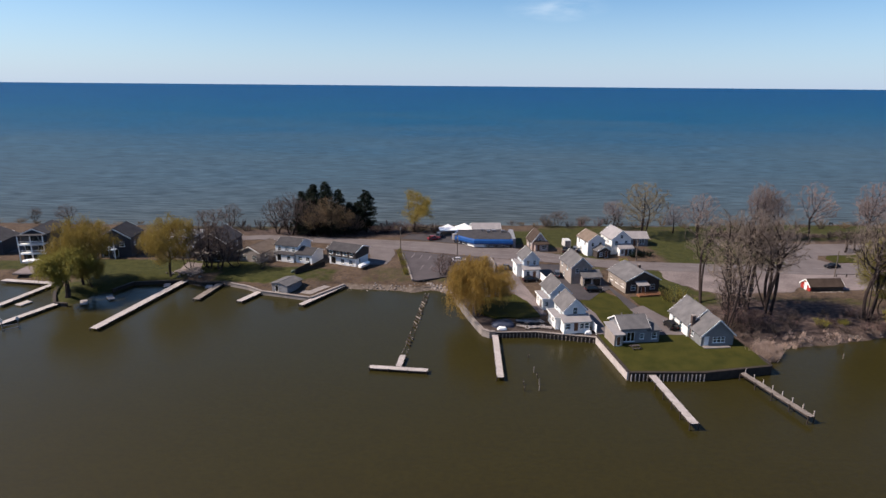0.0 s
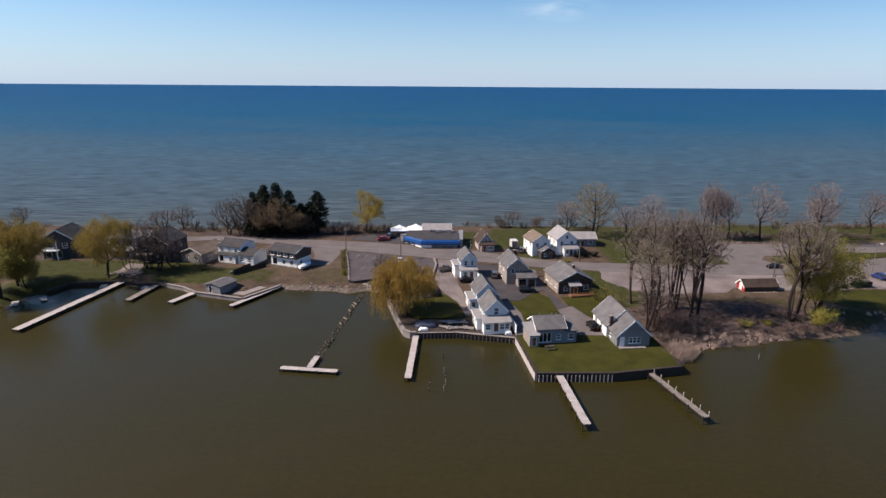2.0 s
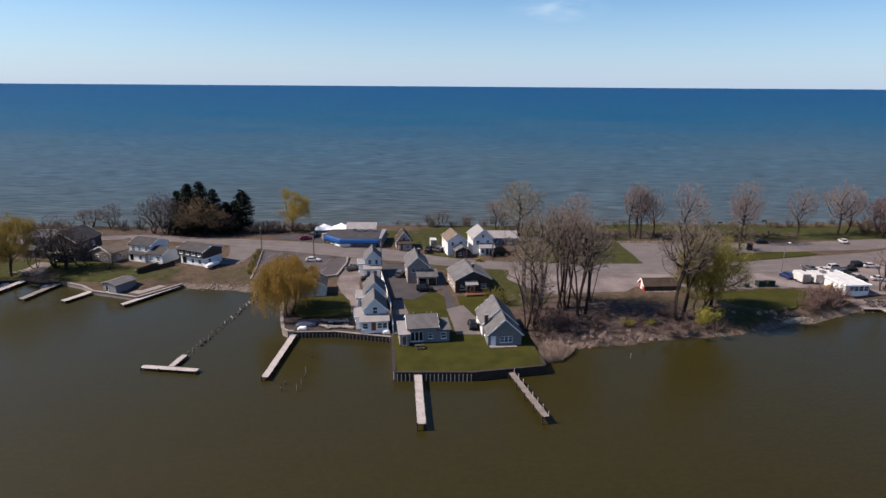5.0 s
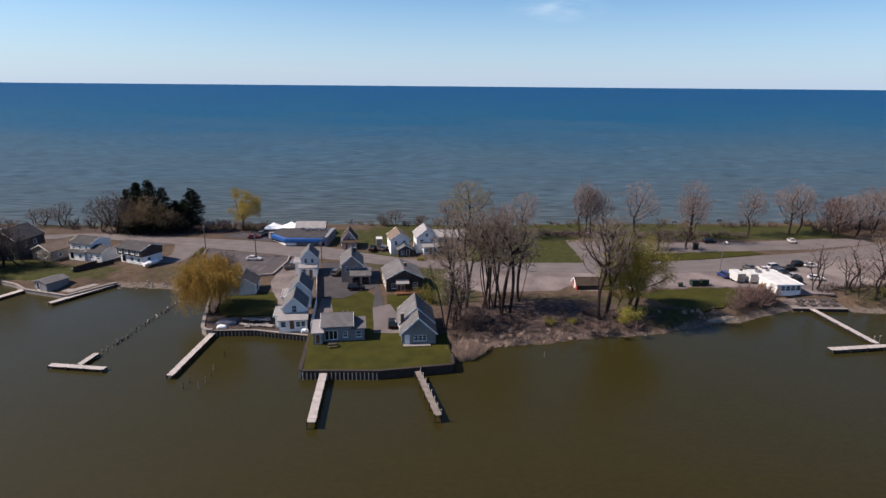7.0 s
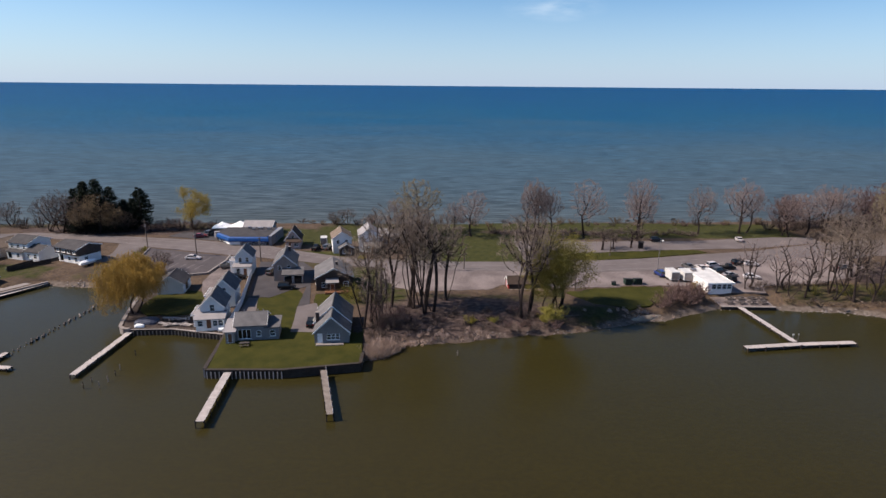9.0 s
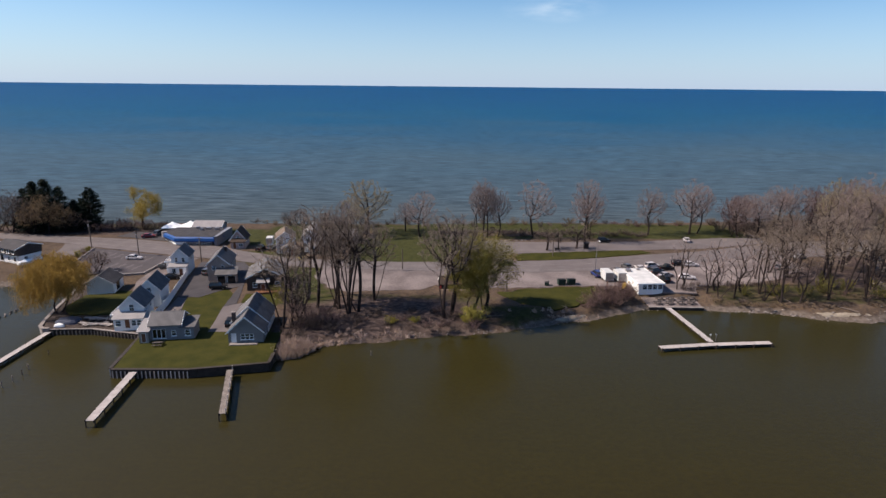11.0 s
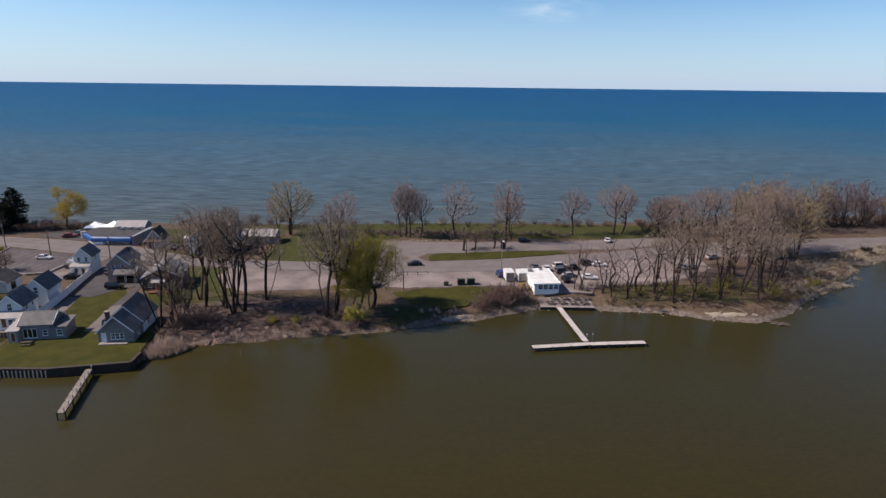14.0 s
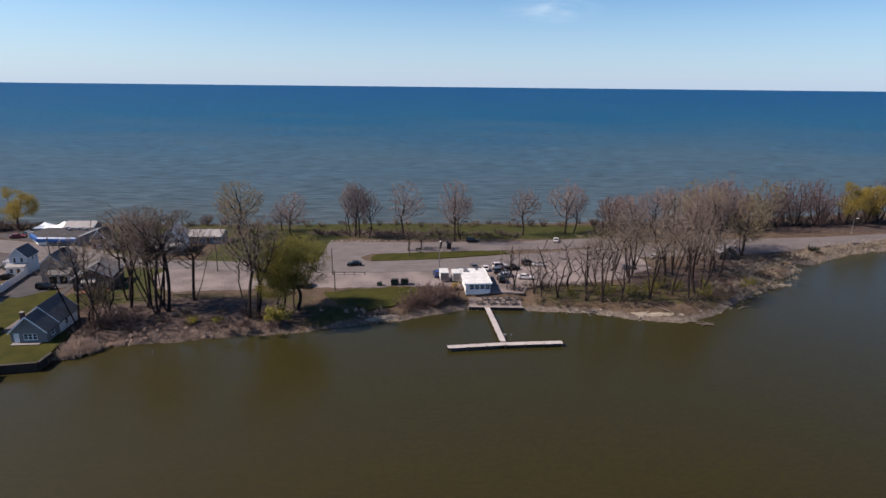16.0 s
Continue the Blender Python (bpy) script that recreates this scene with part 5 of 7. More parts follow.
def broken_pier():
    t = thing("broken_pier", -6.0, 147.0, 0, 0, "line of rotten stubs of a ruined pier in the bay", "ruined pier")
    rng = random.Random(4)
    n = 24
    for i in range(n):
        f = i / (n - 1)
        x, y = -3.6 * f, -37.5 * f
        for sg in (-1, 1):
            z = rng.uniform(0.1, 0.55)
            part("stub", Shape().tube((x + sg * 0.45, y, -1.2), (x + sg * 0.45 + rng.uniform(-.1, .1), y, z), 0.14, 0.12, 6, True), WOOD_GREY if rng.random() < 0.5 else WOOD_DARK, t)
        if rng.random() < 0.75:
            part("beam", Shape().beam((x - 0.55, y + rng.uniform(-.3, .3), 0.22), (x + rng.uniform(0, 0.55), y - 1.5, 0.2), 0.25, 0.22), WOOD_GREY if rng.random() < 0.5 else WOOD_DARK, t)


broken_pier()


def seawall(pts, top, w, material, label, posts=1.2, post_mat=None, deep=-1.2, cap=None):
    t = thing("seawall", pts[0][0], pts[0][1], 0, 0, label, "seawall", "shore walls")
    ox, oy = pts[0]
    for a, b in zip(pts, pts[1:]):
        a, b = (a[0] - ox, a[1] - oy), (b[0] - ox, b[1] - oy)
        part("face", Shape().beam((*a, (top + deep) / 2), (*b, (top + deep) / 2), w, top - deep), material, t)
        part("cap", Shape().beam((*a, top + 0.06), (*b, top + 0.06), w + 0.3, 0.12), cap or CONCRETE, t)
    if posts:
        me = Shape().box(-0.08, 0.08, -0.08, 0.08, -1.2, top - 0.28).mesh("post", post_mat or WOOD_PALE)
        for a, b in zip(pts, pts[1:]):
            l = math.hypot(b[0] - a[0], b[1] - a[1])
            n = int(l / posts)
            nx, ny = (b[1] - a[1]) / l, -(b[0] - a[0]) / l
            for i in range(n):
                f = (i + 0.5) / n
                part("post", me, None, t, m=pose(a[0] + (b[0] - a[0]) * f - ox + nx * (w / 2 + 0.13), a[1] + (b[1] - a[1]) * f - oy + ny * (w / 2 + 0.13), 0))


seawall([(33.15, 100.4), (47.6, 100.7)], 1.66, 0.35, WOOD_DARK, "dark timber seawall with pale posts below a lawn", 0.75, WOOD_PALE, cap=WOOD_DARK)
seawall([(47.6, 100.7), (61.3, 103.7), (61.1, 108.2)], 1.68, 0.35, WOOD_DARK, "dark timber seawall below a lawn", 0, cap=WOOD_DARK)
seawall([(33.0, 100.5), (31.1, 117.2)], 1.72, 0.4, WOOD_PALE, "pale boarded seawall side along the lawn", 0, cap=WOOD_DARK)
seawall([(8.4, 119.2), (14, 119.7), (18.8, 119.9), (24.5, 118.6), (31, 117.3)], 1.25, 0.4, WOOD_DARK, "grey seawall with closely set posts and a white cap", 0.8, WOOD_GREY, cap=CONCRETE)
seawall([(0.8, 144.4), (1.7, 139.5), (2.9, 134.6), (4.4, 128.8), (5.9, 123.6), (7.0, 120.4), (8.5, 119.1), (9.6, 119.3)], 1.5, 0.45, CONCRETE, "white curved concrete seawall round a yard", 0)
seawall([(-59.2, 151.3), (-53.8, 148.9), (-49.1, 145.2), (-35.4, 140.8), (-28.6, 151.2)], 0.95, 0.4, CONCRETE, "pale concrete quay wall", 0)
seawall([(-104.9, 150.2), (-101, 142), (-97, 135.6), (-93.6, 135.1)], 0.85, 0.4, WOOD_DARK, "low brown timber bank edge", 0, cap=WOOD_DARK)
seawall([(-88, 145.3), (-85.6, 151.4), (-79.9, 152.5), (-72.6, 153.7), (-67, 151.6), (-61.5, 151.9)], 0.85, 0.4, WOOD_DARK, "low brown timber bank edge", 0, cap=WOOD_DARK)
seawall([(144.8, 138.0), (158.2, 137.9)], 0.72, 0.4, WOOD_DARK, "dark timber patio retaining wall at the waterside", 0)


def fence(a, b, hgt, label, material):
    l = math.hypot(b[0] - a[0], b[1] - a[1])
    t = thing("fence", a[0], a[1], G - 0.02, math.degrees(math.atan2(b[1] - a[1], b[0] - a[0])), label, "fence", "boundary fences")
    n = int(l / 2.4)
    me = Shape().box(-0.07, 0.07, -0.07, 0.07, -0.4, hgt + 0.12).mesh("post", material)
    pn = Shape()
    step = l / n
    k = int(step / 0.2)
    for i in range(k):
        pn.box(0.07 + (step - 0.14) * i / k, 0.07 + (step - 0.14) * (i + 0.93) / k, -0.02, 0.02, 0.05, hgt)
    pn.box(0.07, step - 0.07, -0.05, 0.05, hgt - 0.25, hgt - 0.15).box(0.07, step - 0.07, -0.05, 0.05, 0.2, 0.3)
    pm = pn.mesh("panel", material)
    for i in range(n + 1):
        part("post", me, None, t, m=pose(step * i, 0, 0))
        if i < n:
            part("panel", pm, None, t, m=pose(step * i, 0, 0))


fence((31.2, 117.9), (29.2, 133), 1.9, "tall weathered white board fence behind the cottages", TRIM)
fence((29.2, 133), (24.2, 157), 1.9, "tall weathered white board fence behind the cottages", TRIM)
fence((-40.5, 163.5), (-43, 156.5), 1.5, "dark board fence beside a lawn", WOOD_DARK)
fence((-43, 156.5), (-36.5, 165.0), 1.3, "dark board fence beside a lawn", WOOD_DARK)


def water_post(x, y, hgt, pale):
    t = thing("mooring_post", x, y, 0, 0, "thin weathered mooring post standing in the bay", "post", "posts in the water")
    part("shaft", Shape().tube((0, 0, -1.5), (0.05, 0, hgt), 0.08, 0.07, 7, True), WOOD_DARK if not pale else WOOD_GREY, t)
    part("collar", Shape().tube((0.03, 0, hgt * 0.55), (0.03, 0, hgt * 0.55 + 0.12), 0.12, 0.12, 7, True), WOOD_GREY, t)


for x, y, hh, pl in ((13.1, 96.0, 1.3, 0), (15.8, 96.2, 1.3, 1), (16.1, 98.5, 1.2, 1), (13.2, 98.4, 1.0, 0), (15.8, 103.2, 1.2, 1), (15.6, 109.5, 1.1, 0), (16.1, 101, 1.1, 0), (79.8, 110.8, 1.1, 1)):
    water_post(x, y, hh, pl)


# ---------------------------------------------------------------- trees


def bend(d, rng, amount, up=0.0):
    v = d + Vector((rng.uniform(-1, 1), rng.uniform(-1, 1), rng.uniform(-1, 1))) * amount + Vector((0, 0, up))
    return v.normalized()


def sprout(p, d, length, r, level, depth, rng, limbs, tips, up, kids, angle):
    n = 3 if level < 2 else 2
    for i in range(n):
        d = bend(d, rng, 0.14 if level == 0 else 0.27, up)
        q = p + d * (length / n)
        r2 = r * (0.86 if level < depth else 0.7)
        limbs.append((p, q, r, r2, level))
        if level and level < depth and i < n - 1:
            side = bend(d, rng, angle * 1.1)
            sprout(q, side, length * rng.uniform(0.5, 0.7), r2 * 0.42, level + 1, depth, rng, limbs, tips, up, kids, angle)
        p, r = q, r2
    if level >= depth:
        tips.append((p, d))
        return
    k = kids[min(level, len(kids) - 1)]
    spin = rng.uniform(0, 6.28)
    axis = d.orthogonal().normalized()
    for j in range(k):
        side = Matrix.Rotation(spin + 6.283 * j / k, 3, d) @ axis
        a = rng.uniform(0.55, 1.1) * angle
        nd = (d * math.cos(a) + side * math.sin(a)).normalized()
        sprout(p, nd, length * rng.uniform(0.62, 0.82), r * rng.uniform(0.55, 0.70), level + 1, depth, rng, limbs, tips, up, kids, angle)


def ribbon(s, p, d, length, width, rng):
    side = d.cross(Vector((rng.uniform(-1, 1), rng.uniform(-1, 1), rng.uniform(-1, 1))))
    side = side.normalized() * width if side.length > 1e-3 else Vector((width, 0, 0))
    s.poly([p - side, p + side, p + d * length])


def leaf(s, p, size, rng):
    a = Vector((rng.uniform(-1, 1), rng.uniform(-1, 1), rng.uniform(-1, 1))).normalized() * size
    b = a.orthogonal().normalized() * size * 0.55
    s.poly([p - a, p + b, p + a, p - b])


def fit_unit(shapes, limbs_top):
    """Scale a tree so that it is one metre high and one metre in crown radius."""
    allv = np.array(limbs_top)
    h = allv[:, 2].max()
    c = allv[allv[:, 2] > h * 0.35]
    mid = c[:, :2].mean(0) * 0.6
    r = np.percentile(np.hypot(c[:, 0] - mid[0], c[:, 1] - mid[1]), 96)
    for s in shapes:
        s.v = [(x / r, y / r, z / h) for x, y, z in s.v]


# height, bare share of the height, crown radius, clumps, buds, clearance, twigs a shoot, twig length, twig half width, stems, lift
FORM = {
    "wood": (21.0, 0.47, 5.4, 7, 800, 0.90, 10, 0.85, 0.021, 2, 0.05),
    "grove": (22.0, 0.40, 6.2, 8, 1150, 0.88, 17, 0.9, 0.018, 2, 0.07),
    "bud": (20.0, 0.22, 6.6, 9, 1500, 0.84, 26, 0.9, 0.021, 1, 0.04),
    "bare": (19.0, 0.27, 5.8, 8, 1300, 0.82, 25, 0.90, 0.018, 1, 0.05),
    "dark": (17.0, 0.20, 5.6, 8, 1400, 0.80, 22, 0.85, 0.019, 2, 0.05),
    "bark_brown": (13.0, 0.12, 5.6, 7, 1000, 0.84, 16, 0.95, 0.025, 2, 0.03),
    "pollard": (15.0, 0.26, 5.0, 6, 380, 1.15, 7, 0.8, 0.018, 2, 0.02),
    "young": (9.5, 0.34, 3.6, 6, 520, 0.70, 13, 0.8, 0.020, 1, 0.05),
    "tan": (18.0, 0.24, 5.6, 8, 1300, 0.84, 12, 1.0, 0.021, 1, 0.04),
    "olive": (19.0, 0.22, 6.8, 10, 1400, 0.90, 7, 0.9, 0.020, 2, 0.05),
    "yellow": (15.0, 0.12, 5.0, 9, 800, 0.90, 8, 0.9, 0.020, 1, 0.03),
    "gold": (16.0, 0.22, 6.6, 7, 900, 0.92, 8, 0.9, 0.020, 1, 0.03),
    "willow": (15.0, 0.30, 6.2, 7, 700, 0.95, 5, 0.8, 0.020, 1, 0.02),
}


def in_ball(rng):
    while True:
        v = Vector((rng.uniform(-1, 1), rng.uniform(-1, 1), rng.uniform(-1, 1)))
        if v.length <= 1:
            return v


def colonise(rng, stems, buds, clear, lift):
    """Grow limbs from the stems towards the buds; gives nodes and each one's parent."""
    step = clear * 0.62
    pos, par = [], []
    for line in stems:
        last = -1
        for p in line:
            pos.append(np.array(p))
            par.append(last)
            last = len(pos) - 1
    left = np.array(buds)
    dist, near = np.full(len(left), 1e9), np.zeros(len(left), int)
    fresh = list(range(len(pos)))
    made = {}
    for _ in range(90):
        new_pos = np.array([pos[i] for i in fresh])
        d = np.linalg.norm(left[:, None, :] - new_pos[None], axis=2)
        k = d.argmin(1)
        best = d[np.arange(len(left)), k]
        hit = best < dist
        dist[hit], near[hit] = best[hit], np.array(fresh)[k[hit]]
        keep = dist > clear
        left, dist, near = left[keep], dist[keep], near[keep]
        if not len(left):
            break
        fresh, stuck = [], set()
        for i in np.unique(near):
            v = left[near == i] - pos[i]
            v = (v / np.linalg.norm(v, axis=1)[:, None]).mean(0)
            v = v / max(np.linalg.norm(v), 1e-6)
            if par[i] >= 0:
                m = pos[i] - pos[par[i]]
                v = v + 0.45 * m / max(np.linalg.norm(m), 1e-6)
            v = v + np.array([rng.gauss(0, 0.16), rng.gauss(0, 0.16), rng.gauss(0, 0.12) + lift])
            q = pos[i] + step * v / max(np.linalg.norm(v), 1e-6)
            if any(np.linalg.norm(pos[c] - q) < step * 0.35 for c in made.get(i, ())) or len(made.get(i, ())) > 3:
                stuck.add(i)
                continue
            pos.append(q)
            par.append(int(i))
            made.setdefault(i, []).append(len(pos) - 1)
            fresh.append(len(pos) - 1)
        if stuck:
            keep = ~np.isin(near, list(stuck))
            left, dist, near = left[keep], dist[keep], near[keep]
        if not fresh or not len(left):
            break
    return pos, par


def limb_radii(pos, par, tip):
    """Pipe rule: a limb is as thick as all that it carries."""
    area = [0.0] * len(pos)
    kids = [0] * len(pos)
    for p in par:
        if p >= 0:
            kids[p] += 1
    for i in range(len(pos) - 1, -1, -1):
        if not kids[i]:
            area[i] += tip ** 2.25
        if par[i] >= 0:
            area[par[i]] += area[i]
    return [a ** (1 / 2.25) for a in area]


def weep(fine, b, high, rng):
    """Hanging shoots of a weeping willow: long on the water side, short over the lawn."""
    reach = 1.25 if b.x < 0.8 else 0.6
    for _ in range(12):
        o = b + Vector((rng.gauss(0, 0.45), rng.gauss(0, 0.45), rng.gauss(0.1, 0.3)))
        out = Vector((o.x, o.y, 0))
        out = out.normalized() if out.length > 0.1 else Vector((1, 0, 0))
        inner = 1.0 - min(1.0, Vector((b.x, b.y)).length / 4.5)
        drop = min(rng.uniform(0.12, 1.0) ** 1.3 * high * 0.5 * reach, max(o.z - 1.2, 0.4)) * (1 - 0.6 * inner)
        n = int(drop / 0.42) + 3
        for i in range(n):
            f = i / n
            q = o + out * (0.5 * math.sin(f * 1.5)) + Vector((rng.gauss(0, 0.06), rng.gauss(0, 0.06), -drop * f + 0.3 * math.sin(f * 3)))
            ribbon(fine, q, bend(Vector((0, 0, -1)), rng, 0.5), rng.uniform(0.35, 0.75), 0.036, rng)


def grown_tree(kind, rng, limbs, wood, fine):
    high, clear_h, radius, clumps, count, clear, twigs, reach, thin, stem_n, lift = FORM[kind]
    high *= rng.uniform(0.92, 1.08)
    mid, up = high * (1 + clear_h) / 2, high * (1 - clear_h) / 2
    balls = []
    for _ in range(clumps):
        c = in_ball(rng) * (0.9 if kind == "yellow" else 0.76)
        balls.append((Vector((c.x * radius, c.y * radius, mid + c.z * up)), rng.uniform(0.26, 0.40) if kind == "yellow" else rng.uniform(0.32, 0.54)))
    buds = []
    while len(buds) < count:
        if rng.random() < (0.96 if kind == "yellow" else 0.80):
            c, w = rng.choice(balls)
            v = in_ball(rng)
            p = c + Vector((v.x * radius, v.y * radius, v.z * up * 0.8)) * w
        else:
            v = in_ball(rng)
            p = Vector((v.x * radius, v.y * radius, mid + v.z * up))
        buds.append(tuple(p))
    stems = []
    for k in range(stem_n + (rng.random() < 0.3)):
        a = rng.uniform(0, 6.283)
        out = rng.uniform(0.06, 0.17) if k else rng.uniform(0.01, 0.09)
        top = high * clear_h * rng.uniform(0.9, 1.5)
        line, n = [], 7
        kink = Vector((rng.gauss(0, 0.42), rng.gauss(0, 0.42), 0))
        for i in range(n):
            f = i / (n - 1)
            line.append((math.cos(a) * (0.25 * (k > 0) + out * high * f) + kink.x * math.sin(f * 3.1), math.sin(a) * (0.25 * (k > 0) + out * high * f) + kink.y * math.sin(f * 3.1), -0.5 + (top + 0.5) * f))
        stems.append(line)
    pos, par = colonise(rng, stems, buds, clear, lift)
    rad = limb_radii(pos, par, 0.046 if kind == 'pollard' else 0.038 if kind == 'grove' else 0.037 if kind == 'young' else 0.033 if kind == 'wood' else 0.030)
    kids = collections.Counter(par)
    V = [Vector(p) for p in pos]
    for i, p in enumerate(par):
        if p < 0:
            continue
        a, b, r1 = V[p], V[i], rad[i]
        r0 = min(rad[p], r1 * 1.25)
        flare = 1.35 if a.z < 0.6 else 1.0
        limbs.append((a, b, r0, r1, 1 if r1 < 0.12 else 0))
        if r1 > 0.050:
            wood.tube(a, b, r0 * flare, r1, 7 if r1 > 0.16 else 5 if r1 > 0.08 else 3)
        else:
            side = (b - a).cross(Vector((rng.uniform(-1, 1), rng.uniform(-1, 1), rng.uniform(-1, 1))))
            side = side.normalized() * r1 * 0.9 if side.length > 1e-3 else Vector((r1, 0, 0))
            fine.poly([a - side, a + side, b + side * 0.8, b - side * 0.8])
        if r1 < 0.062 and b.z > high * clear_h * 0.8:
            d = (b - a).normalized()
            for _ in range(twigs if not kids[i] else twigs // 2 + 1):
                ribbon(fine, a.lerp(b, rng.uniform(0.2, 1.2)), bend(d, rng, 0.85, 0.10), reach * rng.uniform(0.35, 1.25), thin, rng)
            if kind == "olive" and rng.random() < 0.8:
                for _ in range(58):
                    leaf(fine, b + Vector((rng.gauss(0, 0.55), rng.gauss(0, 0.55), rng.gauss(-0.1, 0.5))), rng.uniform(0.08, 0.16), rng)
            if kind == "willow":
                weep(fine, b, high, rng)
            if kind in ("gold", "tan", "yellow"):
                for _ in range(30 if kind == "gold" else 34 if kind == "yellow" else 8):
                    o = b + Vector((rng.gauss(0, 0.55), rng.gauss(0, 0.55), rng.gauss(0.1, 0.5)))
                    ribbon(fine, o, bend(Vector((0, 0, -1)), rng, 0.7), rng.uniform(0.4, 1.4 if kind == "gold" else 1.1), 0.034 if kind != "tan" else 0.022, rng)


def tree_shapes(kind, seed):
    rng = random.Random(seed)
    limbs, tips = [], []
    wood, fine = Shape(), Shape()
    sway = Vector((rng.uniform(-0.08, 0.08), rng.uniform(-0.08, 0.08), 1)).normalized()
    if kind in FORM:
        grown_tree(kind, rng, limbs, wood, fine)
    elif kind == "lime":
        sprout(Vector((0, 0, -0.5)), sway, 3.4, 0.5, 0, 3, rng, limbs, tips, 0.0, (4, 4, 3), 0.72)
        for a, b, r0, r1, lv in limbs:
            wood.tube(a, b, max(r0, 0.04), max(r1, 0.03), 7 if lv == 0 else 4)
        ends = [t[0] for t in tips] + [l[1] for l in limbs if l[4] >= 2]
        for p in ends:
            for _ in range(8):
                o = p + Vector((rng.gauss(0, 0.45), rng.gauss(0, 0.45), rng.gauss(0.1, 0.35)))
                out = Vector((o.x, o.y, 0))
                out = out.normalized() if out.length > 0.1 else Vector((1, 0, 0))
                drop = min(rng.uniform(0.3, 1.3), max(o.z - 0.9, 0.3))
                n = int(drop / 0.24) + 3
                for i in range(n):
                    f = i / n
                    q = o + out * (0.45 * math.sin(f * 1.6)) + Vector((rng.gauss(0, 0.05), rng.gauss(0, 0.05), -drop * f * f * 0.4 - drop * f * 0.6 + 0.25 * math.sin(f * 3)))
                    ribbon(fine, q, bend(Vector((0, 0, -1)), rng, 0.55), rng.uniform(0.25, 0.5), 0.032, rng)
                    leaf(fine, q + Vector((rng.gauss(0, 0.2), rng.gauss(0, 0.2), rng.gauss(0, 0.2))), rng.uniform(0.08, 0.16), rng)
    elif kind in ("spruce", "pine"):
        h = 16.0
        wood.tube((0, 0, -0.5), (0, 0, h * 0.97), 0.28, 0.03, 7)
        limbs.append((Vector((0, 0, 0)), Vector((0, 0, h)), 0.1, 0.1, 0))
        n = 46 if kind == "spruce" else 44
        for i in range(n):
            f = (i + 0.5) / n
            z = 1.2 + (h - 1.4) * f
            reach = (1 - f) ** 0.8 * 3.4 + 0.25 if kind == "spruce" else (0.35 + 1.0 * math.sin(math.pi * min(1, f * 0.93 + 0.12)) ** 0.7) * 3.4
            for j in range(8):
                a = rng.uniform(0, 6.283)
                d = Vector((math.cos(a), math.sin(a), -0.22 if kind == "spruce" else 0.12))
                l = reach * rng.uniform(0.6, 1.08)
                p = Vector((0, 0, z + rng.uniform(-0.2, 0.2)))
                wood.tube(p, p + d * l, 0.04, 0.012, 3)
                limbs.append((p, p + d * l, 0, 0, 3))
                for k in range(int(6 + l * 7)):
                    q = p + d * l * rng.uniform(0.15, 1.0) + Vector((rng.gauss(0, 0.12), rng.gauss(0, 0.12), rng.gauss(-0.08, 0.10)))
                    ribbon(fine, q, bend(d, rng, 0.8, -0.15), rng.uniform(0.3, 0.6), 0.10 if kind == "spruce" else 0.15, rng)
    else:
        # shrubs: many stems from the ground
        for i in range(20):
            a = rng.uniform(0, 6.283)
            d = Vector((math.cos(a) * rng.uniform(0.2, 0.9), math.sin(a) * rng.uniform(0.2, 0.9), 1)).normalized()
            p = Vector((math.cos(a), math.sin(a), 0)) * rng.uniform(0, 1.2)
            for s in range(3):
                d = bend(d, rng, 0.25, 0.02)
                q = p + d * rng.uniform(0.6, 1.05)
                wood.tube(p, q, 0.035, 0.02, 3)
                limbs.append((p, q, 0, 0, 2))
                for _ in range(16):
                    o = p.lerp(q, rng.random())
                    ribbon(fine, o, bend(d, rng, 0.95, 0.1), rng.uniform(0.35, 0.85), 0.026, rng)
                if kind == "leafy_shrub":
                    for _ in range(34):
                        leaf(fine, q + Vector((rng.gauss(0, 0.35), rng.gauss(0, 0.35), rng.gauss(0, 0.3))), rng.uniform(0.07, 0.14), rng)
                p = q
    pts = [tuple(l[1]) for l in limbs if l[4] >= 1] or [tuple(l[1]) for l in limbs]
    fit_unit((wood, fine), pts + [tuple(l[1]) for l in limbs])
    return wood, fine


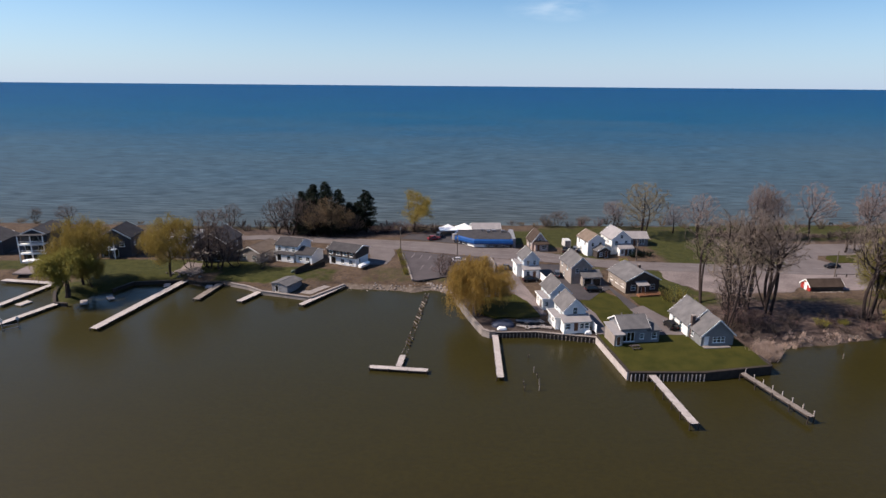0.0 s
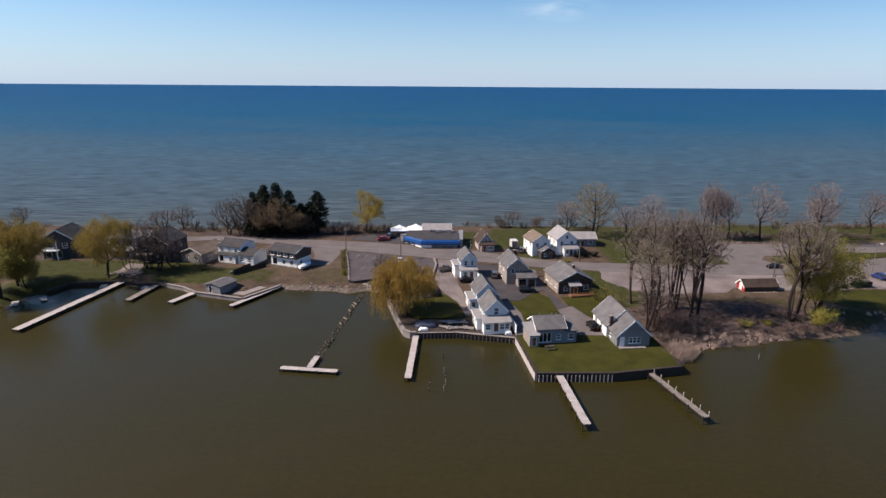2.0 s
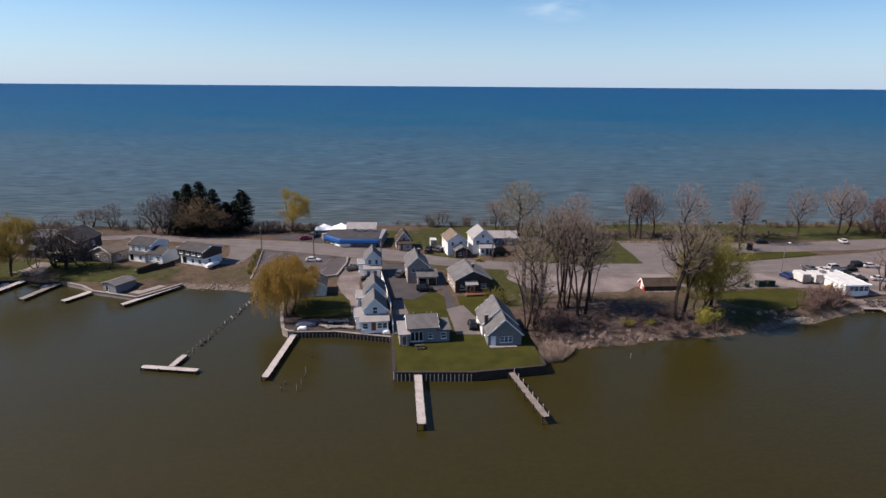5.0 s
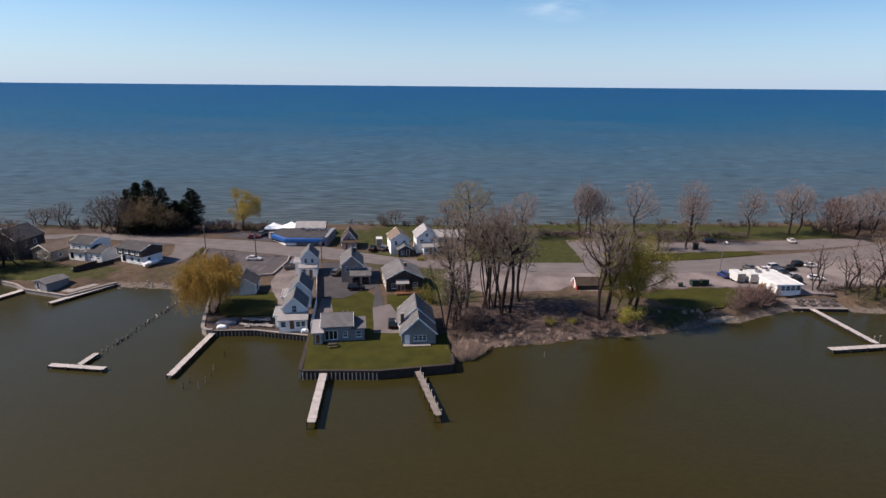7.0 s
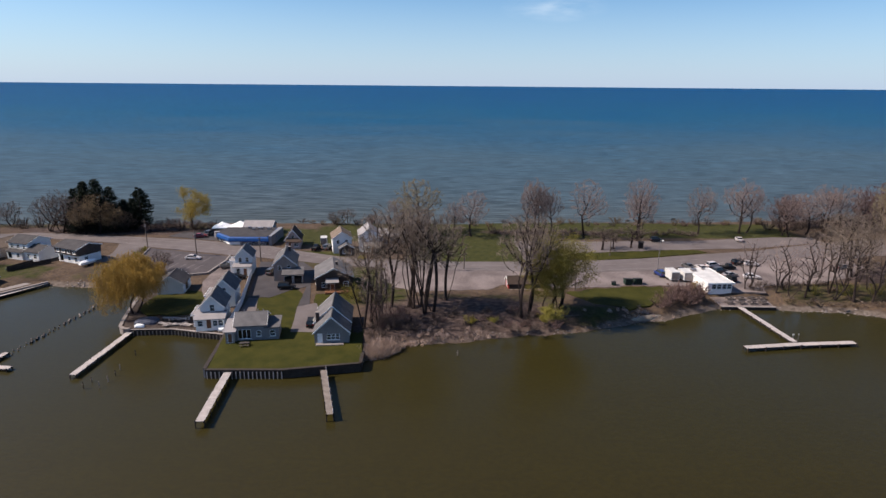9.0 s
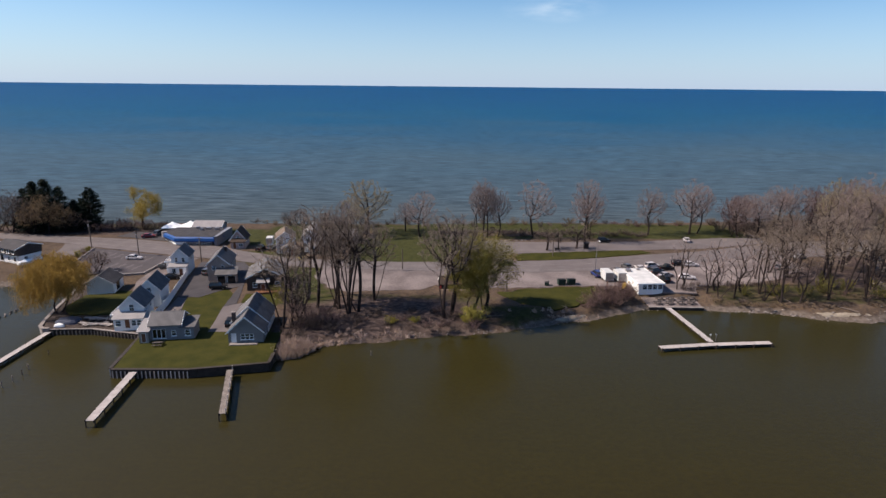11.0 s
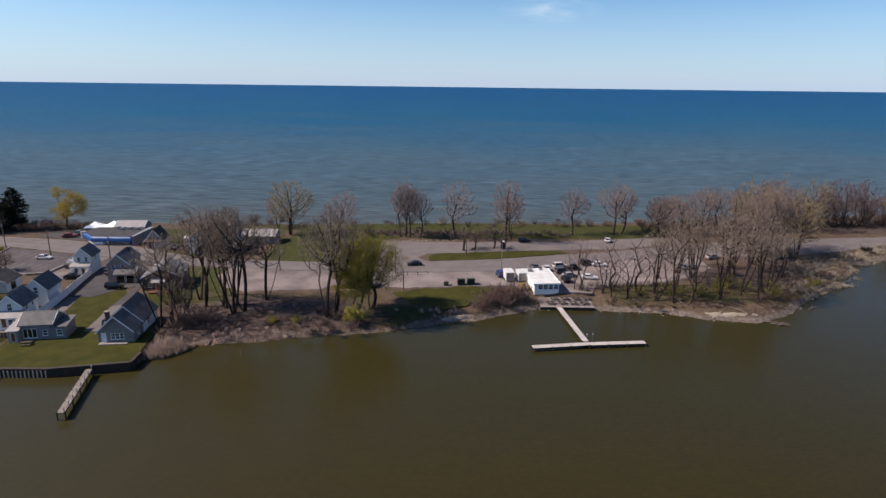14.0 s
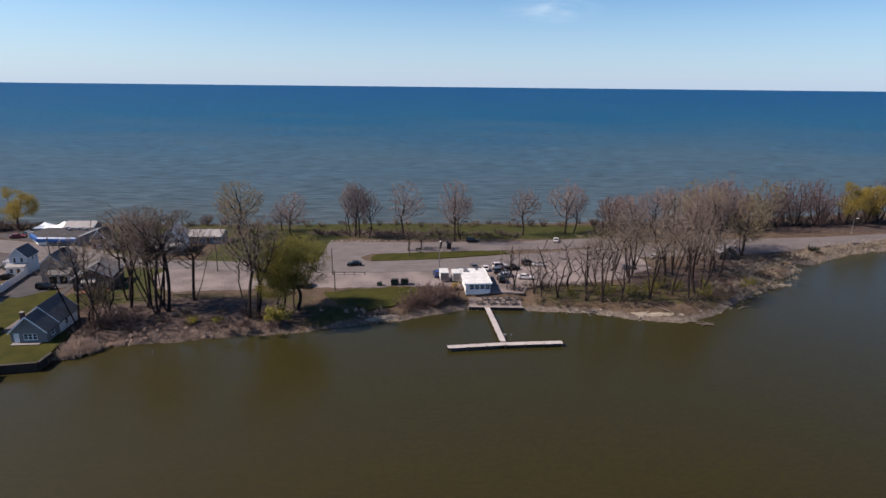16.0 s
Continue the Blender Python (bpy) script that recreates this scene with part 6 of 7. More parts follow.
SPECIES = {
    "bare": ("bare_tree", 6, BARK, TWIG_PINK, "tall bare tree with dark trunk and pinkish budding twigs", "tree"),
    "grove": ("bare_tree", 8, BARK, TWIG_GROVE, "tall bare many-limbed tree with dark trunk in a grove", "tree"),
    "wood": ("bare_tree", 6, BARK, TWIG_OLIVE, "leaning bare tree with brownish-olive budding twigs", "tree"),
    "bud": ("bare_tree", 3, BARK, TWIG_BUD, "tall tree with dark limbs and yellowish budding top", "tree"),
    "tan": ("tan_tree", 3, BARK, TWIG_TAN, "rounded bare tree with brownish tan twigs beside spruces", "tree"),
    "dark": ("dark_tree", 3, BARK, TWIG_DARK, "dark bare tree with fine leafless branches", "tree"),
    "young": ("dark_tree", 2, BARK, TWIG_DARK, "small round-headed dark bare tree on a grass island", "tree"),
    "bark_brown": ("bare_tree", 2, BARK, TWIG_DUSK, "broad bare tree with dense dusky brown twigs", "tree"),
    "pollard": ("thin_tree", 3, BARK, TWIG_PINK, "thin pale-barked bare tree at the waterside", "tree"),
    "olive": ("leafing_tree", 3, BARK, LEAF_OLIVE, "large tree breaking into olive-green leaf", "tree"),
    "willow": ("willow", 3, BARK, WILLOW_AMBER, "golden weeping willow with hanging yellow shoots", "tree"),
    "gold": ("golden_tree", 4, BARK, WILLOW_OCHRE, "tall golden-twigged willow on a lawn by the bay", "tree"),
    "yellow": ("golden_tree", 2, BARK, WILLOW_GOLD, "yellow-twigged willow by the lake shore", "tree"),
    "lime": ("leafing_tree", 2, BARK, LEAF_LIME, "spreading tree in fresh lime-yellow leaf", "tree"),
    "spruce": ("spruce", 2, BARK, NEEDLE, "dark narrow spruce behind the houses", "tree"),
    "pine": ("pine", 2, BARK, NEEDLE, "dark broad round-topped pine behind the houses", "tree"),
    "brush": ("shrub", 3, BARK, TWIG_RED, "leafless reddish-brown shrub thicket", "shrub"),
    "dark_brush": ("shrub", 3, BARK, TWIG_DARK, "dense dark leafless shrub", "shrub"),
    "tan_brush": ("shrub", 3, PALE_BARK, TWIG_TAN, "dry tan shrub on rough grass", "shrub"),
    "olive_brush": ("shrub", 2, BARK, LEAF_OLIVE, "low shrub just breaking into olive leaf", "shrub"),
    "leafy_shrub": ("shrub", 3, BARK, LEAF_LIME, "rounded shrub in bright lime leaf", "shrub"),
    "hedge": ("evergreen_shrub", 2, BARK, NEEDLE, "dark evergreen shrub beside a house", "shrub"),
}
FIRST = {}
COUNT = {}


def plant(kind, x, y, top, half, z=None, lean=(0, 0), rot=None):
    name, variants, bark, fine_mat, label, cat = SPECIES[kind]
    i = COUNT.get(kind, 0)
    COUNT[kind] = i + 1
    key = (kind, i % variants)
    gz = z if z is not None else G - 0.05
    rng = random.Random(i * 7 + len(kind))
    m = pose(x, y, gz, lean[0], lean[1], rng.uniform(0, 360) if rot is None else rot) @ Matrix.Diagonal((half, half * rng.uniform(0.9, 1.1), top - gz, 1))
    if key in FIRST:
        t = copy_thing(FIRST[key], m @ Matrix.Diagonal((1, 1, 1, 1)))
        t.matrix_basis = m
        return t
    shape_kind = {"brush": "shrub", "dark_brush": "shrub", "tan_brush": "shrub", "olive_brush": "shrub", "hedge": "leafy_shrub"}.get(kind, kind)
    wood, fine = tree_shapes(shape_kind, 11 + 31 * key[1] + len(kind))
    t = new(name)
    tagged(t, label, cat, cat + "s of the spit")
    t.matrix_basis = m
    w = part("trunk" if cat == "tree" else "stem", wood, bark, t)
    f = part("crown", fine, fine_mat, t)
    if cat != "tree":
        tagged(w, kind="stuff"), tagged(f, kind="stuff")
    FIRST[key] = t
    return t


# grove between the gabled house and the red shed
for row in ((64.6, 132.4, 26.0, 6.2), (68.5, 132.6, 26.6, 4.8), (70.0, 131.6, 26.4, 4.6), (71.4, 134.2, 25.6, 4.6), (72.6, 128.8, 25.6, 6.2), (74.6, 130.0, 26, 6.6), (61.5, 137.2, 24.5, 5.8), (94.6, 126.8, 25.4, 5.8), (96.0, 127.6, 26.0, 6.4), (77.5, 137.5, 21, 5)):
    plant("grove", *row)
plant("olive", 103.8, 131.8, 20.4, 7.8)
plant("olive", 100.6, 130.2, 18.0, 5.6)
plant("wood", 59.8, 120.2, 22.5, 5.2, lean=(0, -4))
plant("wood", 60.8, 123.4, 21.5, 4.6, lean=(0, 3))
plant("pollard", 61.8, 121.8, 15.0, 4.2)
plant("pollard", 63.6, 126.2, 15.5, 4.4)
plant("dark", 62.2, 124.4, 14.5, 3.8)
for row in ((62.6, 121.6, 8.0, 3.0), (66.0, 123.0, 6.0, 3.0), (69.4, 123.4, 5.0, 2.8)):
    plant("bark_brown", *row)
# row of trees by the lake
plant("bud", 67.4, 203.0, 21.2, 8.0)
for row in ((86.3, 201, 17.6, 6.0), (106.4, 201.4, 21.4, 3.8), (107.9, 202, 22.2, 4.8), (109.4, 201.2, 20.8, 3.8), (112.5, 200, 19.6, 4.4), (125.4, 201.5, 21.6, 6.2), (142.3, 196.9, 23.2, 5.8), (144.6, 200, 18.0, 4.0), (166.9, 207, 19.6, 5.4), (182.4, 209, 21.6, 6.2), (185.4, 210, 19, 5.0), (224.1, 229.1, 16.4, 5.0),
            (80.5, 209, 12.0, 4.2), (60.5, 213.5, 13.0, 4.2)):
    plant("bare", *row)
for row in ((127.3, 184.9, 9.6, 4.4), (137.0, 186.4, 9.4, 4.6), (131.2, 186.6, 7.4, 2.6)):
    plant("young", *row)
# eastern grove and the wood beyond it
for row in ((177.9, 139.6, 18.5, 5.0), (175.4, 145.4, 17.6, 4.8), (187.3, 163.5, 19.6, 5.2), (190.5, 159.3, 19.4, 5.0), (190.4, 141.0, 19.0, 4.8), (197.2, 145.6, 20.6, 5.2), (203.8, 146.2, 21.0, 5.2),
            (183.5, 151.5, 18.0, 5.0), (199.5, 155.6, 21, 5.2), (214.6, 172.6, 25.4, 6.2), (195.4, 170.2, 19, 5.2), (203.6, 161.6, 21.4, 5.4), (180.2, 157.2, 16.6, 4.6), (193.4, 150.4, 19.4, 5.0), (216, 160, 16, 4.4),
            (187.4, 148.6, 18.6, 3.8), (200.6, 142.2, 19.0, 4.0), (189.2, 154.8, 19.0, 4.0), (206.4, 149.0, 18.0, 3.8), (211.4, 156.2, 20.0, 4.4), (211.0, 168.4, 24.4, 5.4)):
    plant("wood" if int(row[0] * 10) % 3 else "grove", *row, lean=(3.0 * math.sin(row[0] * 5.1), 4.0 * math.sin(row[1] * 7.3)))
for row in ((226.6, 186.4, 25.0, 6.4), (208.6, 164.5, 24, 5.8), (218.4, 176.6, 26, 6.0)):
    plant("bare", *row)
for row in ((167.6, 142.4, 15.6, 4.8), (165.0, 147.0, 16.2, 4.8), (156.8, 149.3, 15.6, 3.8), (161.6, 144.8, 15.6, 4.4), (171.6, 146.6, 17.5, 5.0), (155.2, 147.6, 14.4, 3.0), (174.0, 141.0, 16, 4.4), (163.4, 141.8, 12.6, 3.4), (182.0, 139.0, 15, 4.0)):
    plant("pollard", *row)
for row in ((197.7, 204.2, 17.0, 5.4), (205.6, 208, 16.5, 5.8), (213.8, 211.7, 18.4, 5.8), (222.4, 215, 19, 6), (233.5, 217, 18, 6.2), (245, 219.5, 20, 6.4), (273.4, 226, 20, 5.8), (312, 233, 19, 6.4)):
    plant("bare" if row[0] < 225 else "bark_brown", *row)
for row in ((210, 222.5, 13.5, 6.6), (203.5, 219.2, 13.8, 6.8), (240, 226, 14, 6.5), (262, 228, 13.5, 6.2), (288, 232, 14, 6.4), (196.5, 206, 16.0, 4.6), (228, 214, 17, 4.8), (239, 216, 18, 5.0), (267.6, 224.5, 19, 5.4), (283.0, 226.6, 20.0, 5.6), (324, 236, 18, 5.4), (338, 240, 18, 5.4), (251, 220, 17, 5.0)):
    plant("bark_brown", *row)
plant("bud", 257.5, 217.5, 21.4, 6.6)
plant("bud", 219.0, 184.6, 26.0, 7.0)
plant("bud", 233.4, 182.4, 20.5, 6.2, lean=(0, 9))
plant("bare", 229.5, 190.0, 27.0, 6.4)
plant("wood", 206.0, 168.0, 24.6, 5.6)
for row in ((297.5, 227.5, 18.4, 5.6), (306.5, 231.5, 17.0, 5.0)):
    plant("yellow", *row)
# western trees
plant("lime", -95.8, 138.9, 13.6, 6.8, z=1.0)
plant("gold", -92.6, 144.6, 9.5, 3.8)
plant("gold", -96.0, 146.4, 19.4, 7.2)
plant("gold", -98.6, 150.6, 15.0, 4.6)
plant("gold", -76.9, 154.9, 18.4, 6.4)
plant("willow", 6.2, 128.2, 15.8, 6.8, z=1.4, rot=0)
plant("yellow", -11.3, 206.4, 17.0, 6.2)
for row in ((-16.5, 205.0, 6.4, 3.6), (-22.0, 204.4, 5.6, 3.6), (-12.0, 207.6, 5.4, 3.0), (-7.0, 207.4, 4.6, 2.6), (-26.0, 203.6, 5.0, 3.2)):
    plant("bark_brown", *row)
plant("bark_brown", -1.4, 156.6, 6.6, 3.6)
for row in ((-55.0, 200.6, 16.8, 6.4), (-60.0, 202.2, 14.8, 5.4)):
    plant("dark", *row)
for row in ((-65.6, 160.4, 15.6, 5.4), (-68.6, 161.4, 17.0, 5.4), (-53.4, 161.0, 7.4, 2.6), (-33.4, 202.4, 9.0, 4.0), (-1.0, 157.2, 8.2, 3.4), (-69.8, 162.4, 11.4, 4.4), (-61.6, 162.4, 10.4, 4.0), (-73.5, 160.5, 9.0, 3.4), (-153.8, 214.6, 8.2, 2.6), (-143.5, 216.5, 8.4, 4.0), (-87.0, 211.4, 8.6, 5.6), (-48.6, 199.8, 14.4, 5.4), (-79.6, 210, 10.5, 4.5)):
    plant("dark", *row)
for row in ((-41.6, 199.6, 15.4, 5.0), (-36.6, 200.6, 11.6, 4.2), (-46.0, 199.0, 13.4, 4.4)):
    plant("tan", *row)
for row in ((-51.9, 204.4, 17.0, 3.6), (-47.4, 203, 19.8, 4.4), (-43.2, 203, 20.6, 4.6), (-38.8, 203.4, 18.0, 3.8), (-49.4, 206, 17.4, 3.8), (-35.6, 205.6, 13.0, 4.0)):
    plant("spruce", *row)
for row in ((-29.6, 205.6, 17.2, 4.6), (-33.0, 206.4, 12.6, 4.0)):
    plant("pine", *row)
for row in ((41.1, 217.2, 8.2, 3.6), (63.0, 219.6, 8.4, 3.0), (35.6, 216.5, 6.6, 2.2), (50.4, 218, 6.2, 2.6)):
    plant("dark", *row)
# shrubs
rng = random.Random(21)
for i in range(15):
    plant("dark_brush", 160.5 + i * 1.55 + rng.uniform(-0.5, 0.5), 150.4 + 0.12 * i + rng.uniform(-0.6, 0.6), G + rng.uniform(0.8, 1.6), rng.uniform(0.9, 1.5))
for i in range(7):
    plant("tan_brush" if i % 2 else "leafy_shrub", -15.9 + i * 0.6, 178 - i * 3.4, G + rng.uniform(1.6, 2.8), rng.uniform(0.8, 1.2))
for i in range(20):
    plant("dark_brush", -76 + i * 3.7 + rng.uniform(-1, 1), 208.5 + rng.uniform(-2.5, 3.5), G + rng.uniform(2.0, 4.4), rng.uniform(1.8, 3.0))
for i in range(46):
    plant(rng.choice(("tan_brush", "tan_brush", "brush", "dark_brush")), 22 + i * 4.2 + rng.uniform(-2, 2), 219 + max(0, (i - 18)) * 0.22 + rng.uniform(-3, 3.0), G + rng.uniform(1.0, 3.0), rng.uniform(1.4, 2.8))
for i in range(12):
    plant("tan_brush", -170 + i * 8 + rng.uniform(-2, 2), 214 + rng.uniform(-2, 2), G + rng.uniform(0.8, 1.8), rng.uniform(1.6, 2.8))
for x, y, t, hw in ((130.2, 135.8, 5.0, 3.2), (133.0, 138.8, 6.0, 3.4), (136.4, 139.2, 6.4, 3.4), (139.8, 140.4, 5.6, 2.8), (131.4, 137.0, 4.8, 2.9), (134.6, 138.4, 5.8, 3.2), (138.2, 140.0, 6.0, 3.0), (128.6, 134.6, 3.8, 2.6), (141.2, 141.6, 4.6, 2.2), (136.0, 136.6, 4.6, 2.6), (63.6, 120.0, 4.6, 2.6), (66.8, 121.0, 4.4, 2.6), (70.2, 119.4, 3.6, 2.4), (61.6, 116.4, 3.6, 1.8), (64.4, 116.6, 3.4, 2.0)):
    plant("brush" if x > 100 else "dark_brush", x, y, t, hw)
for x, y, t, hw in ((101.8, 125.4, 5.4, 3.2), (99.4, 124.6, 3.4, 1.4), (82.6, 123.4, 3.3, 1.5), (88.2, 124.2, 3.0, 1.3), (52.2, 171.6, 3.0, 1.3)):
    plant("leafy_shrub", x, y, t, hw)
for x, y, t, hw in ((56.6, 177.2, 3.6, 1.7), (59.4, 177.8, 3.6, 1.8), (62.0, 178.8, 3.4, 1.6), (49.6, 120.2, 3.0, 0.7)):
    plant("hedge", x, y, t, hw)
for i in range(18):
    plant(rng.choice(("tan_brush", "brush", "dark_brush")), rng.uniform(176, 212), rng.uniform(140, 150), G + rng.uniform(0.5, 1.8), rng.uniform(1.0, 2.0))
for x, y, t, hw in ((56.4, 136.2, 6.0, 3.0), (54.2, 138.6, 5.0, 2.4), (171.4, 144.2, 4.2, 2.0), (178.6, 143.6, 4.8, 2.4), (182.4, 146.4, 4.0, 2.0), (186.6, 144.2, 4.6, 2.4), (192.2, 146.4, 5.6, 2.6), (195.6, 150.8, 5.8, 2.8), (199.6, 148.2, 5.0, 2.2), (205.4, 143.4, 4.6, 2.2), (208.8, 151.4, 4.4, 2.0), (222.2, 154.6, 3.6, 2.6), (219.0, 152.0, 3.2, 2.0)):
    plant("olive_brush", x, y, t, hw)
for i in range(34):
    plant("dark_brush" if rng.random() < 0.7 else "brush", 196 + i * 4.2, 213 + i * 0.68 + rng.uniform(-1.5, 3), G + rng.uniform(3.0, 6.5), rng.uniform(2.4, 3.8))
for i in range(44):
    plant("dark_brush", 93 + i * 1.7 + rng.uniform(-1, 1), 206 + rng.uniform(-2.5, 2), G + rng.uniform(0.8, 2.0), rng.uniform(1.4, 2.6))
for i in range(40):
    f = i / 39
    plant(rng.choice(("brush", "tan_brush", "tan_brush", "dark_brush")), 214 + 28 * f + rng.gauss(0, 2.4), 153 + 20 * f + rng.gauss(0, 3.4), G + rng.uniform(0.1, 1.0), rng.uniform(1.0, 2.2))
for i in range(48):
    plant(rng.choice(("brush", "dark_brush", "dark_brush")), rng.uniform(61, 102), rng.uniform(119.5, 131), G + rng.uniform(0.3, 1.9), rng.uniform(0.9, 2.1))
for i in range(34):
    f = i / 33
    plant(rng.choice(("dark_brush", "dark_brush", "tan_brush")), 162 + 50 * f + rng.gauss(0, 1.5), 138.8 - 3.6 * math.sin(f * 3.0) + 6.5 * f ** 4 + rng.uniform(0, 2.4), G + rng.uniform(-0.2, 0.9), rng.uniform(0.9, 1.9), z=G - 0.5)
for i in range(16):
    plant("bark_brown", 240 + i * 6.2 + rng.uniform(-2, 2), 222 + i * 1.5 + rng.uniform(-2, 3), G + rng.uniform(9, 15), rng.uniform(2.6, 4.4))


def on_land(x, y):
    return float(shore_distance(np.array([x]), np.array([y]))[0])


def reed_bed(label, spots, seed, hgt, material=None):
    """Dry reeds in leaning tufts."""
    r = random.Random(seed)
    s = Shape()
    for cx, cy, ax, ay, n in spots:
        for _ in range(n):
            x, y = r.gauss(cx, ax), r.gauss(cy, ay)
            d = on_land(x, y)
            if d < -0.6:
                continue
            z = min(max(d * 0.4, -0.1), G - 0.2)
            la = r.uniform(0, 6.283)
            for _ in range(22):
                l = hgt * r.uniform(0.5, 1.15)
                dd = Vector((math.cos(la) * 0.4 + r.gauss(0, 0.22), math.sin(la) * 0.4 + r.gauss(0, 0.22), 1)).normalized()
                ribbon(s, Vector((x + r.gauss(0, 0.22), y + r.gauss(0, 0.22), z)), dd, l, 0.05, r)
    tagged(part("reeds", s, material or REED), label, "reeds", kind="stuff")


reed_bed("tall dry tan reeds beside a seawall", [(64.0, 109.6, 1.2, 1.3, 170), (66.8, 112.2, 1.4, 1.0, 120)], 3, 1.8)
reed_bed("low dry reeds along the grove shore", [(70.5, 115.6, 1.4, 0.6, 26), (76, 118.2, 3, 0.6, 22), (84, 119.8, 4, 0.6, 22), (122, 131.5, 4, 0.8, 26)], 5, 1.0)
reed_bed("dry reeds on the eastern point", [(219, 151.5, 4, 2.5, 150), (228, 157.5, 4, 1.6, 90), (238, 169, 3, 3, 60), (226, 164, 5, 4, 150), (234, 172, 4, 4, 110), (243, 177, 3, 3, 70)], 7, 1.0, REED_GREY)
reed_bed("dry reeds along the eastern roadside", [(256, 184, 4, 2.0, 110), (266, 190, 4, 1.8, 110), (277, 195.5, 4, 1.8, 110), (290, 200, 5, 1.8, 110), (304, 205, 5, 2, 90)], 9, 1.0, REED_GREY)


def stones(label, line, n, seed, size, spread):
    r = random.Random(seed)
    s = Shape()
    segs = list(zip(line, line[1:]))
    lens = [math.hypot(b[0] - a[0], b[1] - a[1]) for a, b in segs]
    for _ in range(n):
        a, b = r.choices(segs, lens)[0]
        f = r.random()
        x, y = a[0] + (b[0] - a[0]) * f + r.gauss(0, spread), a[1] + (b[1] - a[1]) * f + r.gauss(0, spread)
        d = on_land(x, y)
        z = min(max(d * 0.45, -0.15), G - 0.1)
        k = size * r.uniform(0.4, 1.3)
        ring = [(r.uniform(0.75, 1.15), 6.283 * i / 6 + r.uniform(-.2, .2)) for i in range(6)]
        s.loft([[(x + math.cos(t) * q * k * w, y + math.sin(t) * q * k * w * 0.8, z + h * k) for q, t in ring] for h, w in ((-0.4, 0.9), (0.1, 1.0), (0.45, 0.55))])
    tagged(part("shore_stones", s, STONE), label, "stones", kind="stuff")


stones("pale broken stones along the bare shore", [(-28, 150.6), (-20, 150.6), (-9, 150), (-5, 151)], 85, 1, 0.3, 0.9)
stones("scattered shore stones below the grove", [(76, 118), (95, 122), (104, 122.6), (120, 128), (131, 131.8)], 120, 2, 0.24, 0.45)
stones("riprap below the patio", [(143, 138), (160, 137.8), (176, 136), (184, 133)], 110, 3, 0.35, 0.6)
stones("rocks along the eastern point", [(184, 133), (195, 132), (206, 138), (216, 147), (229, 157), (236, 159.2), (246, 174)], 170, 4, 0.35, 0.9)
stones("rocks along the eastern causeway", [(252, 180), (275, 193), (290, 198), (320, 207)], 150, 5, 0.35, 0.9)
stones("row of pale boulders at the edge of a car park", [(100, 196.4), (126, 197.2)], 34, 6, 0.5, 0.25)
stones("row of white stones before a red shed", [(94.2, 145.8), (101.8, 146.4)], 36, 7, 0.4, 0.15)
stones("pale rubble at the end of a parking lot", [(-7, 152.4), (-3, 150.8), (0.6, 147)], 70, 8, 0.42, 0.6)
stones("grey boulders on a bank beside a ramp", [(-76.4, 157.4), (-74, 160), (-70.6, 158)], 80, 10, 0.6, 1.3)
stones("boulders on the lake beach", [(-170, 219), (-70, 217), (0, 221.6), (88, 224), (170, 230)], 200, 9, 0.4, 0.8)


def debris(label, spots, seed):
    r = random.Random(seed)
    for x, y, l in spots:
        t = thing("driftwood", x, y, max(0.1, min(on_land(x, y) * 0.4, G - 0.1)), r.uniform(0, 360), label, "driftwood", "fallen wood on the shore")
        part("log", Shape().tube((0, 0, 0.08), (l, 0.2, 0.16), 0.14, 0.07, 6, True), PALE_BARK, t)
        part("branch", Shape().tube((l * 0.5, 0.1, 0.12), (l * 0.8, 0.9, 0.55), 0.07, 0.03, 5).tube((l * 0.7, 0.1, 0.12), (l * 1.05, -0.6, 0.35), 0.06, 0.02, 5), PALE_BARK, t)


def sand_bank(cx, cy, ax, ay, hgt, rot, seed):
    r = random.Random(seed)
    s = Shape()
    rings = []
    for w, h in ((1.0, -0.3), (0.97, 0.25), (0.86, 0.62), (0.62, 0.86), (0.3, 1.0)):
        rings.append([(ax * w * math.cos(a) * (1 + 0.14 * math.sin(3 * a + seed) + r.uniform(-0.05, 0.05)), ay * w * math.sin(a) * (1 + 0.16 * math.sin(2 * a + seed * 2) + r.uniform(-0.05, 0.05)), hgt * h) for a in [6.283 * i / 22 for i in range(22)]])
    ob = part("sand_bank", s.loft(rings), SAND, smooth=True)
    ob.matrix_basis = pose(cx, cy, 0.0, 0, 0, rot)
    tagged(ob, "pale eroded sandy bank at the waterline", "bank", kind="structure")


sand_bank(191.6, 134.2, 6.0, 1.7, 1.25, -2, 1)
sand_bank(185.6, 134.8, 3.6, 1.5, 1.1, -8, 2)
sand_bank(124.6, 131.2, 5.4, 1.0, 0.9, 17, 3)
sand_bank(231.8, 158.2, 3.8, 0.8, 0.55, 14, 4)


debris("bleached fallen branch lying in shallow water", [(196.4, 131.4, 4.5), (197.6, 130.2, 4), (198.6, 129.0, 3.4), (212.4, 139.8, 3)], 2)
debris("weathered log lying on the shore", [(112, 126.2, 5), (120.5, 129, 6), (86, 121.5, 3), (64, 112, 3), (72, 124, 5), (80, 128, 4), (104, 128, 4), (190, 137, 5), (180, 139, 4), (170, 139, 4), (-8, 150.6, 5), (-4, 150.8, 6), (-1.8, 148.6, 5), (-12, 150.5, 3)], 3)

# ---------------------------------------------------------------- vehicles

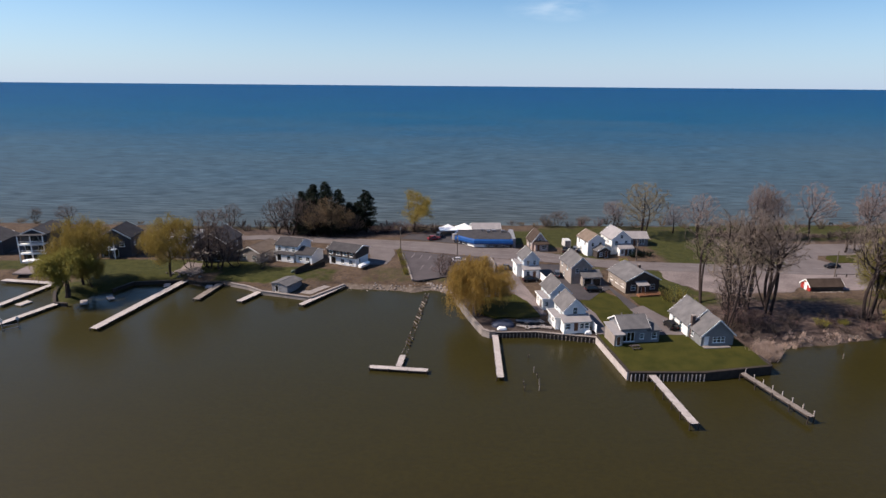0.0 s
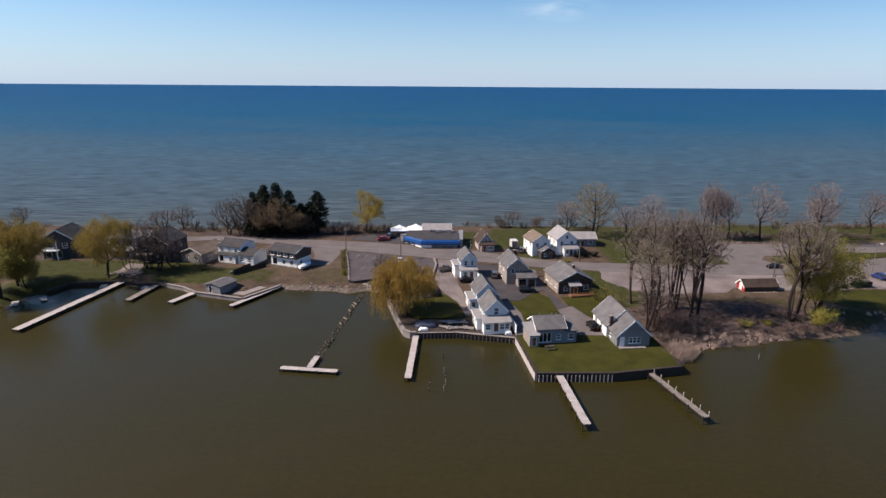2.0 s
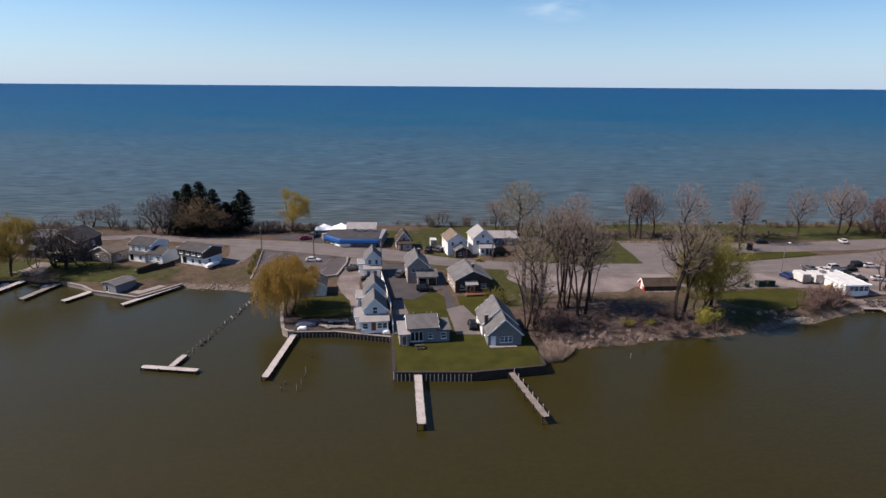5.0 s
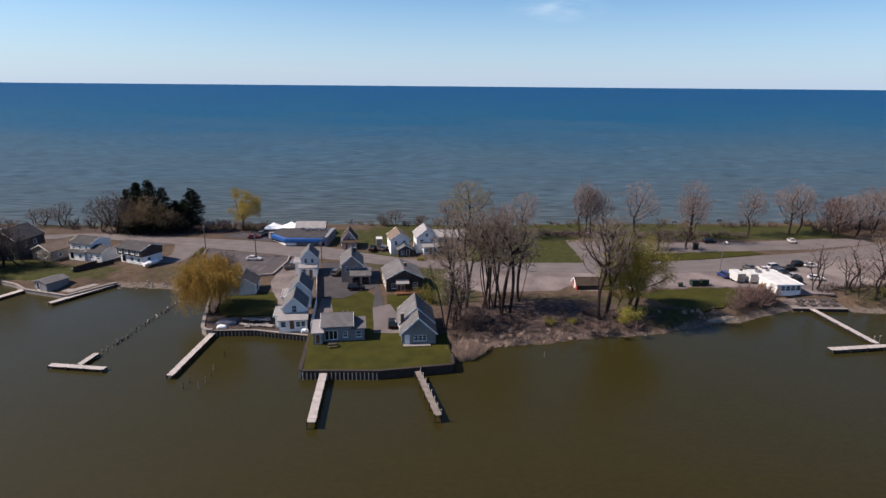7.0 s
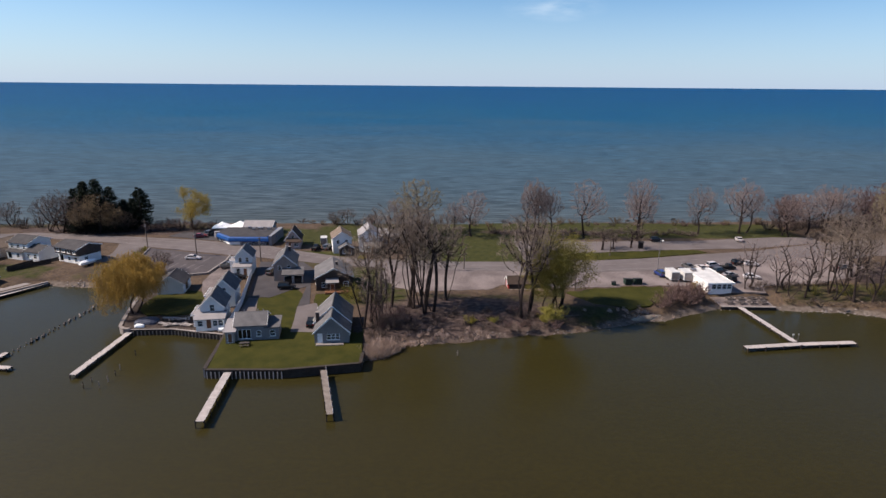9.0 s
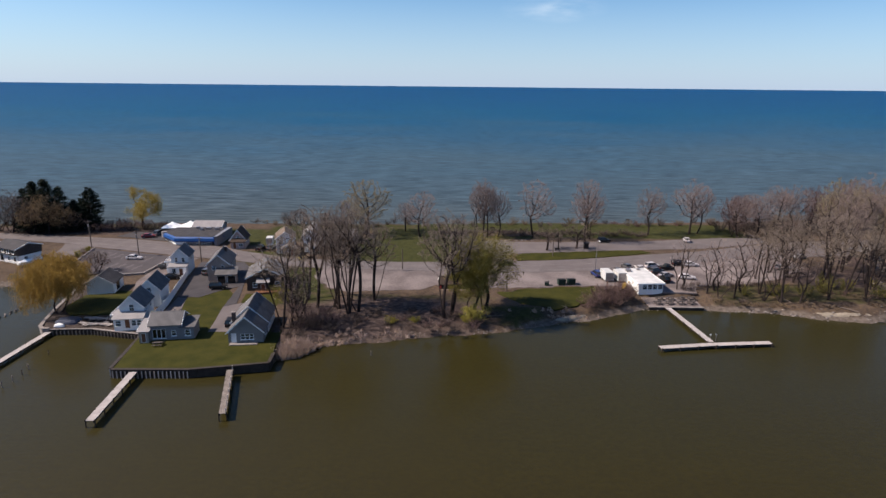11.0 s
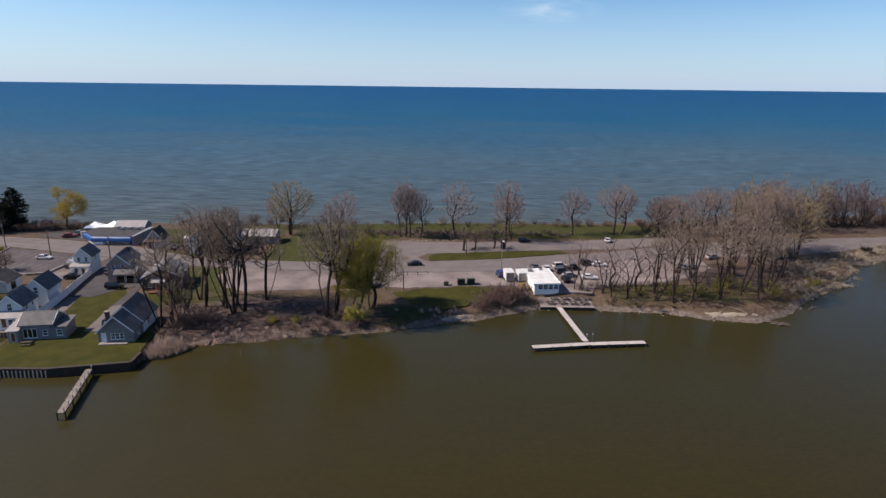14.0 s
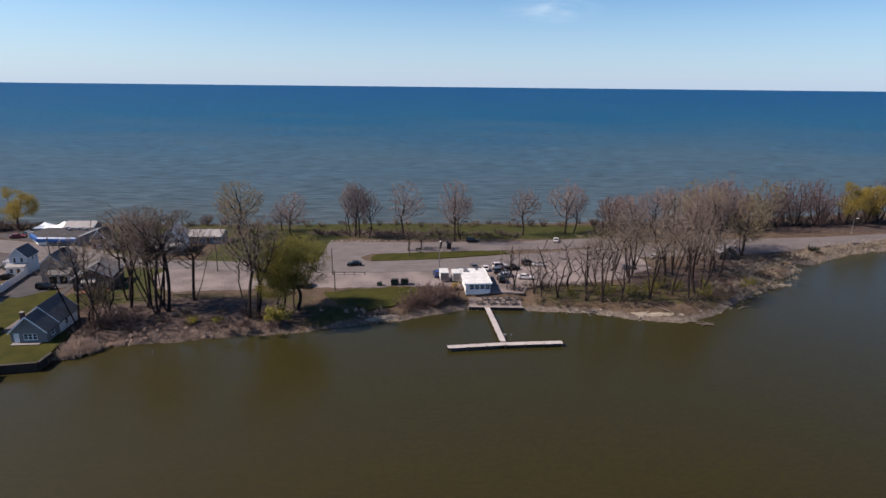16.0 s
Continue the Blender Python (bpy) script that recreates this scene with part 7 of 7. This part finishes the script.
SEDAN = [(-2.2, 0.45, 0.72, 0.70), (-2.1, 0.28, 0.92, 0.82), (-1.2, 0.2, 0.98, 0.88), (0.6, 0.2, 0.96, 0.89), (1.6, 0.22, 0.84, 0.86), (2.15, 0.3, 0.68, 0.76), (2.25, 0.42, 0.6, 0.66)]
CABIN = {"sedan": [(-1.75, 0.0), (-1.1, 0.44), (0.1, 0.48), (1.0, 0.0)], "suv": [(-2.1, 0.0), (-1.9, 0.66), (0.2, 0.70), (1.05, 0.0)], "pickup": [(-0.5, 0.0), (-0.3, 0.72), (0.6, 0.72), (1.2, 0.0)]}
CAR_FIRST = {}


def car(style, colour, c, x, y, rot, label, z=G + 0.08):
    key = (style, colour)
    m = pose(x, y, z, 0, 0, rot)
    if key in CAR_FIRST:
        t = copy_thing(CAR_FIRST[key], m)
        return tagged(t, label)
    t = new("car" if style != "pickup" else "pickup_truck")
    tagged(t, label, "car" if style != "pickup" else "pickup truck", "parked vehicles")
    t.matrix_basis = m
    CAR_FIRST[key] = t
    pm = paint(colour, c)
    lift = 0.0 if style == "sedan" else 0.14
    rings = []
    for px, z0, z1, hw in SEDAN:
        if style == "pickup" and px < -0.6:
            z1 = max(z1, 1.0)
        z0, z1 = z0 + lift, z1 + lift
        zm = (z0 + z1) / 2
        rings.append([(px, -hw * 0.9, z0), (px, -hw, zm), (px, -hw * 0.9, z1), (px, hw * 0.9, z1), (px, hw, zm), (px, hw * 0.9, z0)])
    body = Shape().loft(rings)
    part("body", body, pm, t, smooth=False)
    base = 0.92 + lift
    cab, win = Shape(), Shape()
    st = CABIN[style]
    top = max(s[1] for s in st)
    rr = [[(px, -0.80 + h * 0.28, base - 0.02 + h), (px, 0.80 - h * 0.28, base - 0.02 + h), (px, 0.82, base - 0.06), (px, -0.82, base - 0.06)] for px, h in st]
    win.loft(rr)
    part("window_band", win, DARK_GLASS, t)
    r0, r1 = st[1][0], st[2][0]
    cab.box(r0 - 0.05, r1 + 0.05, -0.80 + top * 0.28, 0.80 - top * 0.28, base + top - 0.05, base + top + 0.02)
    for sx in (-1, 1):
        cab.beam((st[0][0], sx * 0.80, base), (st[1][0], sx * (0.82 - st[1][1] * 0.28), base + st[1][1]), 0.09, 0.09)
        cab.beam((st[3][0], sx * 0.80, base), (st[2][0], sx * (0.82 - st[2][1] * 0.28), base + st[2][1]), 0.09, 0.09)
    part("roof", cab, pm, t)
    if style == "pickup":
        part("cargo_bed", Shape().box(-2.05, -0.65, -0.7, 0.7, 1.10, 1.16), RUBBER, t)
    for px in (-1.35, 1.4):
        for sy in (-1, 1):
            w = part("wheel", Shape().tube((px, sy * 0.70, 0.33), (px, sy * 0.91, 0.33), 0.33, 0.33, 14, True), RUBBER, t)
            part("rim", Shape().tube((px, sy * 0.86, 0.33), (px, sy * 0.925, 0.33), 0.2, 0.19, 10, True), STEEL, w)
    for sy in (-1, 1):
        part("headlight", Shape().box(2.1, 2.24, sy * 0.58 - 0.13, sy * 0.58 + 0.13, 0.52 + lift, 0.64 + lift), TRIM, t)
        part("tail_light", Shape().box(-2.22, -2.1, sy * 0.6 - 0.12, sy * 0.6 + 0.12, 0.60 + lift, 0.76 + lift), LAMP_RED, t)
    return t


BLACK, WHT, SILVER, CBLUE, CRED, GREYC = (0.02, 0.02, 0.022), (0.78, 0.78, 0.78), (0.42, 0.43, 0.45), (0.02, 0.05, 0.24), (0.30, 0.02, 0.03), (0.12, 0.125, 0.13)
for style, colour, c, x, y, rot, label in (
        ("sedan", "black", BLACK, 112.4, 167.6, -172, "black sedan on the grey road"),
        ("suv", "black", BLACK, 148.4, 195.6, 4, "dark parked car in the lakeside car park"),
        ("sedan", "white", WHT, 177.1, 197.8, 80, "white parked car in the lakeside car park"),
        ("suv", "blue", CBLUE, 136.7, 158.4, 100, "blue parked car beside white trailers"),
        ("sedan", "white", WHT, 150.6, 164.6, 95, "white parked car behind the white building"),
        ("suv", "white", WHT, 155.0, 166.6, 15, "white parked suv behind the white building"),
        ("pickup", "black", BLACK, 158.4, 164.9, 10, "black pickup truck behind the white building"),
        ("suv", "grey", GREYC, 154.6, 161.6, 20, "dark grey parked suv behind the white building"),
        ("sedan", "silver", SILVER, 156.0, 158.2, 20, "silver parked car behind the white building"),
        ("suv", "black", BLACK, 154.2, 154.4, 95, "black parked suv beside the white building"),
        ("sedan", "white", WHT, 161.2, 156.6, -10, "white parked car on pale gravel"),
        ("suv", "black", BLACK, 163.8, 169.6, 10, "black parked suv at the roadside"),
        ("sedan", "white", WHT, 167.0, 168.8, -5, "white parked car at the roadside"),
        ("sedan", "grey", GREYC, 147.4, 166.2, 100, "dark parked car behind the white building"),
        ("suv", "grey", GREYC, 143.2, 160.6, 90, "dark parked car behind white trailers"),
        ("sedan", "red", CRED, -5.4, 195.6, 20, "dark red parked car beside the restaurant"),
        ("sedan", "black", BLACK, 21.7, 152.2, 10, "black car parked beside a white cottage"),
        ("suv", "grey", GREYC, 29.6, 156.8, 80, "dark car parked on an asphalt yard"),
        ("suv", "black", BLACK, 36.9, 144.4, 5, "black car parked on an asphalt yard"),
        ("suv", "black", BLACK, 48.2, 121.2, 96, "black car parked on a concrete drive"),
        ("pickup", "grey", GREYC, 15.8, 161.8, 30, "dark pickup truck parked beside a parking lot"),
        ("sedan", "white", WHT, 2.7, 169.8, 0, "white car parked in a dark asphalt lot"),
        ("pickup", "black", BLACK, 36.6, 181.6, 80, "dark pickup truck parked between houses"),
        ("suv", "grey", GREYC, 40.0, 182.6, 75, "dark car parked between houses"),
        ("sedan", "silver", SILVER, 204.6, 178.2, 20, "silver parked car beyond the eastern grove"),
        ("sedan", "grey", GREYC, 192.6, 166.4, 10, "grey car parked under bare trees"),
        ("suv", "grey", GREYC, -3.6, 199.4, 80, "grey car parked beside white tents")):
    car(style, colour, c, x, y, rot, label)


def boat(x, y, z, rot, l, label, cover):
    t = thing("boat", x, y, z, rot, label, "boat", "boats ashore")
    rings = []
    for f, w, k in ((-0.5, 0.8, 0.1), (-0.2, 1.0, 0.05), (0.15, 0.95, 0.05), (0.38, 0.55, 0.2), (0.5, 0.06, 0.5)):
        hw = w * l * 0.17
        rings.append([(f * l, -hw, 1.25), (f * l, -hw * 0.75, 0.6 + k * 0.5), (f * l, 0, 0.4 + k), (f * l, hw * 0.75, 0.6 + k * 0.5), (f * l, hw, 1.25)])
    part("hull", Shape().loft(rings), TRIM, t)
    part("cover", Shape().loft([[(f * l, -w * l * 0.165, 1.26), (f * l, 0, 1.26 + hh), (f * l, w * l * 0.165, 1.26)] for f, w, hh in ((-0.48, 0.8, 0.25), (-0.1, 0.98, 0.55), (0.2, 0.9, 0.4), (0.47, 0.12, 0.05))]), cover, t)
    part("trailer_frame", Shape().beam((-l * 0.4, 0, 0.35), (l * 0.75, 0, 0.4), 0.15, 0.15).beam((-l * 0.1, -0.9, 0.33), (-l * 0.1, 0.9, 0.33), 0.12, 0.12), STEEL, t)
    for sy in (-1, 1):
        part("wheel", Shape().tube((-l * 0.1, sy * 0.85, 0.3), (-l * 0.1, sy * 1.02, 0.3), 0.3, 0.3, 12, True), RUBBER, t)


boat(-24.6, 163.4, G, 62, 5.0, "white boat on a trailer beside a white house", CANVAS)
boat(-120.4, 163.2, G, 20, 5.0, "white covered boat before a balcony house", CANVAS)


def raft(x, y, rot, w, l, label):
    t = thing("float", x, y, 0, rot, label, "float", "floats and rafts")
    part("deck", Shape().box(-w / 2, w / 2, -l / 2, l / 2, 0.12, 0.34), WOOD_PALE, t)
    for sx in (-1, 1):
        part("pontoon", Shape().tube((sx * w * 0.35, -l / 2, 0.0), (sx * w * 0.35, l / 2, 0.0), 0.16, 0.16, 8, True), STEEL, t)


raft(-91.0, 137.6, 30, 1.6, 3.2, "small pale float beside a bank")
raft(-86.2, 141.0, 40, 1.4, 3.2, "small pale float beside a bank")
raft(-105.2, 136.5, -20, 2.0, 3.0, "white float in a boat slip")
raft(-76.4, 151.0, 20, 1.6, 2.6, "white float beside a long dock")
raft(-64.8, 150.2, 10, 1.6, 2.4, "pale float beside a short dock")

# ---------------------------------------------------------------- poles, tables and small things


def utility_pole(x, y, top, arm, label, rot=0):
    t = thing("utility_pole", x, y, G - 0.05, rot, label, "utility pole", "roadside poles")
    part("shaft", Shape().tube((0, 0, -0.3), (0, 0, top - G), 0.17, 0.12, 8, True), POLE_WOOD, t)
    if arm:
        part("crossarm", Shape().box(-arm / 2, arm / 2, 0.12, 0.22, top - G - 0.7, top - G - 0.58), POLE_WOOD, t)
        for sx in (-0.45, -0.15, 0.2, 0.45):
            part("insulator", Shape().tube((sx * arm, 0.17, top - G - 0.58), (sx * arm, 0.17, top - G - 0.4), 0.05, 0.04, 6, True), STEEL, t)
        part("transformer", Shape().tube((0, -0.36, top - G - 2.2), (0, -0.36, top - G - 1.3), 0.22, 0.22, 10, True), STEEL, t)


for row in ((-15.5, 179.7, 11.6, 1.8, "brown wooden utility pole beside the road", 20), (2.2, 173.6, 10.0, 1.6, "brown wooden utility pole in a parking lot", 10), (23.2, 168.2, 9.6, 1.4, "brown wooden utility pole by the yard", 10), (56.2, 172.4, 9.0, 1.4, "brown wooden utility pole beside the road", 0),
            (107.6, 158.8, 9.6, 0, "bare wooden pole at the edge of the road", 0), (128.0, 177.8, 7.0, 0, "thin wooden pole on a grass island", 0), (82.6, 163.0, 8.0, 0, "wooden pole standing on pale gravel", 0), (-80.4, 196.5, 10, 1.6, "brown wooden utility pole beside the road", 10)):
    utility_pole(*row)


def lamp_pole(x, y, hgt, rot, label):
    t = thing("street_lamp", x, y, G, rot, label, "street lamp", "roadside lamps")
    part("base", Shape().tube((0, 0, -0.2), (0, 0, 0.5), 0.3, 0.28, 10, True), CONCRETE, t)
    part("pole", Shape().tube((0, 0, 0.4), (0, 0, hgt), 0.12, 0.07, 8, True), STEEL, t)
    part("arm", Shape().tube((0, 0, hgt - 0.1), (-1.1, 0, hgt + 0.15), 0.05, 0.04, 6, True), STEEL, t)
    part("lamp_head", Shape().box(-1.7, -1.0, -0.16, 0.16, hgt + 0.08, hgt + 0.24), TRIM, t)


lamp_pole(137.4, 162.4, 9.2, 100, "grey steel street lamp beside the trailers")
plant("hedge", 260.1, 189.4, G + 1.5, 2.2)
lamp_pole(289.0, 213.6, 6.0, 100, "grey steel street lamp on the causeway")


def low_gate(x0, y0, x1, y1):
    l = math.hypot(x1 - x0, y1 - y0)
    t = thing("barrier", x0, y0, G, math.degrees(math.atan2(y1 - y0, x1 - x0)), "low dark pole barrier on gravel", "barrier")
    part("rail", Shape().beam((0, 0, 0.8), (l, 0, 0.8), 0.12, 0.12), WOOD_DARK, t)
    for k in range(4):
        part("post", Shape().box(l * k / 3 - 0.08, l * k / 3 + 0.08, -0.08, 0.08, -0.3, 0.95), WOOD_DARK, t)


low_gate(108.0, 158.6, 116.6, 158.9)
utility_pole(110.6, 145.6, 7.6, 0, "short wooden pole at the gravel edge", 0)


def dumpster(x, y, rot):
    t = thing("dumpster", x, y, G + 0.07, rot, "dark green steel dumpster on gravel", "dumpster", "dumpsters")
    ring = [(-0.95, 0.1), (0.75, 0.1), (0.95, 1.3), (-0.95, 1.6)]
    part("bin", Shape().loft([[(e, p[0], p[1]) for p in ring] for e in (-0.95, 0.95)]), GREEN_STEEL, t)
    part("lid", Shape().loft([[(e, p[0], p[1]) for p in ((0.98, 1.32), (0.98, 1.40), (-0.98, 1.72), (-0.98, 1.62))] for e in (-1.0, 1.0)]), RUBBER, t)
    for e in (-1.03, 1.03):
        part("pocket", Shape().box(e - 0.07, e + 0.07, -0.5, 0.5, 0.7, 0.9), GREEN_STEEL, t)
    return t


dumpster(125.6, 150.8, 2)
dumpster(128.2, 151.1, 4)
dumpster(121.6, 150.0, 80).scale = (0.6, 0.6, 0.6)

TABLE = []


def picnic_table(x, y, z, rot, label):
    m = pose(x, y, z, 0, 0, rot)
    if TABLE:
        return tagged(copy_thing(TABLE[0], m), label)
    t = new("picnic_table")
    tagged(t, label, "picnic table", "picnic tables")
    t.matrix_basis = m
    TABLE.append(t)
    for k in range(5):
        part("plank", Shape().box(-0.95, 0.95, -0.4 + 0.165 * k, -0.26 + 0.165 * k, 0.71, 0.75), WOOD_STAINED, t)
    for sy in (-1, 1):
        part("bench", Shape().box(-0.95, 0.95, sy * 0.75 - 0.14, sy * 0.75 + 0.14, 0.41, 0.45), WOOD_STAINED, t)
    for sx in (-0.7, 0.7):
        part("leg_frame", Shape().beam((sx, -0.7, 0), (sx, -0.25, 0.71), 0.09, 0.05).beam((sx, 0.7, 0), (sx, 0.25, 0.71), 0.09, 0.05).beam((sx, -0.8, 0.38), (sx, 0.8, 0.38), 0.05, 0.09), WOOD_DARK, t)


for i, (x, y) in enumerate(((149.1, 143.0), (151.8, 143.1), (154.7, 143.2), (157.3, 143.3), (147.6, 139.9), (150.6, 140.0), (153.3, 140.0), (156.1, 140.1))):
    picnic_table(x, y, 0.78, 4 + 9 * (i % 3), "weathered picnic table on a pale patio")
picnic_table(37.2, 110.4, G - 0.05, 12, "weathered picnic table on a green lawn")


def kiosk(x, y):
    t = thing("kiosk", x, y, G + 0.1, 5, "small dark board kiosk on a grass island", "kiosk")
    part("box", Shape().box(-0.7, 0.7, -0.5, 0.5, -0.2, 1.9), WOOD_DARK, t)
    part("roof", Shape().loft([[(e, -0.75, 1.88), (e, 0.75, 1.88), (e, 0, 2.35)] for e in (-0.95, 0.95)]), ROOF_DARK, t)


kiosk(140.4, 187.2)


def bench(x, y, rot, label):
    t = thing("bench", x, y, G + 0.05, rot, label, "bench", "park benches")
    part("seat", Shape().box(-0.8, 0.8, -0.22, 0.22, 0.42, 0.48), WOOD_DARK, t)
    part("backrest", Shape().box(-0.8, 0.8, 0.2, 0.26, 0.55, 0.95), WOOD_DARK, t)
    for sx in (-0.65, 0.65):
        part("leg", Shape().box(sx - 0.05, sx + 0.05, -0.2, 0.25, -0.15, 0.5), WOOD_DARK, t)


bench(130.6, 184.0, 0, "dark bench on a grass island")
bench(112.0, 212.0, 0, "dark bench facing the lake")
bench(147.0, 224.0, 0, "dark bench on the lake bank")
bench(166.0, 228.0, 0, "dark bench on the lake bank")


def tarp_heap(x, y, rot, w, l, hgt, label, m1):
    t = thing("tarp_cover", x, y, G - 0.05 if y > 125 else 1.4, rot, label, "tarpaulin", "covered heaps")
    s = Shape()
    r = random.Random(int(x * 10))
    rings = []
    for k, (f, hz) in enumerate(((1.0, -0.1), (0.96, 0.45), (0.8, 0.8), (0.45, 1.0), (0.05, 1.05))):
        rings.append([(math.copysign(abs(math.cos(a)) ** 0.5, math.cos(a)) * w / 2 * f + r.gauss(0, 0.04), math.copysign(abs(math.sin(a)) ** 0.5, math.sin(a)) * l / 2 * f + r.gauss(0, 0.04), hz * hgt + r.gauss(0, 0.03)) for a in [6.283 * (i + 0.5) / 14 for i in range(14)]])
    s.loft(rings)
    part("sheet", s, m1, t)
    part("tie_line", Shape().beam((-w / 2, 0, hgt * 0.5), (w / 2, 0, hgt * 0.5), 0.04, 0.04), STEEL, t)


tarp_heap(11.6, 123.0, 4, 5.0, 3.4, 1.0, "dark blue tarpaulin over a boat in the yard", PLASTIC_BLUE)
tarp_heap(11.2, 120.4, 4, 2.2, 0.9, 0.7, "white sheeted heap on the seawall", CANVAS)
tarp_heap(29.6, 118.8, 4, 1.6, 0.9, 0.8, "white sheeted heap behind the seawall", CANVAS)
tarp_heap(-43.6, 158.4, 8, 2.2, 1.2, 0.8, "dark green covered stack on a lawn", GREEN_STEEL)


def timber_racks():
    r = random.Random(8)
    for i in range(11):
        t = thing("timber_stack", 15.6 + (i % 6) * 1.15 + r.uniform(-0.2, 0.2), 121.4 + (i // 6) * 2.2 + r.uniform(-0.3, 0.5), 1.5 if i < 6 else G - 0.05, r.uniform(-30, 30) + (90 if i % 3 == 1 else 0), "stack of bleached dock timbers in a yard", "timber stack", "stored dock sections")
        for k in range(4):
            z = 0.25 + 0.02 * k
            part("plank", Shape().box(-1.0, 1.0, -0.5 + 0.27 * k, -0.36 + 0.27 * k, z, z + 0.09), WOOD_PALE if (i + k) % 3 else WOOD_GREY, t)
        for sx in (-0.7, 0.7):
            part("bearer", Shape().box(sx - 0.06, sx + 0.06, -0.55, 0.5, -0.2, 0.25), WOOD_DARK, t)


timber_racks()


def excavator(x, y):
    t = thing("mini_excavator", x, y, G, 40, "small yellow digger beside reddish brush", "digger")
    part("track", Shape().box(-1.0, 1.0, -0.75, -0.4, 0, 0.45), RUBBER, t)
    part("track", Shape().box(-1.0, 1.0, 0.4, 0.75, 0, 0.45), RUBBER, t)
    part("cab", Shape().box(-0.7, 0.5, -0.5, 0.5, 0.5, 1.9), YELLOW, t)
    part("boom", Shape().beam((0.5, 0, 0.9), (1.6, 0, 2.0), 0.2, 0.24).beam((1.6, 0, 2.0), (2.3, 0, 0.9), 0.16, 0.2), YELLOW, t)
    part("bucket", Shape().box(2.1, 2.6, -0.3, 0.3, 0.5, 0.95), STEEL, t)


excavator(141.4, 147.0)


def channel_marker(x, y):
    t = thing("channel_marker", x, y, 0, 0, "white navigation marker on a thin post", "marker", "channel markers")
    part("post", Shape().tube((0, 0, -1.5), (0, 0, 1.7), 0.06, 0.05, 6, True), STEEL, t)
    part("board", Shape().box(-0.13, 0.13, -0.03, 0.03, 1.4, 1.7), TRIM, t)


channel_marker(151.9, 119.4)
channel_marker(153.2, 119.6)


def boat_lift(x, y, rot):
    t = thing("boat_lift", x, y, 0, rot, "galvanised steel boat lift beside a pale dock", "boat lift")
    for sx in (-1.2, 1.2):
        for sy in (-1.5, 1.5):
            part("post", Shape().tube((sx, sy, -1.4), (sx, sy, 2.0), 0.07, 0.07, 8, True), STEEL, t)
        part("side_rail", Shape().beam((sx, -1.6, 0.45), (sx, 1.6, 0.45), 0.12, 0.14), STEEL, t)
    for sy in (-1.5, 1.5):
        part("cross_beam", Shape().beam((-1.2, sy, 0.35), (1.2, sy, 0.35), 0.12, 0.12), STEEL, t)
    part("winch_wheel", Shape().tube((-1.33, -1.5, 1.7), (-1.25, -1.5, 1.7), 0.35, 0.35, 14, True), TRIM, t, "white winch wheel")
    part("winch_wheel", Shape().tube((-1.33, 1.5, 1.7), (-1.25, 1.5, 1.7), 0.35, 0.35, 14, True), TRIM, t, "white winch wheel")


boat_lift(-97.8, 121.4, -52)
utility_pole(74.8, 160.9, 12.4, 1.4, "brown wooden utility pole at the roadside gravel", 8)
plant("dark_brush", 156.9, 147.2, G + 2.2, 1.5)
plant("dark_brush", 158.4, 146.4, G + 1.6, 1.3)
